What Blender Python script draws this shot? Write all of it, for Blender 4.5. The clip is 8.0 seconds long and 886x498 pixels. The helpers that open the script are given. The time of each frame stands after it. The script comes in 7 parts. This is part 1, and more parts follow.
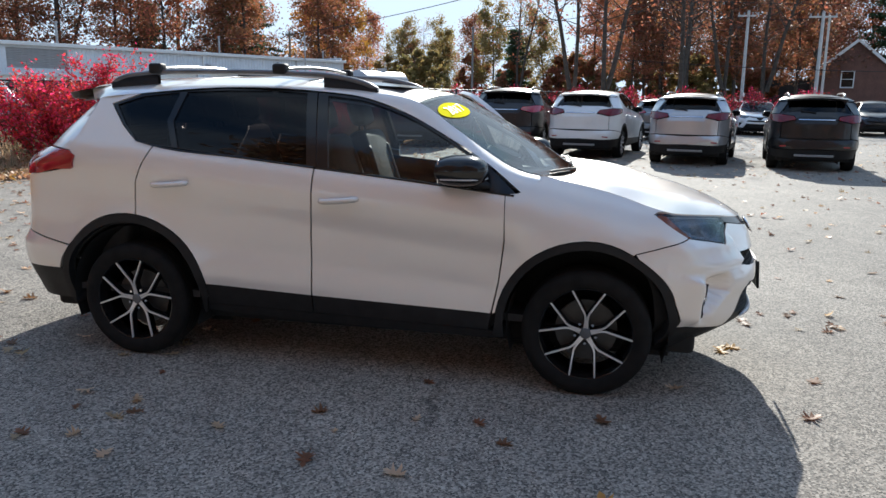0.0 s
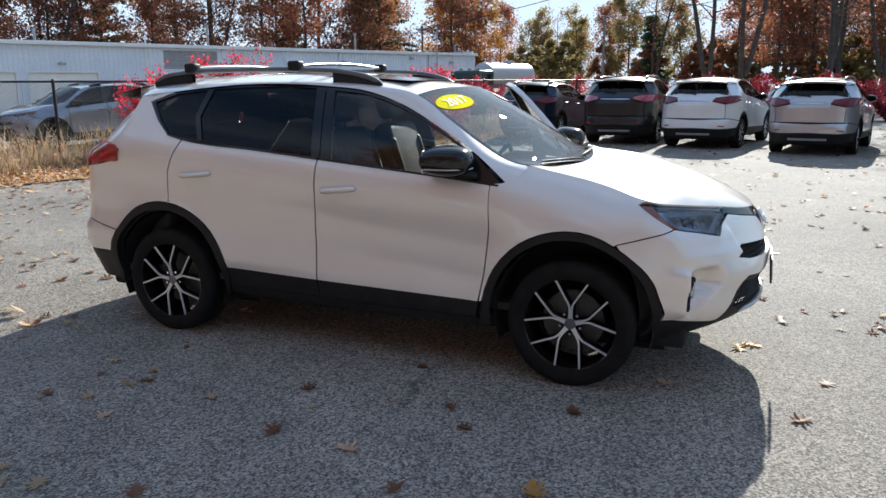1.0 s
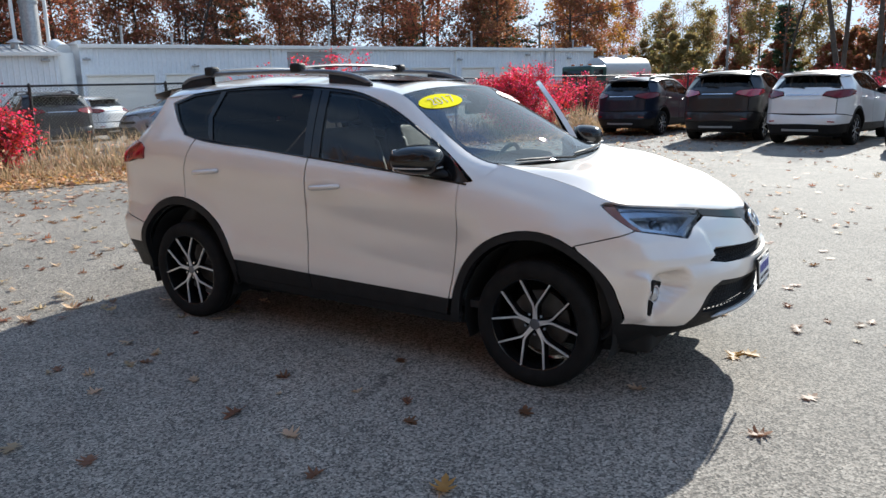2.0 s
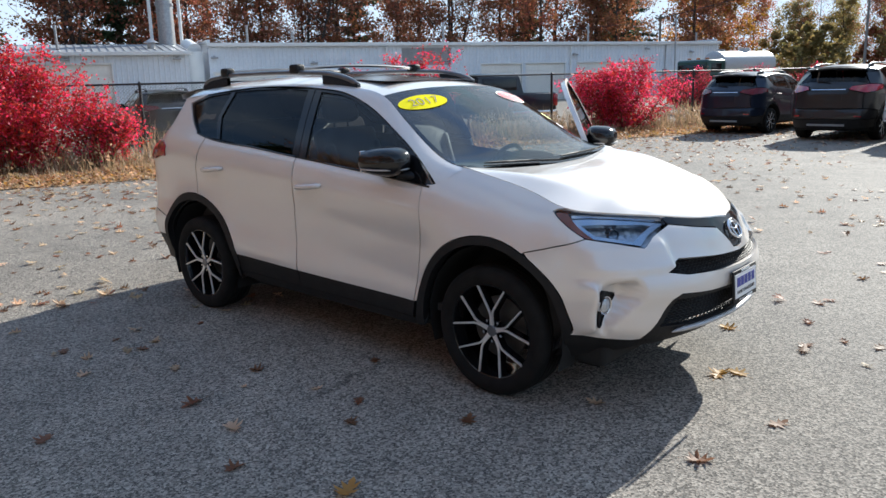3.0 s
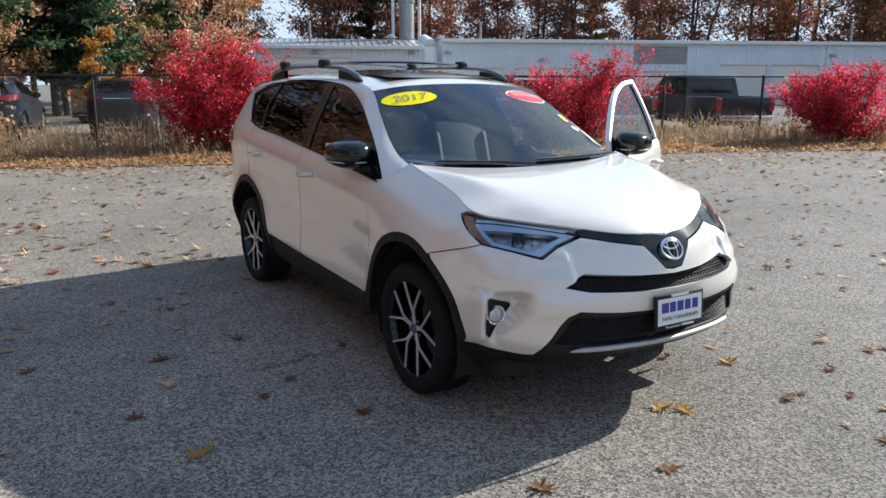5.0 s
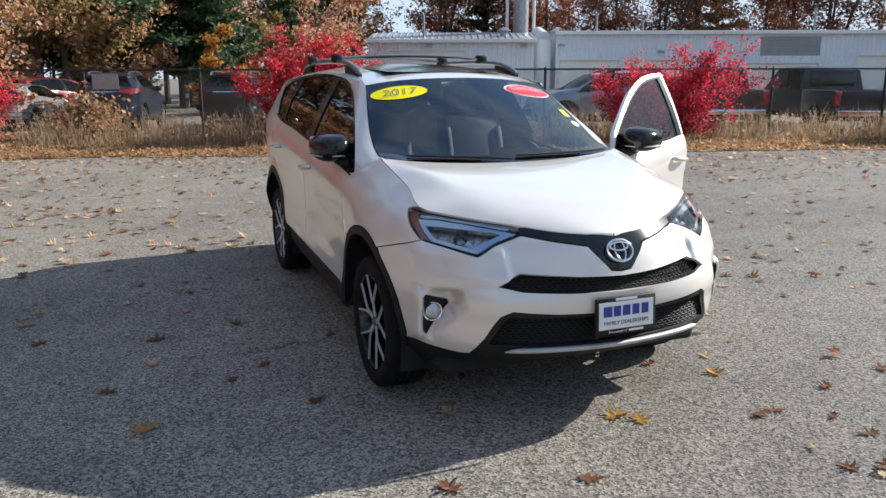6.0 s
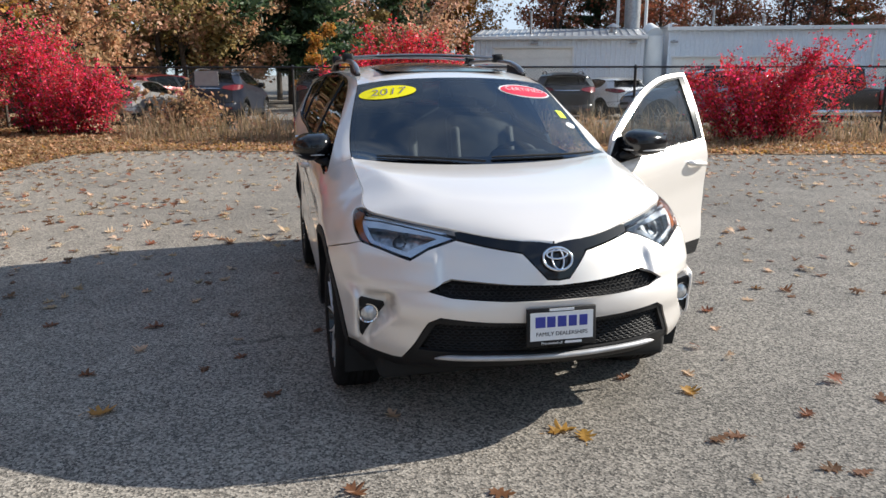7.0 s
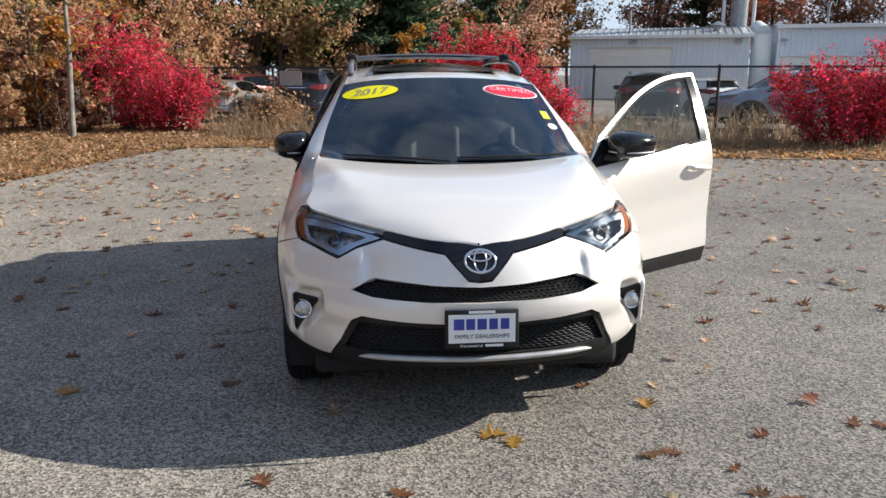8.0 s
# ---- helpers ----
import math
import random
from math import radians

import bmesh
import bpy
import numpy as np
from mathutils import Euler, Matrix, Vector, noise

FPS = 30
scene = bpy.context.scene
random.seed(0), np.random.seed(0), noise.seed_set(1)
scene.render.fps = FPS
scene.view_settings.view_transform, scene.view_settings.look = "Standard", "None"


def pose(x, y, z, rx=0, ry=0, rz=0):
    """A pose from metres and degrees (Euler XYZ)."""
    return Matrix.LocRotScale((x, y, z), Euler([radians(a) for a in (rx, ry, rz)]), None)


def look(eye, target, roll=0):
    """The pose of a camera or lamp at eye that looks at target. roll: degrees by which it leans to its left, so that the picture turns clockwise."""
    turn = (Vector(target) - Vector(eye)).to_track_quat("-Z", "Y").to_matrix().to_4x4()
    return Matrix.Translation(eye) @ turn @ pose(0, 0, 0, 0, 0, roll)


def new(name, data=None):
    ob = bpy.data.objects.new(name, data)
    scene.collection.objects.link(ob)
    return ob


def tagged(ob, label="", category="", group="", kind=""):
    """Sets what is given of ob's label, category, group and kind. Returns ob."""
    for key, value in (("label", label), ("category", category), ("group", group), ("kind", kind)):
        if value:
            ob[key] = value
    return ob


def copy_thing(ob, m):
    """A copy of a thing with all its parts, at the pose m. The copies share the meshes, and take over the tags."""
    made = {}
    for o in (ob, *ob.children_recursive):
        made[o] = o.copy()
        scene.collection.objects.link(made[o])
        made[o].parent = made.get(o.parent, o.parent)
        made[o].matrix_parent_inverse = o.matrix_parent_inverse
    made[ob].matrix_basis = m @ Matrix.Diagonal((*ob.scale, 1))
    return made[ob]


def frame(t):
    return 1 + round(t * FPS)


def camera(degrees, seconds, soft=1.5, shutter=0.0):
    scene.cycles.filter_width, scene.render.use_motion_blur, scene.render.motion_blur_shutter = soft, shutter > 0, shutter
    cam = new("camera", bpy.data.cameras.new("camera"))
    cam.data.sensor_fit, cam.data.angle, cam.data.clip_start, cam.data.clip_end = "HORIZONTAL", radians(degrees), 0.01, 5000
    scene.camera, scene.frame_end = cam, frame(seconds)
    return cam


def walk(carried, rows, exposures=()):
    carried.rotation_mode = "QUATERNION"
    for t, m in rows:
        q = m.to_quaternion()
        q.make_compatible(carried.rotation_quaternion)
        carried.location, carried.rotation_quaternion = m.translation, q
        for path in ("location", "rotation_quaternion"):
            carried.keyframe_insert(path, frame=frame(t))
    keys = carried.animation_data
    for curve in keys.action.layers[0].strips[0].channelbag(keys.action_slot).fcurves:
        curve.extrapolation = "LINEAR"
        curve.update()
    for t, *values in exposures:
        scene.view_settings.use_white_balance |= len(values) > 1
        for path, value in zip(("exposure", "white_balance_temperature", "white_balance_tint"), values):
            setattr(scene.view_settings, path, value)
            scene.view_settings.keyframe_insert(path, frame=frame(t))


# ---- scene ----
cam = camera(60.4, 8.0)
PATH = [
    (0, (1.43, -4.782, 1.569), (1.003, -2.869, 1.17), 0.7),
    (0.5, (1.838, -4.682, 1.571), (1.24, -2.818, 1.161), 0.0),
    (1, (2.219, -4.643, 1.57), (1.453, -2.843, 1.151), -0.6),
    (1.5, (2.602, -4.503, 1.574), (1.683, -2.778, 1.151), -1.2),
    (1.7, (2.757, -4.429, 1.576), (1.785, -2.734, 1.152), -1.3),
    (2.8, (3.479, -3.944, 1.561), (2.237, -2.434, 1.141), -1.5),
    (3, (3.612, -3.804, 1.585), (2.318, -2.339, 1.159), -1.6),
    (3.5, (3.882, -3.576, 1.576), (2.48, -2.213, 1.154), -1.2),
    (4, (4.116, -3.277, 1.581), (2.612, -2.028, 1.16), -0.8),
    (4.5, (4.383, -2.94, 1.578), (2.787, -1.812, 1.155), -0.5),
    (4.7, (4.479, -2.828, 1.567), (2.849, -1.749, 1.144), -0.2),
    (5.8, (4.891, -2.073, 1.573), (3.102, -1.293, 1.134), -0.1),
    (6, (4.954, -1.926, 1.574), (3.142, -1.203, 1.132), -0.1),
    (6.5, (5.053, -1.559, 1.595), (3.193, -0.976, 1.149), -0.1),
    (7, (5.141, -1.183, 1.59), (3.244, -0.737, 1.141), -0.0),
    (7.5, (5.253, -0.838, 1.601), (3.329, -0.526, 1.151), 0.0),
    (8, (5.266, -0.448, 1.59), (3.326, -0.262, 1.141), -0.0),
]
walk(cam, [(t, look(eye, target, roll)) for t, eye, target, roll in PATH],
     exposures=[(0.0, 1.15, 5950, 6), (2.0, 1.15, 5950, 6), (4.0, 1.02, 5950, 6), (6.0, 0.92, 6080, 7), (7.0, 0.90, 6200, 8), (8.0, 0.84, 6220, 8)])

# ---- light ----
SUN_EL, SUN_AZ = 29.0, -2.0          # degrees; azimuth from +y towards +x
el, az = radians(SUN_EL), radians(SUN_AZ)
TO_SUN = Vector((math.sin(az) * math.cos(el), math.cos(az) * math.cos(el), math.sin(el)))
sun_data = bpy.data.lights.new("sun", "SUN")
sun_data.energy, sun_data.angle, sun_data.color = 4.9, radians(0.55), (1.0, 0.91, 0.79)
sun = new("sun", sun_data)
sun.matrix_world = look((0, 0, 40), Vector((0, 0, 40)) - TO_SUN)

world = bpy.data.worlds.new("sky")
scene.world = world
world.use_nodes = True
wn, wl = world.node_tree.nodes, world.node_tree.links
wn.clear()
w_out, w_bg, w_sky = wn.new("ShaderNodeOutputWorld"), wn.new("ShaderNodeBackground"), wn.new("ShaderNodeTexSky")
w_sky.sky_type, w_sky.sun_disc = "NISHITA", False
w_sky.sun_elevation, w_sky.sun_rotation = el, az
w_sky.air_density, w_sky.dust_density, w_sky.ozone_density = 1.0, 0.25, 2.0
# thin high cloud over the blue
w_co, w_map, w_no, w_ra, w_mx = (wn.new("ShaderNodeTexCoord"), wn.new("ShaderNodeMapping"), wn.new("ShaderNodeTexNoise"),
                                 wn.new("ShaderNodeValToRGB"), wn.new("ShaderNodeMix"))
w_map.inputs["Scale"].default_value = (1.2, 1.2, 5.0)
w_no.inputs["Scale"].default_value, w_no.inputs["Detail"].default_value = 2.2, 7
w_ra.color_ramp.elements[0].position, w_ra.color_ramp.elements[1].position = 0.42, 0.72
w_ra.color_ramp.elements[1].color = (0.75, 0.75, 0.75, 1)
w_mx.data_type = "RGBA"
w_mx.inputs["B"].default_value = (3.9, 4.2, 4.5, 1)
wl.new(w_co.outputs["Generated"], w_map.inputs["Vector"])
wl.new(w_map.outputs["Vector"], w_no.inputs["Vector"])
wl.new(w_no.outputs["Fac"], w_ra.inputs["Fac"])
wl.new(w_ra.outputs["Color"], w_mx.inputs["Factor"])
wl.new(w_sky.outputs["Color"], w_mx.inputs["A"])
# a bright veil of haze, no brighter than cloud anywhere
w_cap = wn.new("ShaderNodeMix")
w_cap.data_type, w_cap.blend_type = "RGBA", "DARKEN"
w_cap.inputs["Factor"].default_value = 1.0
w_cap.inputs["B"].default_value = (3.1, 3.55, 4.1, 1)
wl.new(w_mx.outputs["Result"], w_cap.inputs["A"])
wl.new(w_cap.outputs["Result"], w_bg.inputs["Color"])
w_bg.inputs["Strength"].default_value = 0.125
wl.new(w_bg.outputs["Background"], w_out.inputs["Surface"])

# ---- materials ----
def rgba(c):
    return (c[0], c[1], c[2], 1)


def mat(name, c1, c2=None, scale=8.0, rough=0.5, rough2=None, metal=0.0, bump=0.0, bscale=60.0, coat=0.0, spec=0.5,
        rand=0.0, island=0.0, fine=None, trans=0.0, emit=None):
    """A surface of two tones mixed by coarse noise, with fine grain, bump and, where asked, a tone of its own for each object or island."""
    m = bpy.data.materials.new(name)
    m.use_nodes = True
    n, l = m.node_tree.nodes, m.node_tree.links
    b = n["Principled BSDF"]
    b.inputs["Roughness"].default_value, b.inputs["Metallic"].default_value = rough, metal
    b.inputs["Coat Weight"].default_value, b.inputs["Coat Roughness"].default_value = coat, 0.03
    b.inputs["Specular IOR Level"].default_value = spec
    b.inputs["Transmission Weight"].default_value = trans
    co = n.new("ShaderNodeTexCoord")
    no = n.new("ShaderNodeTexNoise")
    no.inputs["Scale"].default_value, no.inputs["Detail"].default_value = scale, 5
    l.new(co.outputs["Object"], no.inputs["Vector"])
    mx = n.new("ShaderNodeMix")
    mx.data_type = "RGBA"
    c2 = c2 or tuple(v * 0.86 for v in c1)
    mx.inputs["A"].default_value, mx.inputs["B"].default_value = rgba(c1), rgba(c2)
    ra = n.new("ShaderNodeValToRGB")
    ra.color_ramp.elements[0].position, ra.color_ramp.elements[1].position = 0.35, 0.65
    l.new(no.outputs["Fac"], ra.inputs["Fac"])
    l.new(ra.outputs["Color"], mx.inputs["Factor"])
    colour = mx.outputs["Result"]
    if fine:
        f = n.new("ShaderNodeTexNoise")
        f.inputs["Scale"].default_value, f.inputs["Detail"].default_value = fine[0], 3
        l.new(co.outputs["Object"], f.inputs["Vector"])
        mr = n.new("ShaderNodeMapRange")
        mr.inputs["From Min"].default_value, mr.inputs["From Max"].default_value = 0.3, 0.7
        mr.inputs["To Min"].default_value, mr.inputs["To Max"].default_value = 1 - fine[1], 1 + fine[1]
        l.new(f.outputs["Fac"], mr.inputs["Value"])
        hv = n.new("ShaderNodeHueSaturation")
        l.new(mr.outputs["Result"], hv.inputs["Value"])
        l.new(colour, hv.inputs["Color"])
        colour = hv.outputs["Color"]
    for amount, source in ((rand, "ShaderNodeObjectInfo"), (island, "ShaderNodeNewGeometry")):
        if amount:
            s = n.new(source)
            out = s.outputs["Random" if source == "ShaderNodeObjectInfo" else "Random Per Island"]
            mr = n.new("ShaderNodeMapRange")
            mr.inputs["To Min"].default_value, mr.inputs["To Max"].default_value = 1 - amount, 1 + amount
            hv = n.new("ShaderNodeHueSaturation")
            mh = n.new("ShaderNodeMapRange")
            mh.inputs["To Min"].default_value, mh.inputs["To Max"].default_value = 0.5 + amount * 0.05, 0.5 - amount * 0.05
            l.new(out, mr.inputs["Value"])
            l.new(out, mh.inputs["Value"])
            l.new(mr.outputs["Result"], hv.inputs["Value"])
            l.new(mh.outputs["Result"], hv.inputs["Hue"])
            l.new(colour, hv.inputs["Color"])
            colour = hv.outputs["Color"]
    l.new(colour, b.inputs["Base Color"])
    if rough2 is not None:
        mr = n.new("ShaderNodeMapRange")
        mr.inputs["To Min"].default_value, mr.inputs["To Max"].default_value = rough, rough2
        l.new(no.outputs["Fac"], mr.inputs["Value"])
        l.new(mr.outputs["Result"], b.inputs["Roughness"])
    if bump:
        bn = n.new("ShaderNodeTexNoise")
        bn.inputs["Scale"].default_value, bn.inputs["Detail"].default_value = bscale, 4
        l.new(co.outputs["Object"], bn.inputs["Vector"])
        bp = n.new("ShaderNodeBump")
        bp.inputs["Strength"].default_value, bp.inputs["Distance"].default_value = min(1.0, bump), 0.01
        l.new(bn.outputs["Fac"], bp.inputs["Height"])
        l.new(bp.outputs["Normal"], b.inputs["Normal"])
    if emit:
        b.inputs["Emission Color"].default_value, b.inputs["Emission Strength"].default_value = rgba(emit[0]), emit[1]
    return m


def glass_mat(name, tint, gloss=1.5, rough=0.0):
    """Thin glass: tinted see-through with a Fresnel gloss on top."""
    m = bpy.data.materials.new(name)
    m.use_nodes = True
    n, l = m.node_tree.nodes, m.node_tree.links
    n.clear()
    out, mix, tr, gl, fr = (n.new("ShaderNodeOutputMaterial"), n.new("ShaderNodeMixShader"), n.new("ShaderNodeBsdfTransparent"),
                            n.new("ShaderNodeBsdfGlossy"), n.new("ShaderNodeFresnel"))
    tr.inputs["Color"].default_value = rgba(tint)
    gl.inputs["Roughness"].default_value = rough
    fr.inputs["IOR"].default_value = gloss
    l.new(fr.outputs["Fac"], mix.inputs["Fac"])
    l.new(tr.outputs["BSDF"], mix.inputs[1])
    l.new(gl.outputs["BSDF"], mix.inputs[2])
    l.new(mix.outputs["Shader"], out.inputs["Surface"])
    return m


def leaf_mat(name, c1, c2, amount=0.35):
    """Leaves: two tones over the plant, each leaf a little different, some light passing through."""
    m = mat(name, c1, c2, scale=1.3, rough=0.55, island=amount, rand=0.12)
    n, l = m.node_tree.nodes, m.node_tree.links
    b, out = n["Principled BSDF"], n["Material Output"]
    tl, mx = n.new("ShaderNodeBsdfTranslucent"), n.new("ShaderNodeMixShader")
    l.new(b.inputs["Base Color"].links[0].from_socket, tl.inputs["Color"])
    mx.inputs["Fac"].default_value = 0.5
    l.new(b.outputs["BSDF"], mx.inputs[1])
    l.new(tl.outputs["BSDF"], mx.inputs[2])
    l.new(mx.outputs["Shader"], out.inputs["Surface"])
    return m


def asphalt_mat():
    """Old grey asphalt: pale and dark aggregate, broad stains, a few cracks."""
    m = bpy.data.materials.new("asphalt")
    m.use_nodes = True
    n, l = m.node_tree.nodes, m.node_tree.links
    b = n["Principled BSDF"]
    co = n.new("ShaderNodeTexCoord")

    def node(kind, **values):
        x = n.new(kind)
        for key, value in values.items():
            x.inputs[key].default_value = value
        return x

    def noise_of(scale, detail=4):
        x = node("ShaderNodeTexNoise", Scale=scale, Detail=detail)
        l.new(co.outputs["Object"], x.inputs["Vector"])
        return x.outputs["Fac"]

    def ramp(value, a, c, p0, p1):
        x = n.new("ShaderNodeValToRGB")
        x.color_ramp.elements[0].position, x.color_ramp.elements[1].position = p0, p1
        x.color_ramp.elements[0].color, x.color_ramp.elements[1].color = rgba(a), rgba(c)
        l.new(value, x.inputs["Fac"])
        return x.outputs["Color"]

    def blend(a, c, fac, mode="MIX"):
        x = n.new("ShaderNodeMix")
        x.data_type, x.blend_type = "RGBA", mode
        l.new(a, x.inputs["A"])
        l.new(c, x.inputs["B"])
        if isinstance(fac, float):
            x.inputs["Factor"].default_value = fac
        else:
            l.new(fac, x.inputs["Factor"])
        return x.outputs["Result"]

    vo = node("ShaderNodeTexVoronoi", Scale=95.0)
    l.new(co.outputs["Object"], vo.inputs["Vector"])
    stone = ramp(vo.outputs["Color"], (0.022, 0.021, 0.020), (0.80, 0.735, 0.65), 0.22, 1.0)
    tar = ramp(noise_of(130.0, 3), (0.04, 0.04, 0.04), (0.33, 0.305, 0.27), 0.37, 0.66)
    colour = blend(stone, tar, 0.5)
    broad = ramp(noise_of(0.35, 6), (0.74, 0.73, 0.715), (1.14, 1.105, 1.055), 0.3, 0.7)
    colour = blend(colour, broad, 1.0, "MULTIPLY")
    patchy = ramp(noise_of(2.6, 5), (0.86, 0.86, 0.86), (1.08, 1.08, 1.07), 0.3, 0.7)
    colour = blend(colour, patchy, 1.0, "MULTIPLY")
    # cracks: the borders of large warped cells, broken up by noise
    wa = node("ShaderNodeTexNoise", Scale=1.1, Detail=6.0)
    l.new(co.outputs["Object"], wa.inputs["Vector"])
    add = n.new("ShaderNodeMix")
    add.data_type, add.blend_type = "RGBA", "ADD"
    add.inputs["Factor"].default_value = 0.9
    l.new(co.outputs["Object"], add.inputs["A"])
    l.new(wa.outputs["Color"], add.inputs["B"])
    vc = node("ShaderNodeTexVoronoi", Scale=0.23)
    vc.feature = "DISTANCE_TO_EDGE"
    l.new(add.outputs["Result"], vc.inputs["Vector"])
    crack = ramp(vc.outputs["Distance"], (1, 1, 1), (0, 0, 0), 0.0005, 0.0014)
    where = ramp(noise_of(0.5, 3), (0, 0, 0), (1, 1, 1), 0.55, 0.62)
    crack = blend(crack, where, 1.0, "MULTIPLY")
    crack = ramp(crack, (0, 0, 0), (0.55, 0.55, 0.55), 0.0, 1.0)
    dark = node("ShaderNodeRGB")
    dark.outputs[0].default_value = (0.02, 0.019, 0.018, 1)
    colour = blend(colour, dark.outputs[0], crack)
    l.new(colour, b.inputs["Base Color"])
    b.inputs["Roughness"].default_value = 0.82
    b.inputs["Specular IOR Level"].default_value = 0.22
    b.inputs["Diffuse Roughness"].default_value = 0.4
    bp = node("ShaderNodeBump", Strength=0.42, Distance=0.005)
    l.new(vo.outputs["Distance"], bp.inputs["Height"])
    l.new(bp.outputs["Normal"], b.inputs["Normal"])
    return m


ASPHALT = asphalt_mat()
PEARL = mat("pearl_white_paint", (0.76, 0.715, 0.665), (0.74, 0.695, 0.65), scale=2, rough=0.34, metal=0.2, coat=1.0, fine=(900, 0.02))
BLACK_PLASTIC = mat("black_plastic", (0.010, 0.010, 0.011), (0.015, 0.015, 0.016), scale=14, rough=0.6, spec=0.3, bump=0.15, bscale=500)
GLOSS_BLACK = mat("gloss_black", (0.006, 0.006, 0.007), (0.009, 0.009, 0.010), rough=0.12, spec=0.45)
BRAKE = mat("brake_disc", (0.10, 0.10, 0.10), (0.07, 0.068, 0.066), scale=9, rough=0.5, metal=0.6)
LAMP_GREY = mat("lamp_housing_grey", (0.72, 0.73, 0.75), (0.20, 0.205, 0.215), scale=34, rough=0.25, metal=0.7)
# near-black for liners and chassis, and for the shade in gaps and grilles
DARK_VOID = mat("liner_and_shade_black", (0.008, 0.008, 0.008), (0.013, 0.013, 0.013), rough=0.9)
RUBBER = mat("rubber", (0.007, 0.007, 0.007), (0.013, 0.0125, 0.012), scale=12, rough=0.85, spec=0.25, bump=0.3, bscale=180)
DRL = mat("lamp_strip_white", (0.70, 0.73, 0.78), (0.58, 0.62, 0.67), rough=0.22, metal=0.85)
SILVER = mat("satin_silver", (0.50, 0.50, 0.51), (0.43, 0.43, 0.44), scale=20, rough=0.5, metal=0.5)
CHROME = mat("chrome", (0.75, 0.75, 0.77), (0.68, 0.68, 0.70), rough=0.12, metal=1.0)
MACHINED = mat("machined_alloy", (0.80, 0.79, 0.78), (0.72, 0.71, 0.70), scale=40, rough=0.35, metal=0.5)
RAIL_GREY = mat("rail_grey", (0.10, 0.105, 0.115), (0.14, 0.145, 0.155), scale=10, rough=0.3, metal=0.4, coat=0.4)
CLEAR = glass_mat("clear_glass", (0.60, 0.66, 0.65), 1.55)
SCREEN_GLASS = glass_mat("windscreen_glass", (0.40, 0.47, 0.48), 2.1)
TINTED = glass_mat("tinted_glass", (0.10, 0.09, 0.09), 1.36)
LENS = glass_mat("lamp_lens", (0.90, 0.93, 0.96), 1.4)
DIM_RED = mat("dark_red_lens", (0.15, 0.008, 0.012), (0.11, 0.006, 0.01), rough=0.2, coat=0.2, spec=0.3)
RED_LENS = mat("red_lens", (0.36, 0.010, 0.022), (0.26, 0.008, 0.016), rough=0.12, coat=1.0)
AMBER = mat("amber_lens", (0.50, 0.145, 0.035), (0.40, 0.11, 0.03), rough=0.15, coat=1.0)
SEAT = mat("dark_upholstery", (0.028, 0.027, 0.027), (0.045, 0.043, 0.042), scale=9, rough=0.6, bump=0.3, bscale=300)
TRIM = mat("interior_trim", (0.03, 0.03, 0.032), (0.05, 0.05, 0.052), scale=6, rough=0.7)
GREY_TRIM = mat("pale_trim", (0.32, 0.31, 0.30), (0.38, 0.37, 0.36), scale=6, rough=0.7)
WHITE_PLASTIC = mat("white_card", (0.82, 0.82, 0.82), (0.78, 0.78, 0.78), rough=0.4)
INK_BLUE = mat("blue_ink", (0.03, 0.04, 0.28), (0.04, 0.05, 0.32), rough=0.5)
INK_BLACK = mat("black_ink", (0.012, 0.012, 0.02), rough=0.5)
YELLOW = mat("yellow_vinyl", (0.85, 0.76, 0.03), (0.82, 0.72, 0.03), rough=0.9, spec=0.0)
RED_VINYL = mat("red_vinyl", (0.62, 0.02, 0.05), (0.56, 0.02, 0.045), rough=0.4)
GREEN_VINYL = mat("lime_vinyl", (0.62, 0.75, 0.05), (0.58, 0.7, 0.05), rough=0.4)

# ---- mesh helpers ----
from mathutils import geometry


def mesh_ob(name, bm, material=None, smooth=True):
    me = bpy.data.meshes.new(name)
    bm.to_mesh(me)
    bm.free()
    for m in (material if isinstance(material, (list, tuple)) else [material]):
        if m:
            me.materials.append(m)
    if smooth and len(me.polygons):
        me.shade_smooth()
    return new(name, me)


def part(name, bm, material, parent, label="", smooth=True):
    """One mesh under a thing or under a part."""
    ob = mesh_ob(name, bm, material, smooth)
    ob.parent = parent
    if label:
        ob["label"] = label
    return ob


def share(name, ob, parent, m):
    """One more object on the mesh of ob."""
    o = new(name, ob.data)
    o.parent = parent
    o.matrix_basis = m
    return o


def thing(name, label, category, group="", kind="", at=None):
    ob = new(name)
    if at is not None:
        ob.matrix_basis = at
    return tagged(ob, label, category, group, kind)


def sharpen(bm, angle=35):
    bm.normal_update()
    for e in bm.edges:
        if len(e.link_faces) == 2 and e.calc_face_angle(0) > radians(angle):
            e.smooth = False
    return bm


def join(*bms):
    out = bmesh.new()
    for b in bms:
        me = bpy.data.meshes.new("tmp")
        b.to_mesh(me)
        b.free()
        out.from_mesh(me)
        bpy.data.meshes.remove(me)
    return out


def box(sx, sy, sz, m=None, bevel=0.0, seg=2):
    bm = bmesh.new()
    bmesh.ops.create_cube(bm, size=1, matrix=Matrix.Diagonal((sx, sy, sz, 1)))
    if bevel:
        bmesh.ops.bevel(bm, geom=bm.edges[:], offset=bevel, segments=seg, affect="EDGES", profile=0.5)
    if m is not None:
        bm.transform(m)
    return sharpen(bm, 50)


def span(a, b, bevel=0.0, seg=2):
    """A box between two corners."""
    a, b = Vector(a), Vector(b)
    return box(*(abs(v) for v in (b - a)), Matrix.Translation((a + b) / 2), bevel, seg)


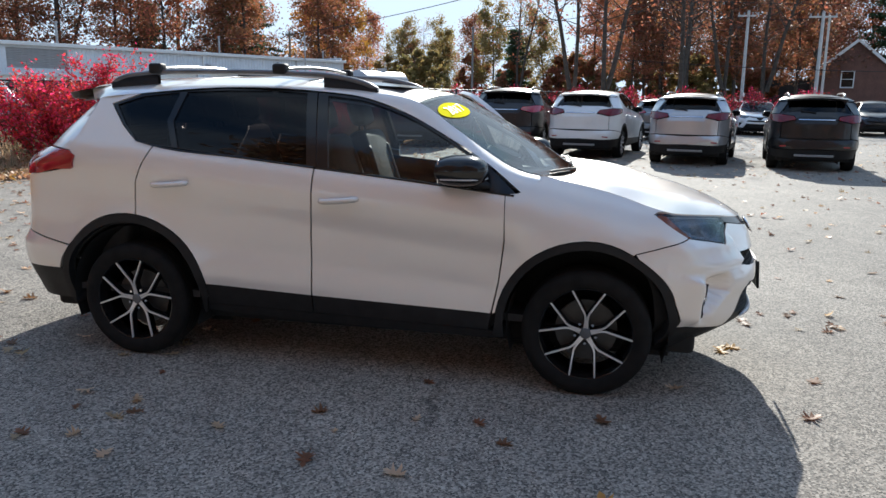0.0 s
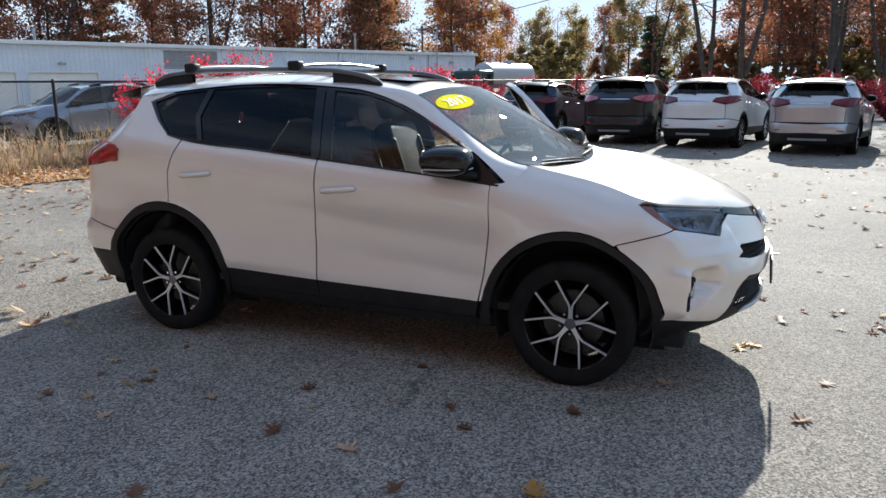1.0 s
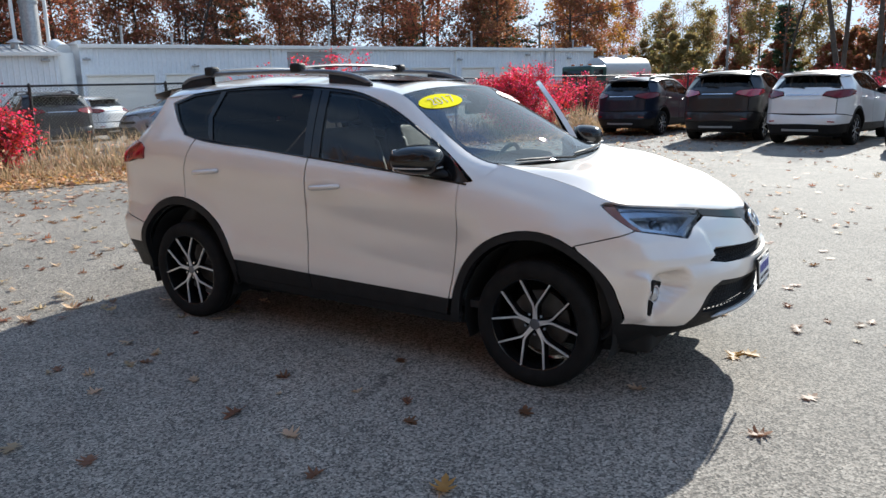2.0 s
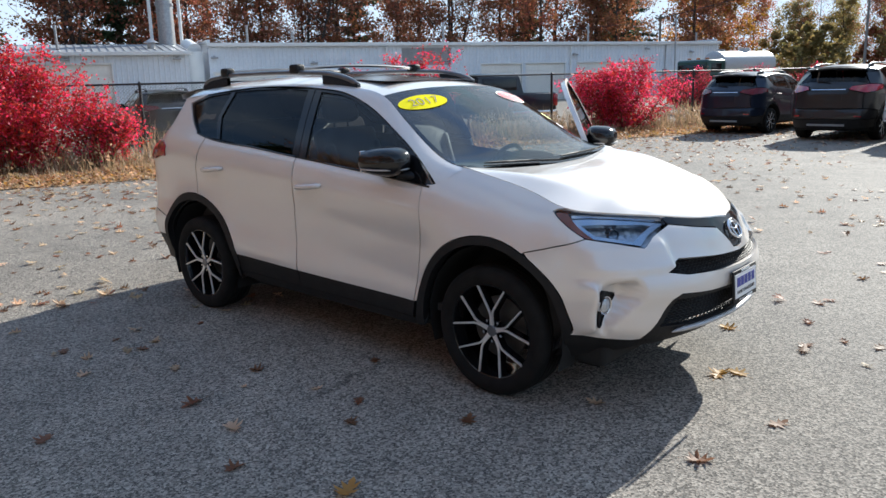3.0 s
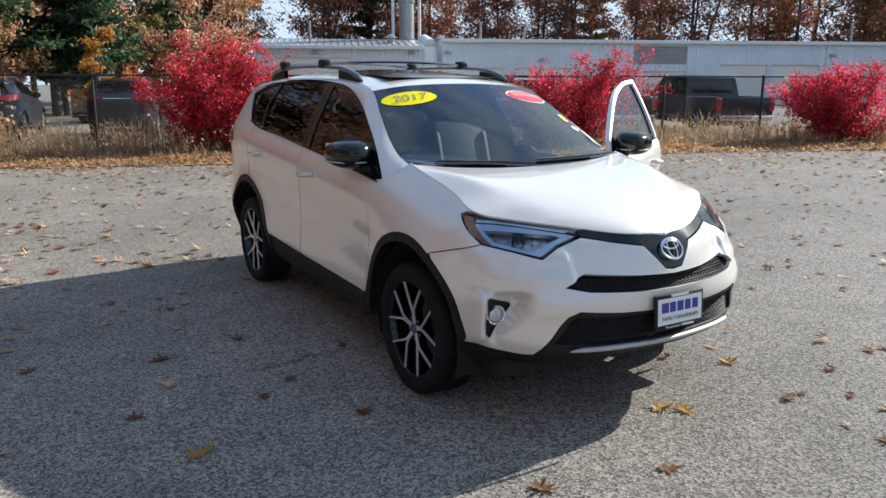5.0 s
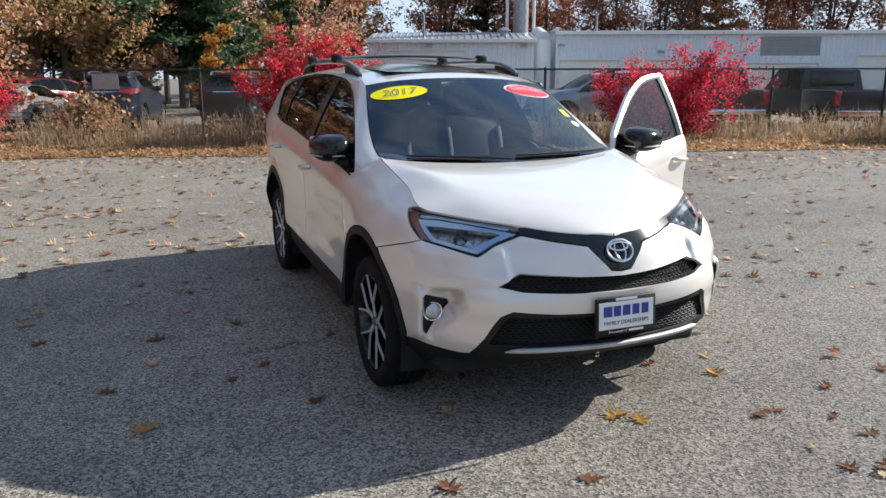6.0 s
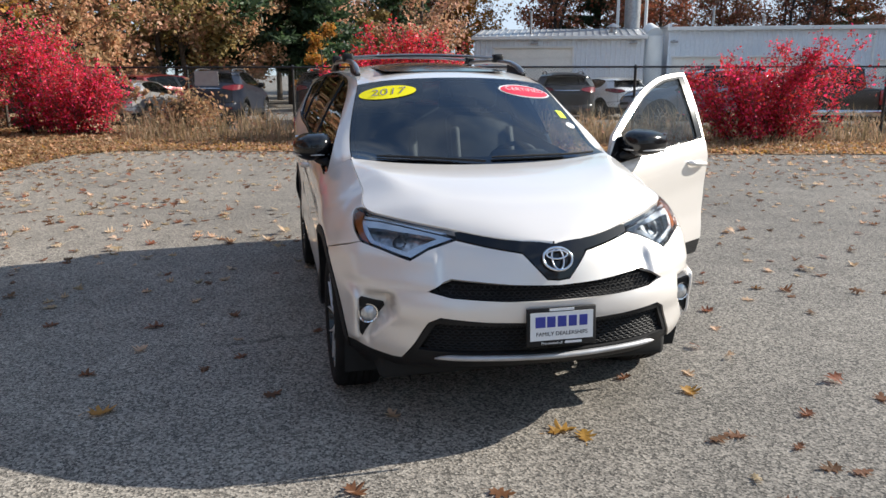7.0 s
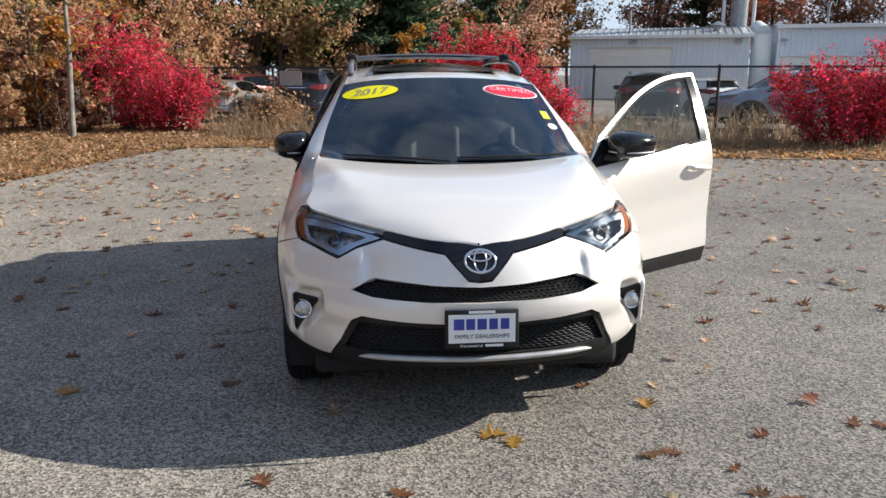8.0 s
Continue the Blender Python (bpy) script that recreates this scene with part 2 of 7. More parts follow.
def tube(points, radius, n=8, cap=True, flat=1.0):
    """A round bar along points; radius one number or one for each point; flat squashes it across."""
    bm = bmesh.new()
    points = [Vector(p) for p in points]
    radii = radius if isinstance(radius, (list, tuple)) else [radius] * len(points)
    rings = []
    side = None
    for i, p in enumerate(points):
        d = (points[min(i + 1, len(points) - 1)] - points[max(i - 1, 0)]).normalized()
        if side is None:
            side = d.cross(Vector((0, 0, 1)) if abs(d.z) < 0.9 else Vector((1, 0, 0))).normalized()
        side = (side - d * side.dot(d)).normalized()
        up = side.cross(d)
        rings.append([bm.verts.new(p + radii[i] * (math.cos(a) * side + math.sin(a) * up * flat)) for a in (2 * math.pi * k / n for k in range(n))])
    for r0, r1 in zip(rings, rings[1:]):
        for k in range(n):
            bm.faces.new((r0[k], r0[(k + 1) % n], r1[(k + 1) % n], r1[k]))
    if cap:
        bm.faces.new(rings[0][::-1])
        bm.faces.new(rings[-1])
    bmesh.ops.recalc_face_normals(bm, faces=bm.faces[:])
    return sharpen(bm, 60)


def lathe(profile, n=48, closed=False):
    """Turns (radius, y) round the y axis."""
    bm = bmesh.new()
    rings = [[bm.verts.new((r * math.cos(2 * math.pi * k / n), y, r * math.sin(2 * math.pi * k / n))) for k in range(n)] for r, y in profile]
    pairs = list(zip(rings, rings[1:])) + ([(rings[-1], rings[0])] if closed else [])
    for r0, r1 in pairs:
        for k in range(n):
            bm.faces.new((r0[k], r0[(k + 1) % n], r1[(k + 1) % n], r1[k]))
    bmesh.ops.recalc_face_normals(bm, faces=bm.faces[:])
    return sharpen(bm, 40)


def prism(poly, depth, m=None, bevel=0.0):
    """A plate with the outline poly (x, y), depth thick along z."""
    bm = bmesh.new()
    f = bm.faces.new([bm.verts.new((x, y, 0)) for x, y in poly])
    r = bmesh.ops.extrude_face_region(bm, geom=[f])
    bmesh.ops.translate(bm, verts=[v for v in r["geom"] if isinstance(v, bmesh.types.BMVert)], vec=(0, 0, depth))
    bmesh.ops.recalc_face_normals(bm, faces=bm.faces[:])
    if bevel:
        bmesh.ops.bevel(bm, geom=bm.edges[:], offset=bevel, segments=1, affect="EDGES")
    if m is not None:
        bm.transform(m)
    return sharpen(bm)


def grid(rows, closed=False):
    """A sheet through rows of points."""
    bm = bmesh.new()
    vs = [[bm.verts.new(p) for p in row] for row in rows]
    for a, b in zip(vs, vs[1:]):
        k = len(a)
        for i in range(k if closed else k - 1):
            bm.faces.new((a[i], a[(i + 1) % k], b[(i + 1) % k], b[i]))
    return bm


def spline(points, n):
    """n points evenly along a smooth curve through points."""
    p = np.array(points, float)
    t = np.r_[0, np.cumsum(np.linalg.norm(np.diff(p, axis=0), axis=1))]
    tan = np.gradient(p, t, axis=0)
    s = np.linspace(0, t[-1], n)
    i = np.clip(np.searchsorted(t, s, side="right") - 1, 0, len(t) - 2)
    h = (t[i + 1] - t[i])[:, None]
    u = ((s - t[i]) / (t[i + 1] - t[i]))[:, None]
    return ((2 * u**3 - 3 * u**2 + 1) * p[i] + (u**3 - 2 * u**2 + u) * h * tan[i] + (-2 * u**3 + 3 * u**2) * p[i + 1] + (u**3 - u**2) * h * tan[i + 1])


def table(pairs):
    """A smooth function through (x, value) pairs."""
    xs, ys = np.array([p[0] for p in pairs], float), np.array([p[1] for p in pairs], float)
    slope = np.diff(ys) / np.diff(xs)
    tan = np.r_[slope[0], np.where(slope[1:] * slope[:-1] > 0, 2 * slope[1:] * slope[:-1] / (slope[1:] + slope[:-1] + 1e-12), 0), slope[-1]]

    def f(x):
        x = np.clip(x, xs[0], xs[-1])
        i = np.clip(np.searchsorted(xs, x, side="right") - 1, 0, len(xs) - 2)
        h = xs[i + 1] - xs[i]
        u = (x - xs[i]) / h
        return (2 * u**3 - 3 * u**2 + 1) * ys[i] + (u**3 - 2 * u**2 + u) * h * tan[i] + (-2 * u**3 + 3 * u**2) * ys[i + 1] + (u**3 - u**2) * h * tan[i + 1]
    return f


def step(a, b, x):
    u = np.clip((x - a) / (b - a), 0, 1)
    return u * u * (3 - 2 * u)


def inside(px, py, poly):
    """Which of the points lie in the outline."""
    res = np.zeros(len(px), bool)
    q = np.array(poly)
    for (x0, y0), (x1, y1) in zip(q, np.roll(q, -1, axis=0)):
        if y0 != y1:
            res ^= ((y0 > py) != (y1 > py)) & (px < (x1 - x0) * (py - y0) / (y1 - y0) + x0)
    return res


def dense(poly, gap, shrink=0.0):
    """An outline with more points, drawn in by shrink."""
    q = np.array(poly, float)
    if shrink:
        area = 0.5 * np.sum(q[:, 0] * np.roll(q[:, 1], -1) - np.roll(q[:, 0], -1) * q[:, 1])
        e0, e1 = q - np.roll(q, 1, axis=0), np.roll(q, -1, axis=0) - q
        n0 = np.c_[-e0[:, 1], e0[:, 0]] / (np.linalg.norm(e0, axis=1)[:, None] + 1e-9)
        n1 = np.c_[-e1[:, 1], e1[:, 0]] / (np.linalg.norm(e1, axis=1)[:, None] + 1e-9)
        b = n0 + n1
        b /= np.maximum(0.5, np.sum(b * b, axis=1) / 2)[:, None]
        q = q + np.sign(area) * shrink * b
    out = []
    for a, b in zip(q, np.roll(q, -1, axis=0)):
        k = max(1, int(np.ceil(np.linalg.norm(b - a) / gap)))
        out += [a + (b - a) * i / k for i in range(k)]
    return np.array(out)


def patch(poly, fn, gap, holes=(), shrink=0.0, depth=0.0, grain=None):
    """Fills an outline in the (c, z) chart with triangles and carries it onto the surface fn(c, z, inset)."""
    loops = [dense(poly, grain or gap, shrink)] + [dense(h, grain or gap, -shrink) for h in holes]
    outer = loops[0]
    lo, hi = outer.min(axis=0), outer.max(axis=0)
    gx, gy = np.meshgrid(np.arange(lo[0] + gap / 2, hi[0], gap), np.arange(lo[1] + gap / 2, hi[1], gap * 0.866))
    gx = gx + (np.arange(gx.shape[0]) % 2)[:, None] * gap / 2
    px, py = gx.ravel(), gy.ravel()
    keep = inside(px, py, outer)
    for h in loops[1:]:
        keep &= ~inside(px, py, h)
    px, py = px[keep], py[keep]
    rim = np.concatenate(loops)
    if len(px):
        far = np.ones(len(px), bool)
        for r in rim:
            far &= (px - r[0])**2 + (py - r[1])**2 > (gap * 0.45)**2
        px, py = px[far], py[far]
    pts = [Vector(p) for p in rim] + [Vector(p) for p in zip(px, py)]
    edges, k = [], 0
    for lp in loops:
        edges += [(k + i, k + (i + 1) % len(lp)) for i in range(len(lp))]
        k += len(lp)
    vs, _, fs, *_ = geometry.delaunay_2d_cdt(pts, edges, [], 0, 1e-5)
    vs = np.array([tuple(v) for v in vs])
    fs = np.array([f for f in fs if len(f) == 3])
    cen = vs[fs].mean(axis=1)
    ok = inside(cen[:, 0], cen[:, 1], outer)
    for h in loops[1:]:
        ok &= ~inside(cen[:, 0], cen[:, 1], h)
    fs = fs[ok]
    # no needles along straight borders
    a, b, c = vs[fs[:, 0]], vs[fs[:, 1]], vs[fs[:, 2]]
    area = np.abs((b[:, 0] - a[:, 0]) * (c[:, 1] - a[:, 1]) - (b[:, 1] - a[:, 1]) * (c[:, 0] - a[:, 0]))
    reach = np.maximum(np.maximum(np.sum((b - a)**2, axis=1), np.sum((c - b)**2, axis=1)), np.sum((a - c)**2, axis=1))
    fs = fs[area > 0.004 * reach]
    bm = bmesh.new()
    pos = fn(vs[:, 0], vs[:, 1], 0.0)
    bv = [bm.verts.new(p) for p in pos]
    for f in fs:
        try:
            bm.faces.new([bv[i] for i in f])
        except ValueError:
            pass
    inner = fn(vs[:, 0], vs[:, 1], 0.05)
    bm.normal_update()
    score = 0.0
    index = {v: i for i, v in enumerate(bv)}
    for f in list(bm.faces)[:40]:
        i = index[f.verts[0]]
        score += f.normal.dot(Vector(pos[i] - inner[i]))
    if score < 0:
        bmesh.ops.reverse_faces(bm, faces=bm.faces[:])
    if depth:
        low = fn(vs[:, 0], vs[:, 1], depth)
        made = {}
        for e in [e for e in bm.edges if len(e.link_faces) == 1]:
            lp = e.link_loops[0]
            a, b = lp.vert, lp.link_loop_next.vert
            for v in (a, b):
                if v not in made:
                    made[v] = bm.verts.new(low[index[v]])
            f = bm.faces.new((b, a, made[a], made[b]))
            e.smooth = False
    bmesh.ops.delete(bm, geom=[v for v in bm.verts if not v.link_faces], context="VERTS")
    return bm


def ngon_ellipse(cx, cy, rx, ry, n=40):
    return [(cx + rx * math.cos(2 * math.pi * k / n), cy + ry * math.sin(2 * math.pi * k / n)) for k in range(n)]

# ---- ground ----
bm = bmesh.new()
bmesh.ops.create_grid(bm, x_segments=40, y_segments=40, size=700)
tagged(mesh_ob("ground", bm, ASPHALT, False), "worn grey asphalt lot with pale aggregate and cracks", "ground", kind="structure")

# ---- the sport utility vehicle: one body surface, cut into its panels ----
PLAN = [(2.27, 0.0), (2.258, 0.2), (2.205, 0.45), (2.10, 0.64), (1.95, 0.785), (1.78, 0.865), (1.6, 0.902), (1.33, 0.918), (0.8, 0.906), (0.0, 0.902),
        (-0.8, 0.908), (-1.33, 0.917), (-1.6, 0.91), (-1.85, 0.888), (-2.05, 0.835), (-2.2, 0.73), (-2.29, 0.56), (-2.33, 0.32), (-2.34, 0.0)]
_pl = spline(PLAN, 600)
_pl[0, 1] = _pl[-1, 1] = 0.0
PX, PY = _pl[:, 0], np.maximum(_pl[:, 1], 0)
PC = np.r_[0, np.cumsum(np.hypot(np.diff(PX), np.diff(PY)))]
ZTOP = table([(0.8, 1.212), (0.95, 1.178), (1.093, 1.146), (1.35, 1.091), (1.70, 1.013), (1.845, 0.987), (1.92, 0.977), (2.05, 0.962), (2.16, 0.944), (2.213, 0.929), (2.25, 0.907), (2.27, 0.894)])
BELT = table([(-2.4, 1.33), (-1.4, 1.295), (-1.16, 1.262), (-0.17, 1.164), (0.52, 1.095), (0.95, 1.055), (1.3, 1.03), (2.3, 0.98)])
SIDE = table([(0.0, 0.045), (0.03, 0.026), (0.08, 0.009), (0.14, 0.0), (0.22, 0.004), (0.34, 0.014), (0.5, 0.014), (0.62, 0.004), (0.70, 0.0), (0.78, 0.012), (0.95, 0.06)])
FENDER = table([(0.0, 0.180), (0.02, 0.153), (0.05, 0.115), (0.10, 0.070), (0.16, 0.034), (0.22, 0.013), (0.3, 0.002), (0.36, 0.0), (0.45, 0.004), (0.6, 0.01), (0.8, 0.05)])
CORNER = table([(0.0, 0.095), (0.03, 0.060), (0.06, 0.038), (0.105, 0.017), (0.16, 0.004), (0.22, 0.0), (0.35, 0.006), (0.5, 0.01), (0.7, 0.05)])
FRONT = table([(0.15, 0.36), (0.22, 0.26), (0.30, 0.16), (0.38, 0.05), (0.44, 0.025), (0.52, 0.02), (0.60, 0.0), (0.66, 0.0), (0.72, 0.02), (0.80, 0.045), (0.86, 0.075),
               (0.90, 0.11), (0.95, 0.15), (1.02, 0.2)])
SWEEP = table([(0.5, 0.0), (0.62, 0.005), (0.68, 0.028), (0.80, 0.075), (0.90, 0.072), (1.0, 0.06)])
REAR = table([(0.2, 0.16), (0.33, 0.06), (0.45, 0.012), (0.55, 0.0), (0.64, 0.004), (0.70, 0.045), (0.85, 0.062), (1.05, 0.078), (1.13, 0.105), (1.18, 0.17), (1.22, 0.25), (1.35, 0.375), (1.48, 0.51), (1.55, 0.57), (1.65, 0.63)])


def at_x(x):
    """Chart coordinate of the flank at x (metres from the middle of the nose, along the outline)."""
    return float(np.interp(-x, -PX, PC))


def at_y(y):
    """Chart coordinate of the nose at a distance y from the middle."""
    return float(np.interp(y, PY[:200], PC[:200]))


def at_yr(y):
    """The same on the tail."""
    return float(np.interp(-y, -PY[-200:], PC[-200:]))


def shell0(c, z):
    c, z = np.asarray(c, float), np.asarray(z, float)
    a, sg = np.abs(c), np.where(c < 0, -1.0, 1.0)
    over = a > PC[-1]
    a = np.where(over, 2 * PC[-1] - a, a)
    sg = np.where(over, -sg, sg)
    xb, yb = np.interp(a, PC, PX), np.interp(a, PC, PY)
    zb = BELT(xb)
    up = np.maximum(z - zb, 0)
    d = np.where(z <= zb, SIDE(zb - z), 0.045 + 0.46 * up + 0.30 * up * up)
    dz = np.maximum(ZTOP(xb) - z, 0)
    fen = FENDER(dz)
    fen = fen + (CORNER(dz) - fen) * step(1.5, 1.95, xb)
    d = d + (fen - d) * step(0.8, 1.08, xb)
    for hx in (1.33, -1.33):
        r = np.hypot(xb - hx, z - 0.36)
        d = d - 0.009 * np.exp(-((r - 0.47) / 0.07)**2) * (z > 0.3)
    y = yb * (1 - d / 0.9)
    sweep = SWEEP(z) * step(0.05, 0.55, yb) * (1 - 0.8 * step(0.72, 0.9, yb)) * step(1.2, 1.7, xb)
    cheek = 0.026 * step(0.465, 0.505, yb) * step(0.68, 0.73, z) * (1 - step(0.80, 0.87, z)) * step(1.75, 1.95, xb)
    # the fog lamp sits in a forward-facing hollow, walled inside and edged by an upright ridge on the corner
    tall = step(0.40, 0.445, z) * (1 - step(0.635, 0.68, z)) * step(1.7, 1.85, xb)
    y_in = np.interp(z, (0.45, 0.51, 0.58, 0.62), (0.785, 0.748, 0.690, 0.685))
    hollow = np.maximum(xb - 1.925, 0) * step(-0.024, 0.0, yb - y_in) * (1 - step(0.812, 0.822, yb))
    ridge = (0.056 * np.exp(-((yb - 0.835) / 0.020)**2) - hollow) * tall
    x = xb - sweep + ridge + cheek - FRONT(z) * step(1.35, 2.15, xb) + REAR(z) * step(-1.45, -2.2, xb)
    return np.stack([x, sg * y, z], axis=-1)


def shell(c, z, inset=0.0):
    p = shell0(c, z)
    if np.any(inset):
        h = 0.004
        n = np.cross(shell0(np.asarray(c) + h, z) - shell0(np.asarray(c) - h, z), shell0(c, np.asarray(z) + h) - shell0(c, np.asarray(z) - h))
        n /= np.linalg.norm(n, axis=-1, keepdims=True) + 1e-12
        mid = np.stack([np.clip(p[..., 0], -1.6, 1.5), 0 * p[..., 0], np.full_like(p[..., 0], 0.75)], axis=-1)
        n *= np.where(np.sum(n * (p - mid), axis=-1, keepdims=True) < 0, -1, 1)
        p = p - n * np.asarray(inset)[..., None] if np.ndim(inset) else p - n * inset
    return p


def arch(hx, r, a0, a1, n=18, zc=0.362, rz=1.0):
    """Points of a wheel arch, from angle a0 to a1 (degrees, 0 towards the nose)."""
    return [(hx + r * math.cos(radians(a0 + (a1 - a0) * i / n)), zc + rz * r * math.sin(radians(a0 + (a1 - a0) * i / n))) for i in range(n + 1)]


def flank(points, side):
    """Outline (x, z) on one flank, in the chart; side -1 is the car's right."""
    return [(side * at_x(x), z) for x, z in points]


def nose(points):
    """Outline (y, z) on the nose, in the chart."""
    return [(math.copysign(at_y(abs(y)), y), z) for y, z in points]


RO, RR, RI = 0.482, 0.505, 0.437     # arch cladding: outer radius front and rear, inner radius
DLO_TOP = [(0.78, 1.205), (0.55, 1.335), (0.29, 1.462), (0.03, 1.543), (-0.24, 1.573), (-0.8, 1.588), (-1.30, 1.548)]
DLO_S = [(float(a), float(b)) for a, b in spline(DLO_TOP[:5], 18)][:-1]
DLO_REAR = [(-1.46, 1.492), (-1.36, 1.376), (-1.27, 1.290)]
RAIL_IN = [(1.082, 0.729, 1.146), (0.985, 0.722, 1.159), (0.88, 0.715, 1.196), (0.78, 0.703, 1.254), (0.56, 0.654, 1.395), (0.35, 0.600, 1.522), (0.05, 0.578, 1.578), (-0.25, 0.57, 1.602), (-0.8, 0.564, 1.617),
           (-1.3, 0.556, 1.608), (-1.76, 0.545, 1.575)]
RAIL_OUT = [(0.985, 1.055), (0.93, 1.098), (0.78, 1.21), (0.55, 1.34), (0.29, 1.467), (0.03, 1.548), (-0.24, 1.578), (-0.8, 1.593), (-1.3, 1.553), (-1.75, 1.525), (-2.22, 1.49)]
ROOF_Z = table([(-2.0, 1.595), (-1.56, 1.648), (-0.8, 1.668), (-0.4, 1.660), (0.0, 1.628), (0.3, 1.588), (0.5, 1.545)])
HOOD_Z = table([(0.9, 1.136), (1.2, 1.114), (1.45, 1.097), (1.68, 1.065), (1.9, 1.014), (2.05, 0.958), (2.13, 0.918), (2.165, 0.893)])


def wheel_parts():
    """The meshes of one wheel about the origin, axle along y, outer face towards -y."""
    ty = [(0.244, 0.10), (0.262, 0.112), (0.293, 0.118), (0.322, 0.112), (0.336, 0.098), (0.341, 0.07)]
    prof = []
    for r, y in ty:
        prof.append((r, y))
    for g in (0.052, 0.018, -0.018, -0.052):
        prof += [(0.342, g + 0.014), (0.342, g + 0.006), (0.334, g + 0.004), (0.334, g - 0.004), (0.342, g - 0.006)]
    prof += [(r, -y) for r, y in ty[::-1]]
    tyre = lathe(prof, 64)
    barrel = lathe([(0.250, -0.098), (0.247, -0.104), (0.241, -0.102), (0.236, -0.085), (0.222, -0.04), (0.214, 0.05), (0.236, 0.10), (0.250, 0.098)], 64)
    disc = lathe([(0.0, -0.01), (0.165, -0.01), (0.165, 0.012), (0.0, 0.012)], 40)

    def bar(pts, w0, w1, y0, y1, thick):
        """A spoke arm from one point to the next, with a ridge on its face."""
        bm = bmesh.new()
        rings = []
        for i, (x, z) in enumerate(pts):
            a, b = pts[max(i - 1, 0)], pts[min(i + 1, len(pts) - 1)]
            d = Vector((b[0] - a[0], 0, b[1] - a[1])).normalized()
            s = Vector((-d.z, 0, d.x))
            k = i / (len(pts) - 1)
            w, y = w0 + (w1 - w0) * k, y0 + (y1 - y0) * k
            o = Vector((x, y, z))
            rings.append([bm.verts.new(o + q) for q in (s * w, s * w * 0.9 - Vector((0, 0.006, 0)), s * -w * 0.9 - Vector((0, 0.006, 0)), s * -w,
                                                        s * -w * 1.2 + Vector((0, thick, 0)), s * w * 1.2 + Vector((0, thick, 0)))])
        for r0, r1 in zip(rings, rings[1:]):
            for q in range(6):
                bm.faces.new((r0[q], r0[(q + 1) % 6], r1[(q + 1) % 6], r1[q]))
        bm.faces.new(rings[0])
        bm.faces.new(rings[-1])
        bmesh.ops.recalc_face_normals(bm, faces=bm.faces[:])
        return sharpen(bm, 25)

    def pol(r, deg):
        return (r * math.sin(radians(deg)), r * math.cos(radians(deg)))
    face, backs = [], []
    for s in (-1, 1):
        run = [pol(0.028, s * 14), pol(0.066, s * 4.4), pol(0.092, s * 4.2), pol(0.112, s * 6.6), pol(0.244, s * 20.2)]
        face.append(bar(run, 0.0062, 0.0040, -0.082, -0.099, 0.004))
        backs.append(bar(run, 0.0110, 0.009, -0.077, -0.09, 0.035))
    return tyre, barrel, disc, join(*face), join(*backs)


WHEEL = {}


def make_wheel(car, m):
    """A wheel with its tyre, rim, spokes and hub."""
    if not WHEEL:
        names = ("tyre", "rim", "wheel", "spoke", "spoke_back")
        mats = (RUBBER, GLOSS_BLACK, BRAKE, MACHINED, GLOSS_BLACK)
        for nme, bm, mt in zip(names, wheel_parts(), mats):
            me = bpy.data.meshes.new(nme)
            bm.to_mesh(me)
            bm.free()
            me.materials.append(mt)
            me.shade_smooth()
            WHEEL[nme] = me
        cap = join(lathe([(0.0, -0.092), (0.026, -0.092), (0.031, -0.086), (0.034, -0.06)], 28),
                   *[lathe([(0.0, -0.09), (0.007, -0.09), (0.009, -0.07)], 8) for _ in range(1)])
        me = bpy.data.meshes.new("centre_cap")
        cap.to_mesh(me)
        cap.free()
        me.materials.append(RAIL_GREY)
        WHEEL["cap"] = me
        nut = lathe([(0.0, -0.084), (0.008, -0.084), (0.010, -0.06)], 6)
        me = bpy.data.meshes.new("wheel_nut")
        nut.to_mesh(me)
        nut.free()
        me.materials.append(CHROME)
        WHEEL["nut"] = me
    w = new("wheel", WHEEL["wheel"])
    w.parent = car
    w.matrix_basis = m

    def child(name, mesh, mm=None):
        o = new(name, mesh)
        o.parent = w
        if mm is not None:
            o.matrix_basis = mm
    child("tyre", WHEEL["tyre"])
    child("rim", WHEEL["rim"])
    for k in range(5):
        turn = Matrix.Rotation(radians(72 * k), 4, "Y")
        child("spoke", WHEEL["spoke"], turn)
        child("spoke_back", WHEEL["spoke_back"], turn)
        child("wheel_nut", WHEEL["nut"], Matrix.Rotation(radians(72 * k + 36), 4, "Y") @ Matrix.Translation((0, 0, 0.057)))
    child("centre_cap", WHEEL["cap"])
    return w


def seat_bm(w=0.5, lean=18, head=True):
    """A car seat facing +x, its cushion's front at x = 0.25."""
    b = [box(0.52, w, 0.16, pose(0, 0, 0.08, 0, -6, 0), 0.06, 3),
         box(0.14, w, 0.66, pose(-0.34, 0, 0.42, 0, -lean, 0), 0.06, 3),
         box(0.10, 0.07, 0.5, pose(-0.30, w / 2 - 0.05, 0.40, 0, -lean, 0), 0.03, 2),
         box(0.10, 0.07, 0.5, pose(-0.30, -w / 2 + 0.05, 0.40, 0, -lean, 0), 0.03, 2)]
    if head:
        b += [box(0.11, 0.27, 0.19, pose(-0.47, 0, 0.86, 0, -lean, 0), 0.045, 3), tube([(-0.45, 0.06, 0.7), (-0.47, 0.06, 0.82)], 0.008), tube([(-0.45, -0.06, 0.7), (-0.47, -0.06, 0.82)], 0.008)]
    return join(*b)


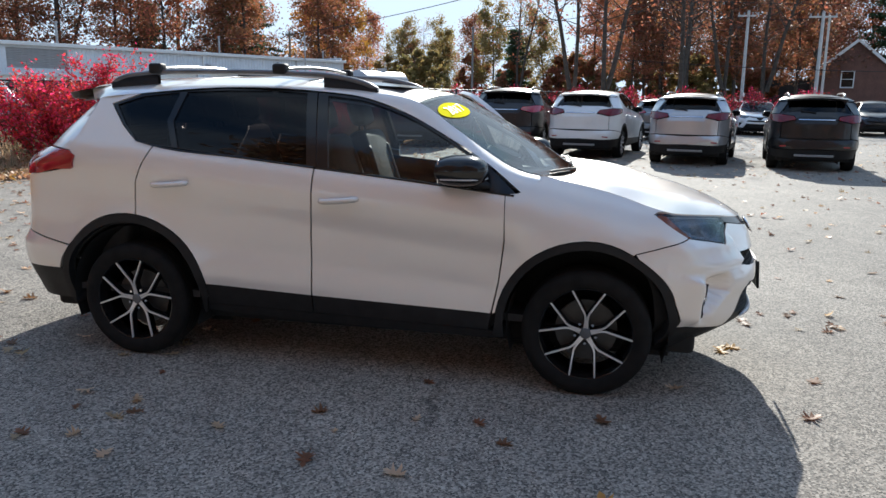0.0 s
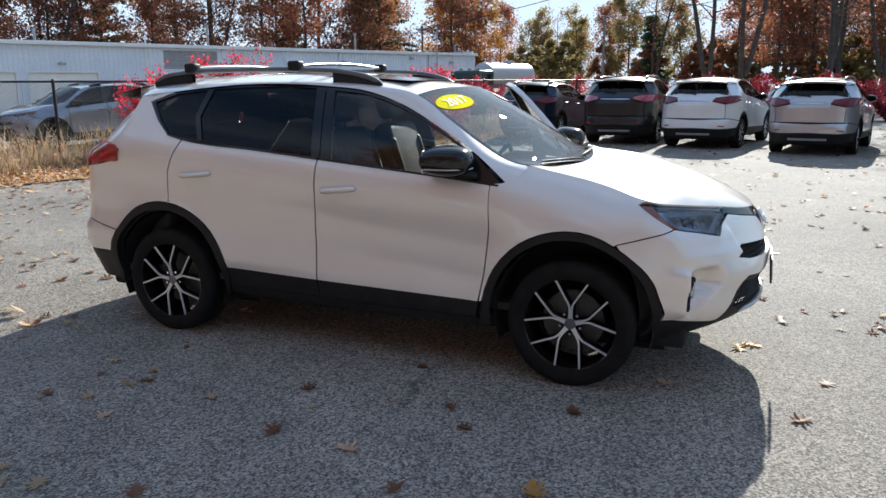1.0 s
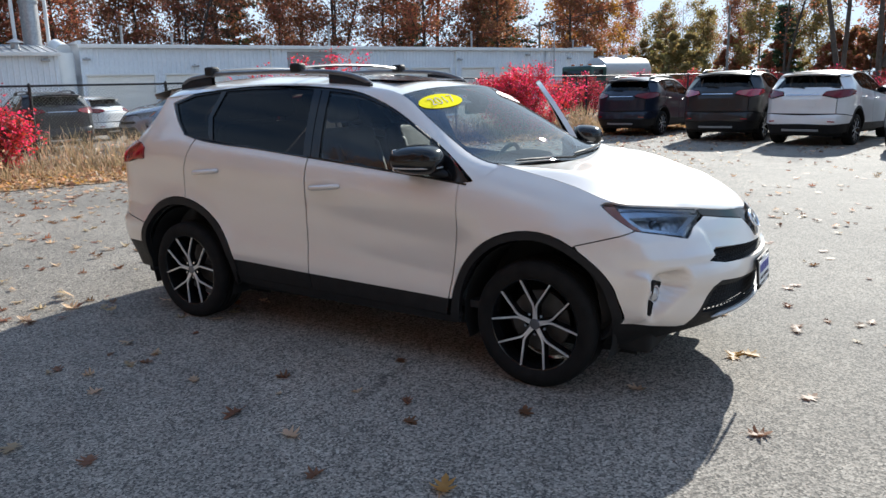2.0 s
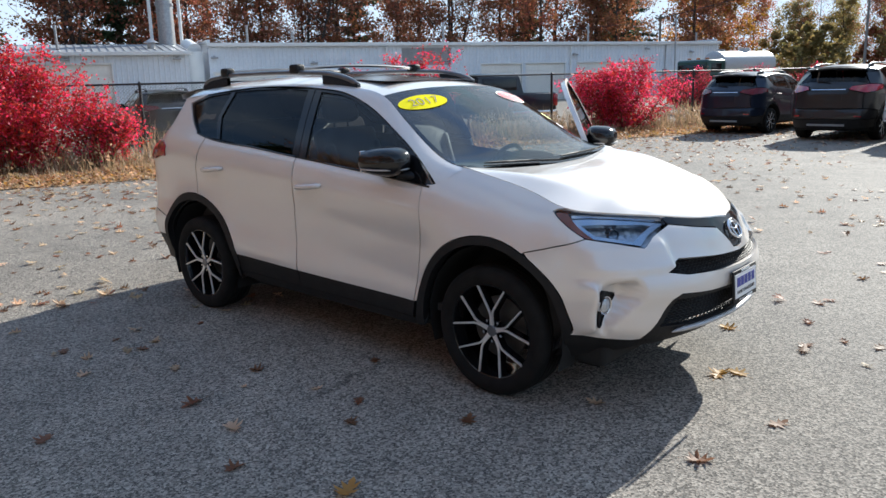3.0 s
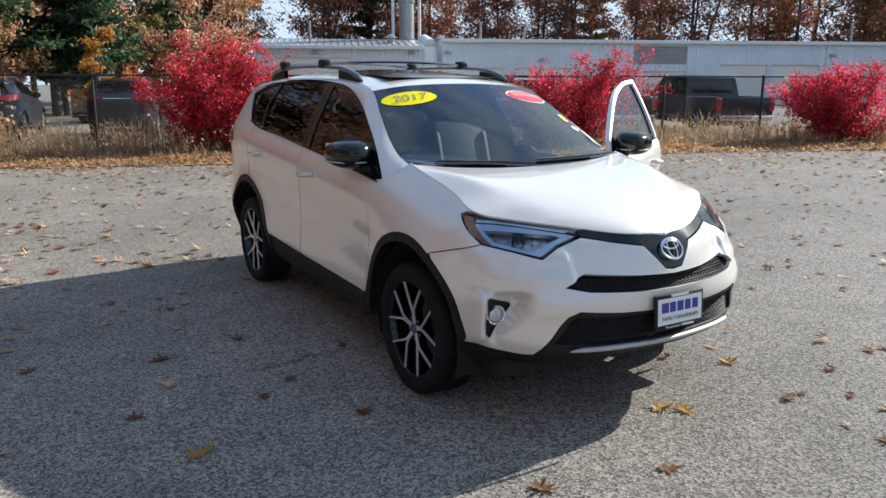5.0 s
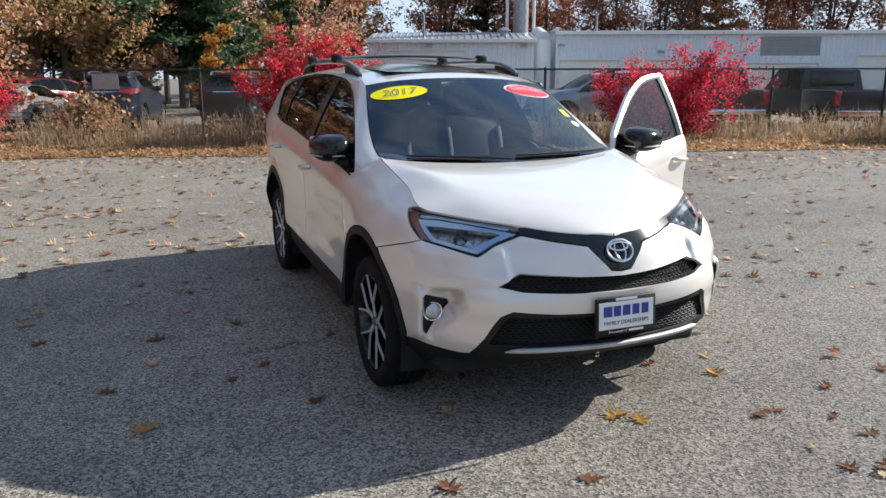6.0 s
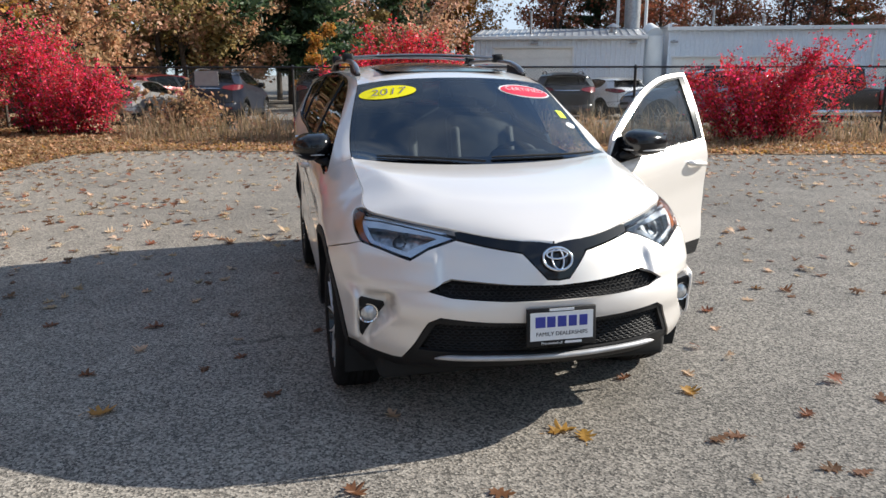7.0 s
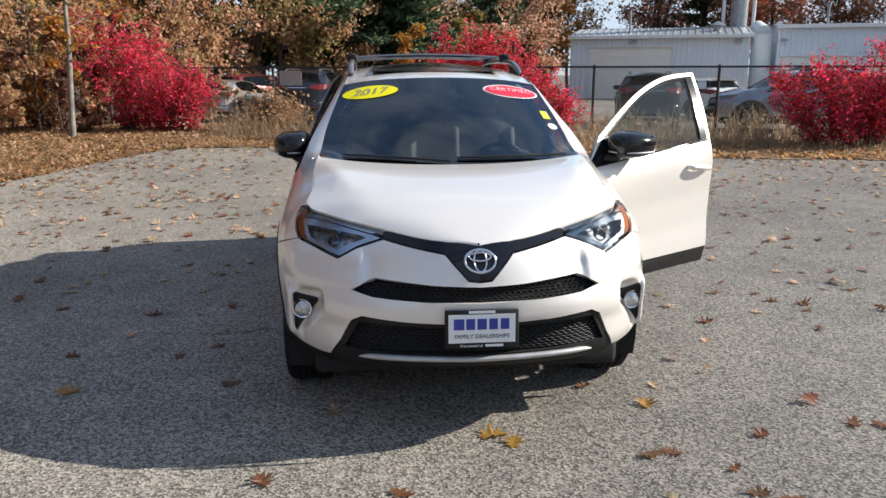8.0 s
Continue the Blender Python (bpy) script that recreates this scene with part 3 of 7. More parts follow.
def suv(name, label, paint, hero=False, group="", rails=True, lamp=None, at=None):
    """A sport utility vehicle, nose towards +x, standing on z = 0 about the origin."""
    car = thing(name, label, "car", group, "", at)
    g = 0.035 if hero else 0.12
    gr = 0.02 if hero else 0.07
    dep = 0.022 if hero else 0.03
    gapw = 0.0018 if hero else 0.006
    lamp = lamp or RED_LENS
    A = lambda pts, mt, nm, parent=car, holes=(), inset=0.0, shr=gapw, lab="", d=dep, gg=None: part(
        nm, patch(pts, (lambda c, z, i: shell(c, z, inset + i)), gg or g, holes, shr, d, grain=min(gg or g, gr)), mt, parent, lab)

    def shade_shell(c, z, i):
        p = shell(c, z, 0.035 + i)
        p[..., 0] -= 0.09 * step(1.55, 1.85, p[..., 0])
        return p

    # near-black sheet added behind the panels; its colour is the shade in the gaps
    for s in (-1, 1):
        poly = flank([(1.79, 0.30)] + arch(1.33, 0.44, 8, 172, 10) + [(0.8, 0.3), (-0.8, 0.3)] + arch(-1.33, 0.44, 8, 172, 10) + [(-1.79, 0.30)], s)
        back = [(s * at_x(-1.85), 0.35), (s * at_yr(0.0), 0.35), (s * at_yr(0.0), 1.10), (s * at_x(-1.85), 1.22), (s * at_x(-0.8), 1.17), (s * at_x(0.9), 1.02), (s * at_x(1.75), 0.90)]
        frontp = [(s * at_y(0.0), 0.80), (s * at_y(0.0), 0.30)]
        part("inner_shell", patch(poly + back + frontp, shade_shell, 0.09 if hero else 0.16, (), 0.0, 0.0, 0.02 if hero else 0.07), DARK_VOID, car)
    # front bumper cover, one piece from arch to arch
    hl = [(0.425, 0.893), (0.53, 0.852), (0.602, 0.809), (0.70, 0.836)]
    half = [(0.0, 0.742), (0.05, 0.747), (0.10, 0.80), (0.152, 0.852), (0.30, 0.872)] + hl
    right = nose([(-y, z) for y, z in half]) + flank([(1.935, 0.8605), (1.75, 0.8225), (1.583, 0.7855)], -1) + flank(arch(1.33, RO, 56, 6, 10), -1) + flank([(1.80, 0.405), (1.86, 0.405)], -1)
    lowr = nose([(-0.80, 0.394), (-0.74, 0.385), (-0.69, 0.377), (-0.655, 0.379), (-0.60, 0.462), (-0.545, 0.567), (-0.50, 0.592), (-0.3, 0.574), (0.0, 0.562)])
    rb = right + lowr
    poly = rb + [(-c, z) for c, z in rb[::-1][1:-1]]
    grille = nose([(-0.54, 0.694), (-0.49, 0.722), (-0.44, 0.744), (-0.2, 0.728), (0.0, 0.722), (0.2, 0.728), (0.44, 0.744), (0.49, 0.722), (0.54, 0.694),
                   (0.45, 0.676), (0.2, 0.664), (0.0, 0.661), (-0.2, 0.664), (-0.45, 0.676)])
    fog = [[(math.copysign(at_y(y), s), z) for y, z in ((0.802, 0.634), (0.811, 0.622), (0.813, 0.468), (0.806, 0.450), (0.762, 0.51), (0.700, 0.590), (0.704, 0.604))] for s in (-1, 1)]
    A(poly, paint, "front_bumper", holes=[grille] + fog, gg=0.016 if hero else None)
    vr = flank([(1.80, 0.40)] + [(1.80, 0.27), (1.90, 0.265)], -1) + nose([(-0.70, 0.285), (-0.4, 0.335), (0, 0.345)])
    vt = nose([(0.0, 0.558), (-0.3, 0.57), (-0.50, 0.588), (-0.545, 0.563), (-0.60, 0.458), (-0.655, 0.375), (-0.69, 0.373), (-0.74, 0.381), (-0.80, 0.390)]) + flank([(1.86, 0.401)], -1)
    ring = vt + vr
    lowg = nose([(-0.585, 0.436), (-0.515, 0.560), (-0.3, 0.552), (0.0, 0.540), (0.3, 0.552), (0.515, 0.560), (0.585, 0.436), (0.3, 0.428), (0.0, 0.426), (-0.3, 0.428)])
    full = ring + [(-c, z) for c, z in ring[::-1][1:-1]]
    A(full, BLACK_PLASTIC, "lower_valance", holes=[lowg], inset=0.006)
    # set-back near-black sheets, coloured as the shade inside the grille openings
    A(lowg, DARK_VOID, "lower_grille", inset=0.05, shr=-0.01)
    A(grille, DARK_VOID, "upper_grille", inset=0.045, shr=-0.01)
    if hero:
        # grille bars: wavy honeycomb rows, each row one bar
        for zlo, zhi, wid, rows, nm in ((0.432, 0.556, 0.575, 5, "grille_bar"), (0.666, 0.735, 0.50, 3, "grille_bar")):
            for k in range(rows):
                for odd in (0, 1):
                    zz = zlo + (zhi - zlo) * (k + 0.5) / rows
                    pts = []
                    n = 72
                    for i in range(n + 1):
                        y = -wid + 2 * wid * i / n
                        y *= 1.0 - 0.10 * (zz - zlo) / (zhi - zlo)
                        zig = 0.0075 * (1 if (i // 2) % 2 == odd else -1)
                        pts.append(shell(math.copysign(at_y(abs(y)), y), zz + zig, 0.022)[()])
                    part(nm, tube(pts, 0.0035, 4), BLACK_PLASTIC, car)
        lipz = [(-0.52, 0.402), (-0.49, 0.408), (-0.4, 0.411), (-0.2, 0.409), (0.0, 0.407), (0.2, 0.409), (0.4, 0.411), (0.49, 0.408), (0.52, 0.402)]
        lp = spline([shell(math.copysign(at_y(abs(y)), y), z, -0.004) for y, z in lipz], 40)
        part("bumper_trim", tube(lp, [0.003, 0.009, 0.012] + [0.0138] * 34 + [0.012, 0.009, 0.003], 10, flat=0.9), SILVER, car, "satin silver bumper trim")
    # gloss bar between the lamps, with the badge
    bar_half = [(0.0, 0.893), (0.2, 0.905), (0.42, 0.928), (0.445, 0.925), (0.425, 0.897), (0.30, 0.876), (0.152, 0.856), (0.10, 0.804), (0.05, 0.75), (0.0, 0.745)]
    b = nose(bar_half)
    A(b + [(-c, z) for c, z in b[::-1][1:-1]], GLOSS_BLACK, "grille_surround", inset=0.004)
    if hero:
        c0 = shell(0.0, 0.826, -0.012)
        for ry, rz, oy, oz in ((0.064, 0.043, 0, 0), (0.026, 0.041, 0, 0), (0.046, 0.016, 0, 0.016)):
            ringp = [Vector(c0) + Vector((-0.03 * (math.sin(a) * rz + oz) / 0.05 - 0.005 * abs(math.cos(a)), oy + ry * math.cos(a), oz + rz * math.sin(a))) for a in (2 * math.pi * k / 36 for k in range(37))]
            part("badge", tube(ringp, 0.0055 if ry > 0.06 else 0.0042, 8, cap=False), CHROME, car, "chrome oval badge")
    for s in (-1, 1):
        # headlight
        hp = [(s * at_y(0.43), 0.90), (s * at_y(0.53), 0.857), (s * at_y(0.602), 0.814), (s * at_y(0.70), 0.841), (s * at_x(1.934), 0.865), (s * at_x(1.75), 0.976), (s * at_x(1.778), 0.984)]
        hp += [(s * at_x(x), float(ZTOP(x)) - 0.004) for x in (1.85, 1.92, 1.99, 2.05, 2.11, 2.16)] + [(s * at_y(0.45), 0.928)]
        head = A(hp, LENS, "headlight", inset=0.002, lab="clear headlight with chrome surround")
        A(hp, LAMP_GREY, "lamp_housing", head, inset=0.06, shr=-0.012, d=0)
        am = [(s * at_x(1.757), 0.974), (s * at_x(1.785), 0.980), (s * at_x(1.855), 0.976), (s * at_x(1.965), 0.880), (s * at_x(1.985), 0.858), (s * at_x(1.940), 0.869)]
        A(am, AMBER, "side_marker", head, inset=0.012, shr=0.002, d=0.03)
        if hero:
            # bright frame round the dark bowl, with the light guide along its top and outer side
            bowl = [(s * at_y(0.505), 0.899), (s * at_y(0.575), 0.868), (s * at_y(0.618), 0.845), (s * at_y(0.70), 0.862), (s * at_x(2.0), 0.874), (s * at_x(1.945), 0.922), (s * at_y(0.72), 0.921),
                    (s * at_y(0.62), 0.914), (s * at_y(0.54), 0.908)]
            rim_ = [(s * at_y(0.445), 0.9035), (s * at_y(0.53), 0.869), (s * at_y(0.602), 0.826), (s * at_y(0.70), 0.849), (s * at_x(1.985), 0.863), (s * at_x(1.885), 0.948), (s * at_x(1.99), 0.947),
                    (s * at_y(0.67), 0.938), (s * at_y(0.58), 0.926), (s * at_y(0.49), 0.912)]
            A(rim_, DRL, "lamp_trim", head, holes=[bowl], inset=0.014, shr=0, d=0.03, gg=0.02)
            upper = [(s * at_y(0.47), 0.921), (s * at_y(0.58), 0.936), (s * at_y(0.67), 0.948), (s * at_x(1.99), 0.957), (s * at_x(1.88), 0.966), (s * at_x(1.888), 0.953), (s * at_x(1.99), 0.951), (s * at_y(0.67), 0.942),
                     (s * at_y(0.58), 0.930), (s * at_y(0.49), 0.916)]
            A(upper, DRL, "lamp_strip", head, inset=0.012, shr=0, d=0.02, gg=0.02)
            p = Vector(shell(s * at_y(0.665), 0.890, 0.055))
            dr = lathe([(0.0, -0.022), (0.014, -0.02), (0.024, -0.01), (0.028, 0.0), (0.03, 0.03)], 24)
            dr.transform(Matrix.Translation(p) @ Matrix.Rotation(radians(90 + s * 25), 4, "Z"))
            part("projector", dr, LENS, head)
            rg = lathe([(0.029, -0.003), (0.032, -0.003), (0.034, 0.03), (0.029, 0.03)], 24)
            rg.transform(Matrix.Translation(p) @ Matrix.Rotation(radians(90 + s * 25), 4, "Z"))
            part("projector_ring", rg, CHROME, head)
        # fog lamp in its black pocket
        f = fog[0] if s < 0 else fog[1]
        set_back = lambda dx: lambda c, z, i: shell0(c, z) - np.array([dx + i, 0, 0])
        pocket = part("fog_lamp", patch(f, set_back(-0.004), 0.03, (), 0.001, 0.02, 0.02), BLACK_PLASTIC, car)
        if hero:
            walls = patch(f, set_back(-0.012), 0.03, [dense(f, 0.03, 0.008)], 0.0, 0.012, 0.02)
            part("fog_surround", walls, BLACK_PLASTIC, pocket)
            p = Vector(shell0(s * at_y(0.774), 0.556)) + Vector((0.008, 0, 0))
            turn = Matrix.Translation(p) @ Matrix.Rotation(radians(90 + s * 8), 4, "Z")
            fl = lathe([(0.0, -0.014), (0.02, -0.012), (0.036, -0.002), (0.038, 0.02)], 28)
            fl.transform(turn)
            part("fog_lens", fl, mat("fog_glass", (0.62, 0.64, 0.66), (0.4, 0.42, 0.44), scale=60, rough=0.08, metal=0.6), pocket)
            fr = lathe([(0.038, -0.004), (0.044, -0.006), (0.046, 0.02)], 28)
            fr.transform(turn)
            part("fog_ring", fr, CHROME, pocket)
        # wing
        wing = ([(0.885, 1.062), (0.95, 1.068)] + [(0.99, 1.088), (1.03, 1.122), (1.07, 1.150)] + [(x, float(ZTOP(x)) + 0.0012) for x in (1.1, 1.2, 1.3, 1.4, 1.5, 1.6, 1.7, 1.77, 1.835)] + [(1.775, 0.986), (1.742, 0.977), (1.932, 0.862), (1.75, 0.825), (1.585, 0.788)]
                + arch(1.33, RO, 60, 172, 14) + [(0.835, 0.424), (0.868, 0.60), (0.893, 0.82), (0.888, 0.95)])
        A(flank(wing, s), paint, "front_wing", gg=0.015 if hero else None)
        # arch cladding
        fa = arch(1.33, RO - 0.004, -2, 178, 24) + [(0.84, 0.30), (0.90, 0.30)] + arch(1.33, RI, 186, -8, 24)
        A(flank(fa, s), BLACK_PLASTIC, "arch_cladding", inset=-0.004, shr=0, d=0.07, gg=0.03 if hero else 0.1)
        ra = arch(-1.33, RR - 0.004, 4, 190, 24) + arch(-1.33, RI + 0.016, 190, -10, 24) + [(-0.86, 0.30), (-0.84, 0.40)]
        A(flank(ra, s), BLACK_PLASTIC, "arch_cladding", inset=-0.004, shr=0, d=0.07, gg=0.03 if hero else 0.1)
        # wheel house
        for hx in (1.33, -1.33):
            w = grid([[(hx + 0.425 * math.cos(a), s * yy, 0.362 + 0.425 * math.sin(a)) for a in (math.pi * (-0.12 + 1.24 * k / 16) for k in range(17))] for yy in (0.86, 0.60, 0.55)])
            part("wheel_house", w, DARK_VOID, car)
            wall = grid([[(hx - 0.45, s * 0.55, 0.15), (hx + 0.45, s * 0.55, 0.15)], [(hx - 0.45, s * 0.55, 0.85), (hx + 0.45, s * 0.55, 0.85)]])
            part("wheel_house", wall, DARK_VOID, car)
        # sill cladding
        A(flank([(0.84, 0.325), (-0.845, 0.345), (-0.86, 0.30), (-0.3, 0.285), (0.4, 0.282), (0.86, 0.285)], s), BLACK_PLASTIC, "sill_cladding", inset=0.009, shr=0, d=0.08, gg=0.025 if hero else None)
        # doors
        fdoor = [(0.884, 1.056), (0.888, 0.95), (0.888, 0.82), (0.863, 0.60), (0.829, 0.424), (0.3, 0.437), (-0.186, 0.450), (-0.188, 0.8), (-0.178, 1.0), (-0.172, 1.160), (0.2, 1.126), (0.52, 1.093)]
        rdoor = [(-0.192, 0.450), (-0.5, 0.461), (-0.838, 0.474)] + arch(-1.33, RR, 14, 82, 10) + [(-1.262, 0.858), (-1.262, 0.96), (-1.246, 1.06), (-1.20, 1.16), (-1.145, 1.258), (-0.8, 1.226),
                 (-0.4, 1.187), (-0.178, 1.161), (-0.184, 1.0), (-0.194, 0.8)]
        fg = [(0.70, 1.082), (0.715, 1.231)] + [(x, z - 0.013) for x, z in DLO_S if 0.0 < x < 0.70] + [(-0.02, 1.537), (-0.172, 1.553), (-0.098, 1.164), (0.2, 1.134), (0.52, 1.101)]
        rg = [(-0.225, 1.176), (-0.30, 1.566), (-0.5, 1.578), (-0.80, 1.576), (-1.02, 1.566), (-1.06, 1.40), (-1.00, 1.255), (-0.6, 1.216)]
        qg = [(-1.04, 1.260), (-1.10, 1.40), (-1.065, 1.562), (-1.28, 1.538), (-1.43, 1.488), (-1.345, 1.378), (-1.255, 1.292), (-1.16, 1.274)]
        outl = [(0.955, 1.052)] + DLO_TOP + DLO_REAR + [(-1.16, 1.266), (-0.6, 1.208), (-0.17, 1.167), (0.2, 1.129), (0.52, 1.097)]
        fdo = A(flank(fdoor, s), paint, "front_door", gg=0.025 if hero else None)
        A(flank([(0.832, 0.436), (0.815, 0.330), (-0.188, 0.342), (-0.187, 0.462), (0.3, 0.449)], s), BLACK_PLASTIC, "door_cladding", fdo, inset=0.006, shr=0, d=0.03, gg=0.025 if hero else None)
        # black frames round the side glass
        edge = [(0.955, 1.052)] + DLO_S + [(-0.235, 1.571), (-0.163, 1.168), (0.2, 1.131), (0.52, 1.099)]
        A(flank(edge, s), GLOSS_BLACK, "window_frame", fdo, holes=[flank(fg, s)], inset=0.004, shr=0.001, d=0.03, gg=0.05 if hero else None)
        A(flank(fg, s), CLEAR if hero else TINTED, "window", fdo, inset=0.012, shr=-0.004, d=0)
        rdo = A(flank(rdoor, s), paint, "rear_door", gg=0.025 if hero else None)
        A(flank([(-0.194, 0.462), (-0.193, 0.342), (-0.845, 0.350), (-0.842, 0.485), (-0.5, 0.473)], s), BLACK_PLASTIC, "door_cladding", rdo, inset=0.006, shr=0, d=0.03, gg=0.025 if hero else None)
        edge = [(-0.166, 1.168), (-0.240, 1.572)] + DLO_TOP[5:] + DLO_REAR + [(-1.16, 1.266), (-0.6, 1.208)]
        A(flank(edge, s), GLOSS_BLACK, "window_frame", rdo, holes=[flank(rg, s), flank(qg, s)], inset=0.004, shr=0.001, d=0.03, gg=0.05 if hero else None)
        A(flank(rg, s), TINTED, "window", rdo, inset=0.012, shr=-0.004, d=0)
        A(flank(qg, s), TINTED, "quarter_window", inset=0.012, shr=-0.004, d=0)
        for dr_, pts in ((fdo, [(0.93, 1.053), (0.52, 1.096), (-0.165, 1.164)]), (rdo, [(-0.18, 1.164), (-0.6, 1.206), (-1.16, 1.263), (-1.262, 1.288)])):
            bead = [shell(s * at_x(x), z, -0.003) for x, z in pts]
            part("belt_moulding", tube(spline(bead, 12), 0.006, 6), GLOSS_BLACK, dr_)
        for dr_, hx, hz in ((fdo, -0.02, 0.998), (rdo, -1.03, 1.052)):
            hp = [shell(s * at_x(hx + u), hz + 0.008 * u / 0.1, -dd) for u, dd in ((-0.105, 0.0), (-0.095, 0.022), (-0.05, 0.036), (0.0, 0.040), (0.05, 0.036), (0.095, 0.022), (0.105, 0.0))]
            part("handle", tube(spline(hp, 16), [0.012] + [0.016] * 14 + [0.012], 8), paint, dr_)
            if hero:
                cup = patch([(s * at_x(hx + 0.055 * math.cos(t)), hz + 0.004 + 0.03 * math.sin(t)) for t in (2 * math.pi * k / 20 for k in range(20))], lambda c, z, i: shell(c, z, -0.0015 + i), 0.02)
                part("handle_cup", cup, paint, dr_)
        # quarter panel with the rear pillar
        tail = [(s * at_yr(0.66), 1.492), (s * at_yr(0.71), 1.30), (s * at_yr(0.735), 1.235), (s * at_x(-2.0), 1.232), (s * at_x(-1.80), 1.222), (s * at_x(-1.70), 1.16), (s * at_x(-1.70), 1.125),
                (s * at_x(-1.95), 1.085), (s * at_yr(0.70), 1.045), (s * at_yr(0.70), 0.72), (s * at_x(-2.05), 0.703), (s * at_x(-1.85), 0.675), (s * at_x(-1.735), 0.66)]
        q = flank([(-1.265, 1.288), (-1.365, 1.376), (-1.465, 1.492), (-1.305, 1.550), (-1.5, 1.538), (-1.93, 1.51)], s) + tail
        q += flank(arch(-1.33, RR, 143, 84, 10), s) + flank([(-1.268, 0.858), (-1.268, 0.96), (-1.252, 1.06), (-1.206, 1.16), (-1.151, 1.262)], s)
        A(q, paint, "quarter_panel")
        tl = [(s * at_x(-1.685), 1.120), (s * at_x(-1.69), 1.195), (s * at_x(-1.79), 1.222), (s * at_x(-2.0), 1.225), (s * at_yr(0.735), 1.228), (s * at_yr(0.45), 1.19), (s * at_yr(0.40), 1.12), (s * at_yr(0.70), 1.05), (s * at_x(-1.97), 1.080), (s * at_x(-1.85), 1.108), (s * at_x(-1.70), 1.112)]
        A(tl, lamp, "tail_light", inset=-0.01, lab="red tail light wrapping the corner")
        # cant rail: from the base of the screen pillar over the doors to the tail
        outer = spline([shell(s * at_x(x), z) for x, z in RAIL_OUT], 60 if hero else 30)
        inner = spline([(x, s * y, z) for x, y, z in RAIL_IN], 60 if hero else 30)
        rows = []
        for k in range(9):
            u = k / 8
            ctrl = np.stack([(outer[:, 0] + inner[:, 0]) / 2, outer[:, 1] * 0.62 + inner[:, 1] * 0.38, outer[:, 2] * 0.25 + inner[:, 2] * 0.75], axis=1)
            rows.append((1 - u)**2 * outer + 2 * u * (1 - u) * ctrl + u * u * inner)
        bm = grid([list(map(Vector, r)) for r in rows])
        bmesh.ops.recalc_face_normals(bm, faces=bm.faces[:])
        part("cant_rail", bm, paint, car)
        # door mirror
        mp = fdo
        mc = Vector((0.652, s * 0.905, 1.178))
        bm = bmesh.new()
        bmesh.ops.create_uvsphere(bm, u_segments=28, v_segments=16, radius=1)
        for v in bm.verts:
            x, y, z = v.co
            e = lambda t, p: math.copysign(abs(t)**p, t)
            out = y * s
            # rounded cap towards the nose, drawn back at its outer end, flat behind
            v.co = Vector((0.145 * e(x, 0.85) - 0.035 * max(out, 0)**2, 0.110 * e(y, 0.7), 0.080 * e(z, 0.7) * (1.0 - 0.16 * out)))
            v.co.x = max(v.co.x, -0.105 - 0.02 * out)
        bm.transform(Matrix.Translation(mc))
        mir = part("mirror", sharpen(bm, 50), GLOSS_BLACK, mp, "gloss black door mirror")
        part("mirror_arm", tube([(0.78, s * 0.80, 1.085), (0.76, s * 0.83, 1.098), (0.71, s * 0.875, 1.112)], [0.05, 0.045, 0.04], 10, flat=0.6), BLACK_PLASTIC, mp)
        if hero:
            strip = [mc + Vector((dx, s * dy, -0.036)) for dx, dy in ((0.10, -0.085), (0.138, -0.03), (0.122, 0.04), (0.082, 0.085), (0.0, 0.110), (-0.085, 0.108))]
            part("mirror_strip", tube(spline(strip, 18), 0.0045, 6), SILVER, mir, "silver strip and indicator lens")
            gl = box(0.006, 0.185, 0.118, Matrix.Translation(mc + Vector((-0.113, 0, 0))) @ Matrix.Rotation(radians(-s * 8), 4, "Z"), 0.002)
            part("mirror_glass", gl, CHROME, mir)
        # roof rail
        if rails:
            base = [(-1.60, 1.612), (-1.52, 1.648), (-1.38, 1.668), (-0.9, 1.682), (-0.4, 1.674), (-0.15, 1.658), (0.0, 1.628), (0.10, 1.592)]
            rl = spline([(x, s * 0.562, z) for x, z in base], 40)
            part("roof_rail", tube(rl, [0.010] + [0.021] * 38 + [0.010], 10, flat=0.8), RAIL_GREY, car, "grey roof rail")
            for x0, x1 in ((-1.60, -1.28), (-0.22, 0.10)):
                xs = np.linspace(x0, x1, 10)
                zt = np.interp(xs, [p[0] for p in base], [p[1] for p in base])
                zb_ = np.interp(xs, [p[0] for p in RAIL_IN[::-1]], [p[2] for p in RAIL_IN[::-1]]) - 0.01
                bm = grid([[(x, s * 0.562 + o, z) for x, z in zip(xs, zz)] for o, zz in ((-0.014, zb_), (-0.014, zt), (0.014, zt), (0.014, zb_))])
                bmesh.ops.recalc_face_normals(bm, faces=bm.faces[:])
                part("rail_foot", bm, BLACK_PLASTIC, car)
    # bonnet
    n = 44 if hero else 18
    us = np.linspace(0, 1, n)**0.9
    xs = 1.055 + (2.168 - 1.055) * us
    rows = []
    ex = np.array([shell0(at_x(x), ZTOP(x)) for x in np.linspace(0.95, 2.27, 240)])
    order = np.argsort(ex[:, 0])
    vv = np.sign(np.linspace(-1, 1, 61 if hero else 19)) * np.abs(np.linspace(-1, 1, 61 if hero else 19))**0.85
    RIDGE_Y = table([(1.0, 0.74), (1.09, 0.715), (1.35, 0.640), (1.62, 0.560), (1.95, 0.465), (2.2, 0.40)])
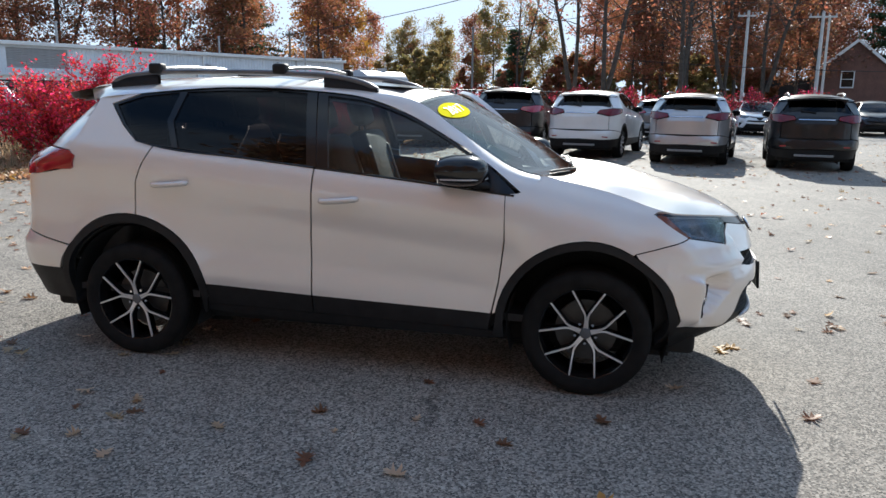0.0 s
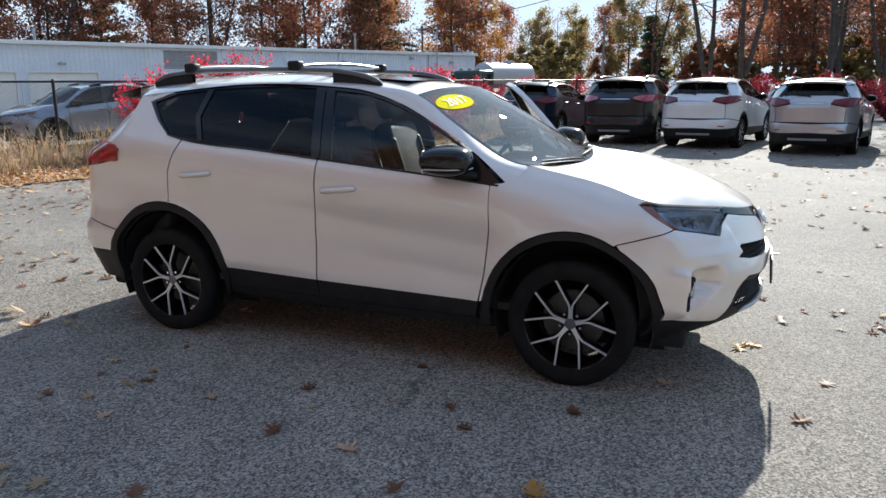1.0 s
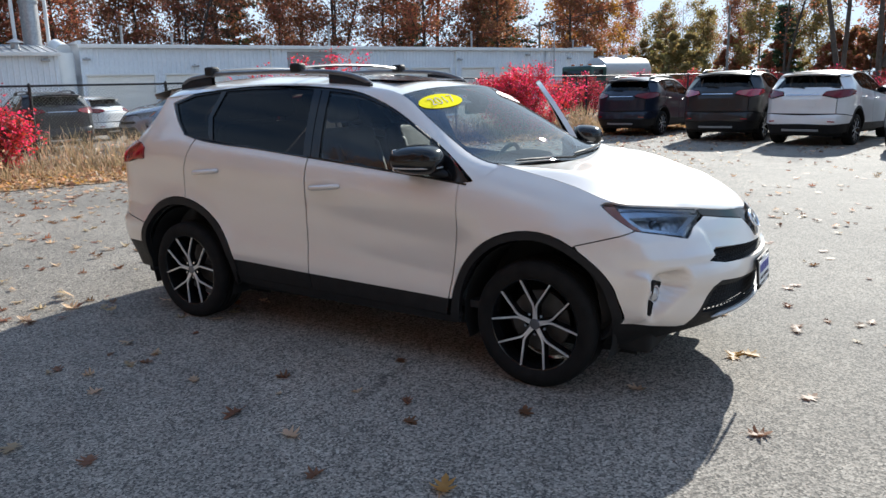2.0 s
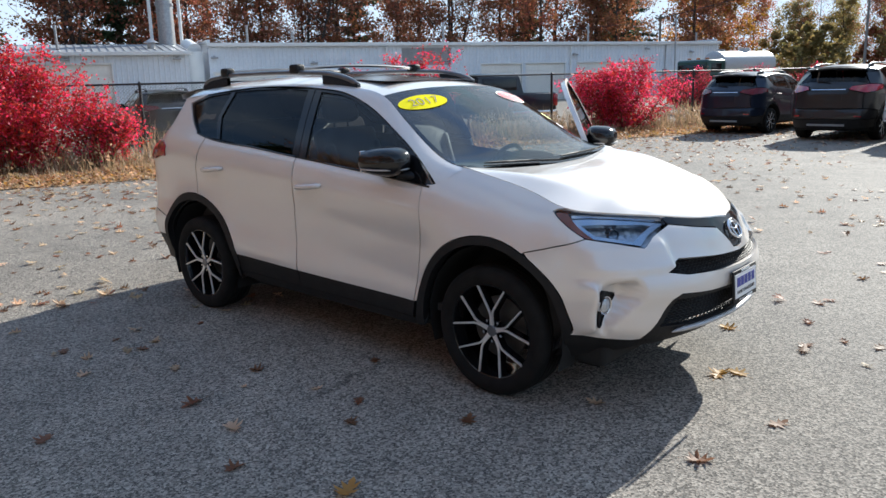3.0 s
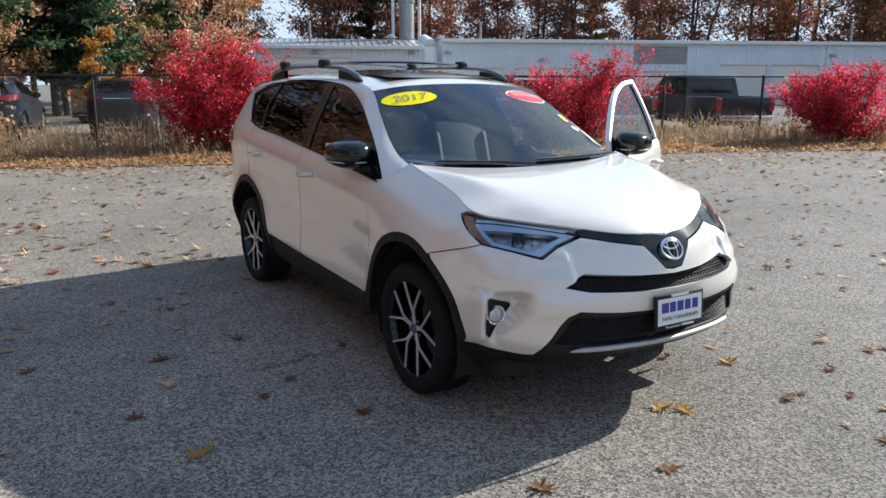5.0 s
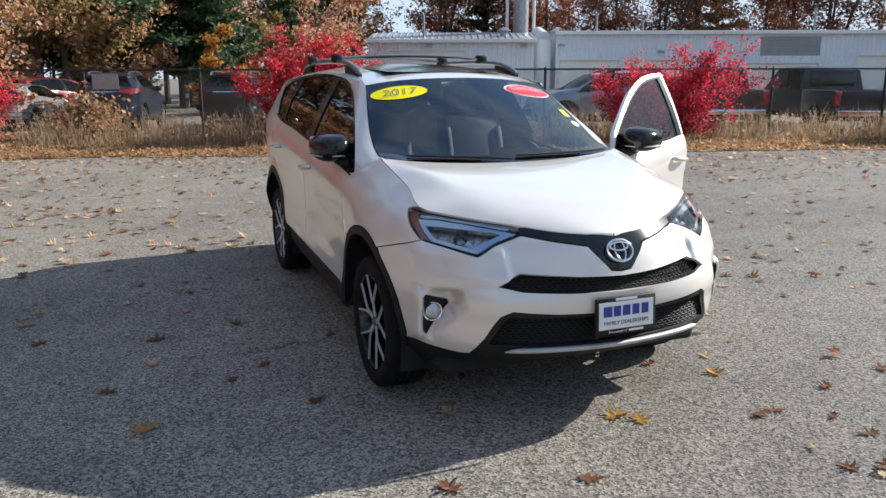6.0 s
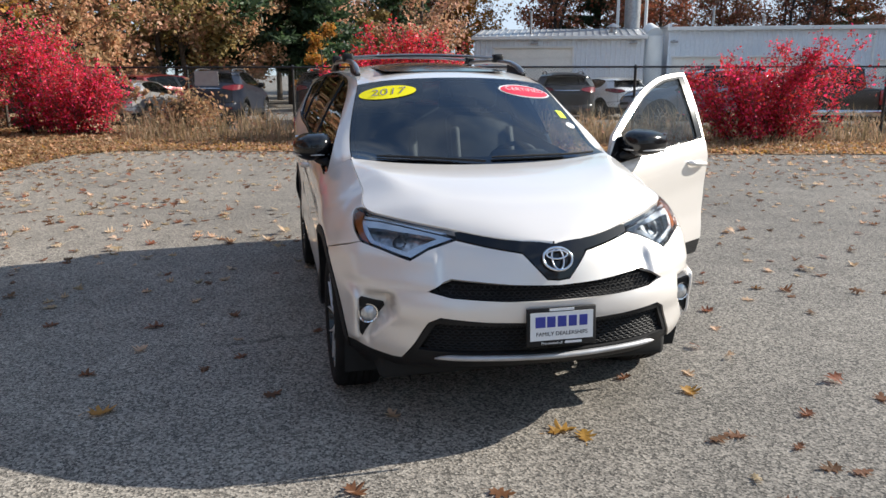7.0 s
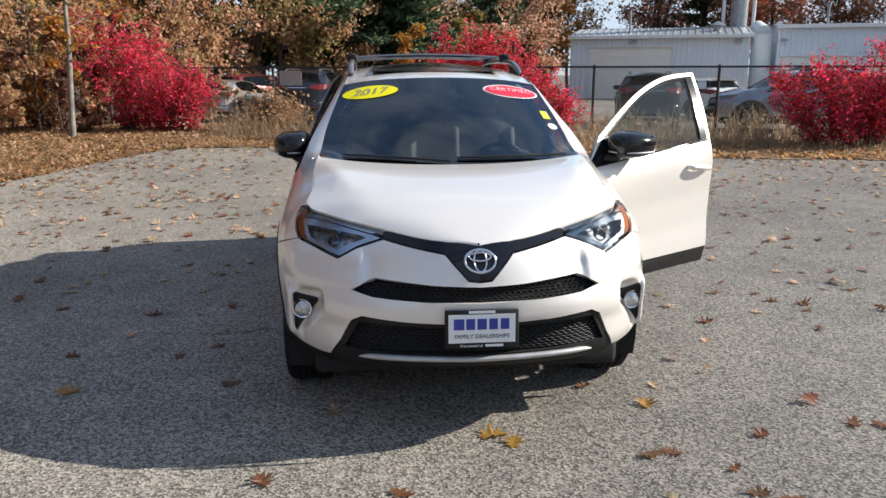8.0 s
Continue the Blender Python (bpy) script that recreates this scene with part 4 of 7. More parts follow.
    RIDGE_Z = table([(1.0, 0.0), (1.09, 0.002), (1.25, 0.022), (1.45, 0.047), (1.62, 0.060), (1.8, 0.053), (1.95, 0.012), (2.0, 0.0), (2.2, 0.0)])
    for u, x in zip(us, xs):
        row = []
        for v in vv:
            xx = min(x + 0.15 * (1 - u)**1.6 * (1 - v * v), 2.168)
            ye, ez = np.interp(x, ex[order, 0], ex[order, 1]) - 0.004, np.interp(xx, ex[order, 0], ex[order, 2])
            y = abs(v) * ye
            zc = float(HOOD_Z(xx)) if xx < 1.9 else max(float(HOOD_Z(xx)), ez)
            yr = min(float(RIDGE_Y(xx)), ye)
            zr = ez + float(RIDGE_Z(xx))
            # crowned middle up to the ridge, then a facet falling to the edge; the two meet in a soft crease
            mid_ = zc + (zr - zc) * min(y / max(yr, 0.05), 1.35)**3.0
            out_ = ez + (zr - ez) * (ye - y) / max(ye - yr, 0.02)
            k = 0.005
            z = -k * math.log(math.exp(-mid_ / k) + math.exp(-max(out_, ez) / k)) if yr < ye - 0.004 else zc + (ez - zc) * (y / ye)**3.4
            z = z + (ez - z) * step(0.97, 1.0, abs(v))
            row.append((xx, math.copysign(y, v), z + 0.001))
        rows.append(row)
    bm = grid(rows)
    lowr = [[(x, y, z - 0.03) for x, y, z in rows[0]], rows[0]]
    skirts = [grid([[(r[i][0], r[i][1] * 0.992, r[i][2] - 0.03) for r in rows], [r[i] for r in rows]]) for i in (0, -1)]
    bm = join(bm, grid(lowr), *skirts)
    bmesh.ops.remove_doubles(bm, verts=bm.verts[:], dist=0.0004)
    bmesh.ops.recalc_face_normals(bm, faces=bm.faces[:])
    part("bonnet", sharpen(bm, 38), paint, car)
    # screen, roof, cowl
    edge = spline([(1.078, 0.723, 1.150), (0.985, 0.717, 1.163), (0.88, 0.710, 1.199), (0.78, 0.698, 1.256), (0.56, 0.649, 1.397), (0.355, 0.595, 1.524)], 20)
    mid = spline([(1.20, 0.0, 1.112), (0.95, 0, 1.29), (0.70, 0, 1.432), (0.43, 0, 1.568)], 20)
    vs = np.linspace(-1, 1, 25)
    srows = [[(e[0] + (m[0] - e[0]) * (1 - v * v), v * e[1], e[2] + (m[2] - e[2]) * (1 - v * v)) for v in vs] for e, m in zip(edge, mid)]
    part("windscreen", grid(srows), SCREEN_GLASS if hero else TINTED, car, "windscreen with dark shaded edge")
    if hero:
        def on_screen(v, k, lift=0.0):
            """A point of the screen: v across (-1 right, 1 left), k up (0 to 1), lifted outwards."""
            i = k * 19
            i0 = min(int(i), 18)
            e, m = edge[i0] + (edge[i0 + 1] - edge[i0]) * (i - i0), mid[i0] + (mid[i0 + 1] - mid[i0]) * (i - i0)
            p = np.array([e[0] + (m[0] - e[0]) * (1 - v * v), v * e[1], e[2] + (m[2] - e[2]) * (1 - v * v)])
            return Vector(p) + lift * Vector((0.5, 0.1 * v, 0.85))
        # black band round the glass
        band = []
        for va, vb, ka, kb in ((-1, 1, 0, 0.075), (-1, 1, 0.965, 1), (-1, -0.962, 0, 1), (0.962, 1, 0, 1)):
            band.append(grid([[on_screen(va + (vb - va) * i / 24, ka + (kb - ka) * j / 12, -0.003) for i in range(25)] for j in range(13)]))
        part("screen_band", join(*band), GLOSS_BLACK, car)

        def disc_on(v0, k0, rv, rk, lift, n=36):
            bm = bmesh.new()
            c = bm.verts.new(on_screen(v0, k0, lift))
            r1 = [bm.verts.new(on_screen(v0 + rv * 0.5 * math.cos(a), k0 + rk * 0.5 * math.sin(a), lift)) for a in (2 * math.pi * i / n for i in range(n))]
            r2 = [bm.verts.new(on_screen(v0 + rv * math.cos(a), k0 + rk * math.sin(a), lift)) for a in (2 * math.pi * i / n for i in range(n))]
            for i in range(n):
                bm.faces.new((c, r1[i], r1[(i + 1) % n]))
                bm.faces.new((r1[i], r2[i], r2[(i + 1) % n], r1[(i + 1) % n]))
            bmesh.ops.recalc_face_normals(bm, faces=bm.faces[:])
            return bm

        def words_on(text, v0, k0, size, lift, material, lean=0.0):
            """Letters laid on the screen."""
            cu = bpy.data.curves.new("letters", "FONT")
            cu.body, cu.size, cu.align_x, cu.align_y, cu.extrude, cu.shear, cu.offset = text, size, "CENTER", "CENTER", 0.0003, lean, -0.002 * size / 0.1
            a, bx, by = on_screen(v0, k0, lift), on_screen(v0 + 0.03, k0, lift), on_screen(v0, k0 + 0.03, lift)
            ox, oy = (bx - a).normalized(), (by - a).normalized()
            oy = (oy - ox * oy.dot(ox)).normalized()
            oz = ox.cross(oy)
            o = new("letters", cu)
            o.data.materials.append(material)
            dg = bpy.context.evaluated_depsgraph_get()
            me = bpy.data.meshes.new_from_object(o.evaluated_get(dg))
            bpy.data.objects.remove(o)
            ob = new("letters", me)
            ob.parent = car
            ob.matrix_basis = Matrix.Translation(a) @ Matrix((ox, oy, oz)).transposed().to_4x4()
            ob["label"] = "printed letters on the sticker"
            return ob
        part("sticker", disc_on(-0.70, 0.835, 0.27, 0.086, 0.004), YELLOW, car, "yellow oval year sticker")
        words_on("2017", -0.70, 0.833, 0.108, 0.007, INK_BLUE, 0.12)
        part("sticker", disc_on(0.68, 0.835, 0.28, 0.088, 0.003), WHITE_PLASTIC, car, "red and white oval sticker")
        part("sticker", disc_on(0.68, 0.833, 0.262, 0.076, 0.006), RED_VINYL, car, "red band of the oval sticker")
        words_on("CERTIFIED", 0.68, 0.842, 0.060, 0.010, WHITE_PLASTIC, 0.1)
        sq = grid([[on_screen(0.872 + 0.070 * i, 0.515 + 0.095 * j, 0.003) for i in (0, 1)] for j in (0, 1)])
        part("sticker", sq, GREEN_VINYL, car, "lime square sticker")
        part("sticker", disc_on(0.918, 0.425, 0.042, 0.036, 0.003), WHITE_PLASTIC, car, "small white round sticker")
        # sensor pod behind the mirror
        part("sensor_pod", box(0.12, 0.11, 0.05, Matrix.Translation((0.52, 0, 1.475)) @ Matrix.Rotation(radians(28), 4, "Y"), 0.015), BLACK_PLASTIC, car)
        part("rear_view_mirror", box(0.03, 0.24, 0.065, pose(0.50, 0, 1.42), 0.012), BLACK_PLASTIC, car)
    cow = [rows[0], [(p[0] - 0.05, p[1] * 0.985, p[2] - 0.022) for p in rows[0]], [(p[0] - 0.14, p[1] * 0.95, p[2] - 0.02) for p in rows[0]]]
    bm = grid(cow)
    bmesh.ops.recalc_face_normals(bm, faces=bm.faces[:])
    part("cowl", bm, BLACK_PLASTIC, car)
    if hero:
        for y0, y1 in ((-0.02, -0.56), (0.60, 0.02)):
            def wp(y, k, lift):
                return on_screen(y / 0.68, k, lift)
            pts = [wp(y0 + (y1 - y0) * i / 10, 0.012 + 0.035 * math.sin(math.pi * 0.6 * i / 10), 0.016) for i in range(11)]
            part("wiper", join(tube(pts, [0.007] * 10 + [0.004], 6), tube([p - Vector((0.004, 0, 0.016)) for p in pts[3:]], 0.005, 5)), BLACK_PLASTIC, car)
    rin = spline(RAIL_IN[5:], 40 if hero else 16)
    zr = lambda x: float(ROOF_Z(x))
    rr = []
    L = len(rin)
    for i, p in enumerate(rin):
        bow = 0.06 * (1 - i / (L * 0.3)) if i < L * 0.3 else -0.10 * max(0, (i / L - 0.6) / 0.4)
        rr.append([(p[0] + bow * (1 - v * v), v * p[1], p[2] + (zr(p[0] + bow * (1 - v * v)) - p[2]) * (1 - abs(v)**2.2)) for v in np.linspace(-1, 1, 29 if hero else 13)])
    bm = grid(rr)
    bmesh.ops.recalc_face_normals(bm, faces=bm.faces[:])
    part("roof", bm, paint, car)
    if hero:
        sr = [[(x, y, zr(x) - (zr(x) - 1.60) * (abs(y) / 0.57)**2.2 + 0.004) for y in np.linspace(-0.42, 0.42, 13)] for x in np.linspace(0.22, -0.72, 14)]
        part("sunroof", grid(sr), GLOSS_BLACK, car, "dark glass sunroof")
    # rear: tailgate, glass, spoiler, bumper
    r = at_yr
    tg = [(r(0.695), 1.04), (r(0.395), 1.11), (r(0.445), 1.195), (r(0.73), 1.235), (r(0.70), 1.30), (r(0.0), 1.22 + 0.0), (r(0.0), 0.70), (r(0.695), 0.72)]
    left = [(2 * PC[-1] - c, z) for c, z in ([(r(0.695), 0.72)] + tg[:5])[::-1]]
    whole = [(r(0.695), 0.72)] + tg[:5] + left
    A(whole, paint, "tailgate")
    plate_rec = [(r(0.3), 0.86), (r(0.3), 1.03), (2 * PC[-1] - r(0.3), 1.03), (2 * PC[-1] - r(0.3), 0.86)]
    A(plate_rec, BLACK_PLASTIC if hero else paint, "plate_recess", inset=-0.004)
    gl = [(r(0.70), 1.245), (r(0.66), 1.40), (r(0.60), 1.535), (2 * PC[-1] - r(0.60), 1.535), (2 * PC[-1] - r(0.66), 1.40), (2 * PC[-1] - r(0.70), 1.245)]
    A(gl, TINTED, "rear_window", inset=-0.002)
    bp = [(at_x(-1.735), 0.655)] + [(at_x(-2.05), 0.698), (r(0.70), 0.713), (r(0.0), 0.69)]
    bl = [(r(0.0), 0.50), (r(0.6), 0.48), (at_x(-1.95), 0.50), (at_x(-1.835), 0.503), (at_x(-1.80), 0.57)]
    hb = [(c, z) for c, z in bp + bl]
    A(hb[:4] + [(2 * PC[-1] - c, z) for c, z in hb[:3][::-1]] + [(2 * PC[-1] - c, z) for c, z in hb[5:][::-1]] + hb[4:], paint, "rear_bumper")
    bb = [(at_x(-1.825), 0.50), (r(0.6), 0.476), (r(0.0), 0.49)]
    bo = [(r(0.0), 0.26), (r(0.6), 0.28), (at_x(-1.80), 0.31)]
    A(bb + [(2 * PC[-1] - c, z) for c, z in bb[:2][::-1]] + [(2 * PC[-1] - c, z) for c, z in bo[1:][::-1]] + bo, BLACK_PLASTIC, "rear_valance", inset=0.004)
    sp = [[(-1.68 - 0.20 * k - 0.07 * (1 - (y / 0.6)**2) * k, y, 1.622 - 0.035 * (y / 0.6)**2 - 0.035 * k) for y in np.linspace(-0.60, 0.60, 17)] for k in (0, 0.33, 0.66, 1.0)]
    under = [[(x + 0.02, y, z - 0.035) for x, y, z in sp[-1]], [(x + 0.2, y, z - 0.045) for x, y, z in sp[-1]]]
    bm = grid(sp + under)
    bmesh.ops.recalc_face_normals(bm, faces=bm.faces[:])
    part("spoiler", sharpen(bm, 40), paint, car)
    if not hero:
        # tail furniture of the parked ones
        for nm, y0, y1, z0, z1, mt in (("tailgate_garnish", 0.0, 0.36, 1.105, 1.135, CHROME), ("rear_skid", 0.0, 0.42, 0.335, 0.385, SILVER)):
            band = [(r(y1), z0), (r(y1), z1), (2 * PC[-1] - r(y1), z1), (2 * PC[-1] - r(y1), z0)]
            A(band, mt, nm, inset=-0.012)
        for k in (0, 1):
            spot = [(r(0.70), 0.53), (r(0.70), 0.565), (r(0.56), 0.575), (r(0.56), 0.54)]
            A([(2 * PC[-1] - c, z) if k else (c, z) for c, z in spot], RED_LENS, "reflector", inset=-0.01)
        part("rear_wiper", tube([tuple(shell(r(0.02), 1.25, -0.02)), tuple(shell(r(0.15), 1.275, -0.02)), tuple(shell(r(0.32), 1.285, -0.02))], 0.012, 5), BLACK_PLASTIC, car)
    # underside
    part("underbody", span((-2.0, -0.72, 0.22), (1.9, 0.72, 0.34), 0.03), DARK_VOID, car)
    for hx in (1.33, -1.33):
        for s in (-1, 1):
            m = Matrix.Translation((hx, s * 0.775, 0.340))
            make_wheel(car, (m if s < 0 else m @ Matrix.Rotation(math.pi, 4, "Z")) @ Matrix.Rotation(radians(-7.6 if hx < 0 else 1.9), 4, "Y"))
    if rails:
        for x in (-1.29, -0.49):
            cb = spline([(x, y, 1.70 + 0.022 * (1 - (y / 0.56)**2)) for y in np.linspace(-0.54, 0.54, 9)], 20)
            if hero:
                bar = part("crossbar", tube(cb, 0.021, 10, flat=0.55), RAIL_GREY, car, "black and silver roof crossbar")
                for s in (-1, 1):
                    part("bar_end", box(0.085, 0.075, 0.062, pose(x, s * 0.56, 1.70), 0.016, 3), BLACK_PLASTIC, bar)
    return car

# ---- the white vehicle in the middle of the lot ----
hero = suv("sport_utility_vehicle", "pearl white sport utility vehicle with its driver door open", PEARL, hero=True)

# its cabin
for sy in (-0.36, 0.36):
    bm = seat_bm()
    bm.transform(Matrix.Translation((0.15, sy, 0.58)))
    part("front_seat", bm, SEAT, hero)
bm = seat_bm(1.25)
bm.transform(Matrix.Translation((-0.75, 0, 0.60)))
part("rear_seat", bm, SEAT, hero)
for sy in (-0.4, 0.4):
    part("headrest", box(0.1, 0.24, 0.17, pose(-1.2, sy, 1.46, 0, -15, 0), 0.04, 3), SEAT, hero)
part("dashboard", join(box(0.42, 1.42, 0.20, pose(0.86, 0, 0.97, 0, 6, 0), 0.06, 3), box(0.30, 1.38, 0.30, pose(0.82, 0, 0.78), 0.05)), TRIM, hero)
part("instrument_hood", box(0.22, 0.36, 0.08, pose(0.70, 0.36, 1.08, 0, 8, 0), 0.03, 3), TRIM, hero)
ring = [(0.52 + 0.06 * math.sin(a), 0.36 + 0.185 * math.cos(a), 0.99 + 0.175 * math.sin(a)) for a in (2 * math.pi * k / 32 for k in range(33))]
part("steering_wheel", join(tube(ring, 0.015, 8, cap=False), box(0.06, 0.16, 0.11, pose(0.55, 0.36, 0.98, 0, -18, 0), 0.02), box(0.02, 0.36, 0.03, pose(0.53, 0.36, 0.99), 0.008)), TRIM, hero)
part("cabin_floor", span((-1.9, -0.8, 0.36), (1.0, 0.8, 0.40)), TRIM, hero)
part("centre_console", box(0.9, 0.24, 0.30, pose(0.35, 0, 0.58), 0.04), TRIM, hero)
part("cargo_trim", box(0.5, 1.3, 0.5, pose(-1.75, 0, 0.75), 0.05), TRIM, hero)
# headlining under the roof
part("headlining", grid([[(x, y, float(ROOF_Z(x)) - 0.045 - 0.07 * (abs(y) / 0.57)**2.4) for y in np.linspace(-0.6, 0.6, 13)] for x in np.linspace(0.30, -1.8, 16)]), GREY_TRIM, hero)

# driver door swung open on its hinges
HINGE, SWING = Vector((0.885, 0.86, 0)), -60.0
for ob in [o for o in hero.children if o.name.startswith("front_door")]:
    side = sum(v.co.y for v in ob.data.vertices)
    if side > 0:
        gp = lambda pts: [(at_x(x), z) for x, z in pts]
        trim = patch(gp([(0.86, 1.05), (0.84, 0.45), (-0.16, 0.47), (-0.15, 1.15), (0.5, 1.09)]), lambda c, z, i: shell(c, z, 0.085 + i), 0.06, depth=-0.07)
        part("door_trim", trim, TRIM, ob)
        fr = patch(gp([(0.965, 1.045)] + [(x + 0.006, z + 0.022) for x, z in DLO_S] + [(-0.268, 1.593), (-0.186, 1.160), (-0.163, 1.163), (-0.238, 1.571)] + DLO_S[::-1]),
                   lambda c, z, i: shell(c, z, 0.004 + i), 0.05, depth=0.035)
        part("door_frame", fr, PEARL, ob)
        ob.matrix_basis = Matrix.Translation(HINGE) @ Matrix.Rotation(radians(SWING), 4, "Z") @ Matrix.Rotation(radians(-1.5), 4, "X") @ Matrix.Translation(-HINGE)

# dealer plate on the nose
PLATE_AT = pose(2.285, 0.0, 0.556, 0, -4, 0)


def on_plate(x, y, z):
    return PLATE_AT @ Matrix.Translation((x, y, z))


plate = part("dealer_plate", box(0.012, 0.310, 0.164, PLATE_AT, 0.004), BLACK_PLASTIC, hero, "white dealer plate in a black frame")
part("plate_card", box(0.004, 0.280, 0.120, on_plate(0.0065, 0, 0.003)), WHITE_PLASTIC, plate)
for k, w in enumerate((0.044, 0.037, 0.039, 0.036, 0.036)):
    part("plate_bar", box(0.003, w, 0.046, on_plate(0.0085, -0.096 + 0.048 * k, 0.022)), INK_BLUE, plate)


def plate_words(text, y, z, size, material):
    cu = bpy.data.curves.new("letters", "FONT")
    cu.body, cu.size, cu.align_x, cu.align_y, cu.extrude = text, size, "CENTER", "CENTER", 0.0005
    o = new("letters", cu)
    o.data.materials.append(material)
    me = bpy.data.meshes.new_from_object(o.evaluated_get(bpy.context.evaluated_depsgraph_get()))
    bpy.data.objects.remove(o)
    ob = new("letters", me)
    ob.parent = plate
    ob.matrix_basis = on_plate(0.0095, y, z) @ pose(0, 0, 0, 90, 0, 90)
    return ob


plate_words("FAMILY DEALERSHIPS", 0.0, -0.030, 0.0245, INK_BLACK)
plate_words("Pre-owned of", -0.045, -0.0695, 0.017, WHITE_PLASTIC)
part("plate_bar", box(0.003, 0.075, 0.010, on_plate(0.007, 0.052, -0.0695)), WHITE_PLASTIC, plate)
part("plate_bar", box(0.003, 0.11, 0.010, on_plate(0.007, 0.0, 0.0725)), WHITE_PLASTIC, plate)

# ---- buildings and fence ----
METAL_WALL = mat("painted_metal_wall", (0.69, 0.725, 0.77), (0.61, 0.65, 0.705), scale=0.6, rough=0.55, fine=(5, 0.05), bump=0.1, bscale=30)
METAL_DOOR = mat("painted_metal_door", (0.82, 0.79, 0.73), (0.76, 0.73, 0.67), scale=0.8, rough=0.5, fine=(7, 0.04))
METAL_ROOF = mat("galvanised_roof", (0.42, 0.43, 0.44), (0.33, 0.34, 0.35), scale=0.7, rough=0.45, metal=0.5, fine=(6, 0.08))
SMOOTH_WHITE = mat("smooth_white_sheet", (0.74, 0.74, 0.73), (0.68, 0.68, 0.67), scale=0.9, rough=0.35)
GALV = mat("galvanised_steel", (0.42, 0.43, 0.45), (0.32, 0.33, 0.35), scale=8, rough=0.4, metal=0.7)
BLACK_STEEL = mat("black_coated_steel", (0.012, 0.013, 0.014), (0.02, 0.021, 0.022), scale=9, rough=0.5)
CONCRETE = mat("concrete", (0.36, 0.35, 0.33), (0.28, 0.27, 0.25), scale=2.5, rough=0.9, bump=0.3)
LOUVRE = mat("louvre_grey", (0.52, 0.53, 0.55), (0.44, 0.45, 0.47), scale=3, rough=0.6)


def wall_bm(length, height, doorways, holes=(), thick=0.2):
    """A wall along x with its outer face at y = 0, doorways (x0, x1, top) and other openings right through it."""
    line = [(0.0, 0.0)]
    for x0, x1, z in sorted(doorways):
        line += [(x0, 0.0), (x0, z), (x1, z), (x1, 0.0)]
    line += [(length, 0.0), (length, height), (0.0, height)]
    squares = [[(x0, z0), (x1, z0), (x1, z1), (x0, z1)] for x0, x1, z0, z1 in holes]
    return patch(line, lambda x, z, i: np.stack([x, 0 * x + i, z], axis=-1), 4.0, squares, 0.0, thick, 4.0)


RIBS = {}


def rib_at(parent, x, z0, z1, material):
    key = (round(z0, 2), round(z1, 2))
    if key not in RIBS:
        RIBS[key] = part("rib", prism([(-0.05, 0), (-0.025, -0.034), (0.025, -0.034), (0.05, 0)], z1 - z0, Matrix.Translation((0, 0, z0))), material, parent, "", False)
        RIBS[key].matrix_basis = pose(x, 0, 0)
    else:
        share("rib", RIBS[key], parent, pose(x, 0, 0))


def wall_ribs(parent, length, height, openings, material, gap=0.31):
    """Standing ribs on the face of a wall, broken at its openings."""
    x = gap / 2
    while x < length:
        z = 0.05
        for o in sorted((o for o in openings if o[0] - 0.12 < x < o[1] + 0.12), key=lambda o: o[2]):
            if o[2] > z + 0.1:
                rib_at(parent, x, z, o[2] - 0.02, material)
            z = o[3] + 0.12
        rib_at(parent, x, z, height - 0.05, material)
        x += gap


def garage_door(parent, x0, x1, z1, sections=5):
    """A sectional overhead door set back in its opening."""
    d = part("garage_door", span((x0 - 0.05, 0.15, 0.0), (x1 + 0.05, 0.165, z1 + 0.05)), METAL_DOOR, parent, "pale sectional overhead door", False)
    h = z1 / sections
    first = None
    for k in range(sections):
        if first is None:
            first = part("door_section", span((x0, 0.11, 0.006), (x1, 0.15, h - 0.006), 0.008), METAL_DOOR, d, "", False)
        else:
            share("door_section", first, d, pose(0, 0, h * k))
    part("door_frame", join(span((x0 - 0.10, -0.045, 0), (x0, 0.05, z1 + 0.1)), span((x1, -0.045, 0), (x1 + 0.10, 0.05, z1 + 0.1)), span((x0, -0.045, z1), (x1, 0.05, z1 + 0.1))), SMOOTH_WHITE, d, "", False)


def frame_at(p, d):
    """Local axes with x along a facade and y into the building."""
    d = Vector((d[0], d[1], 0)).normalized()
    return Matrix.Translation((p[0], p[1], 0)) @ Matrix((d, Vector((-d.y, d.x, 0)), Vector((0, 0, 1)))).transposed().to_4x4()


def wall_lamp(parent, x, z):
    part("wall_lamp", join(box(0.16, 0.10, 0.14, pose(x, -0.06, z), 0.02), box(0.5, 0.16, 0.12, pose(x, -0.18, z - 0.06, 12, 0, 0), 0.03)), GALV, parent, "", False)


def roof_sheet(parent, length, y0, y1, z0, z1, rib=0.45):
    slope = Matrix.Translation((0, y0, z0)) @ Matrix.Rotation(math.atan2(z1 - z0, y1 - y0), 4, "X")
    run = math.hypot(y1 - y0, z1 - z0)
    r = part("roof", span((-0.15, 0, -0.06), (length + 0.15, run, 0.0)), METAL_ROOF, parent, "ribbed metal roof", False)
    r.matrix_basis = slope
    first, x = None, 0.1
    while x < length:
        if first is None:
            first = part("roof_rib", span((-0.03, 0, 0), (0.03, run, 0.05)), METAL_ROOF, r, "", False)
            first.matrix_basis = pose(x, 0, 0)
        else:
            share("roof_rib", first, r, pose(x, 0, 0))
        x += rib


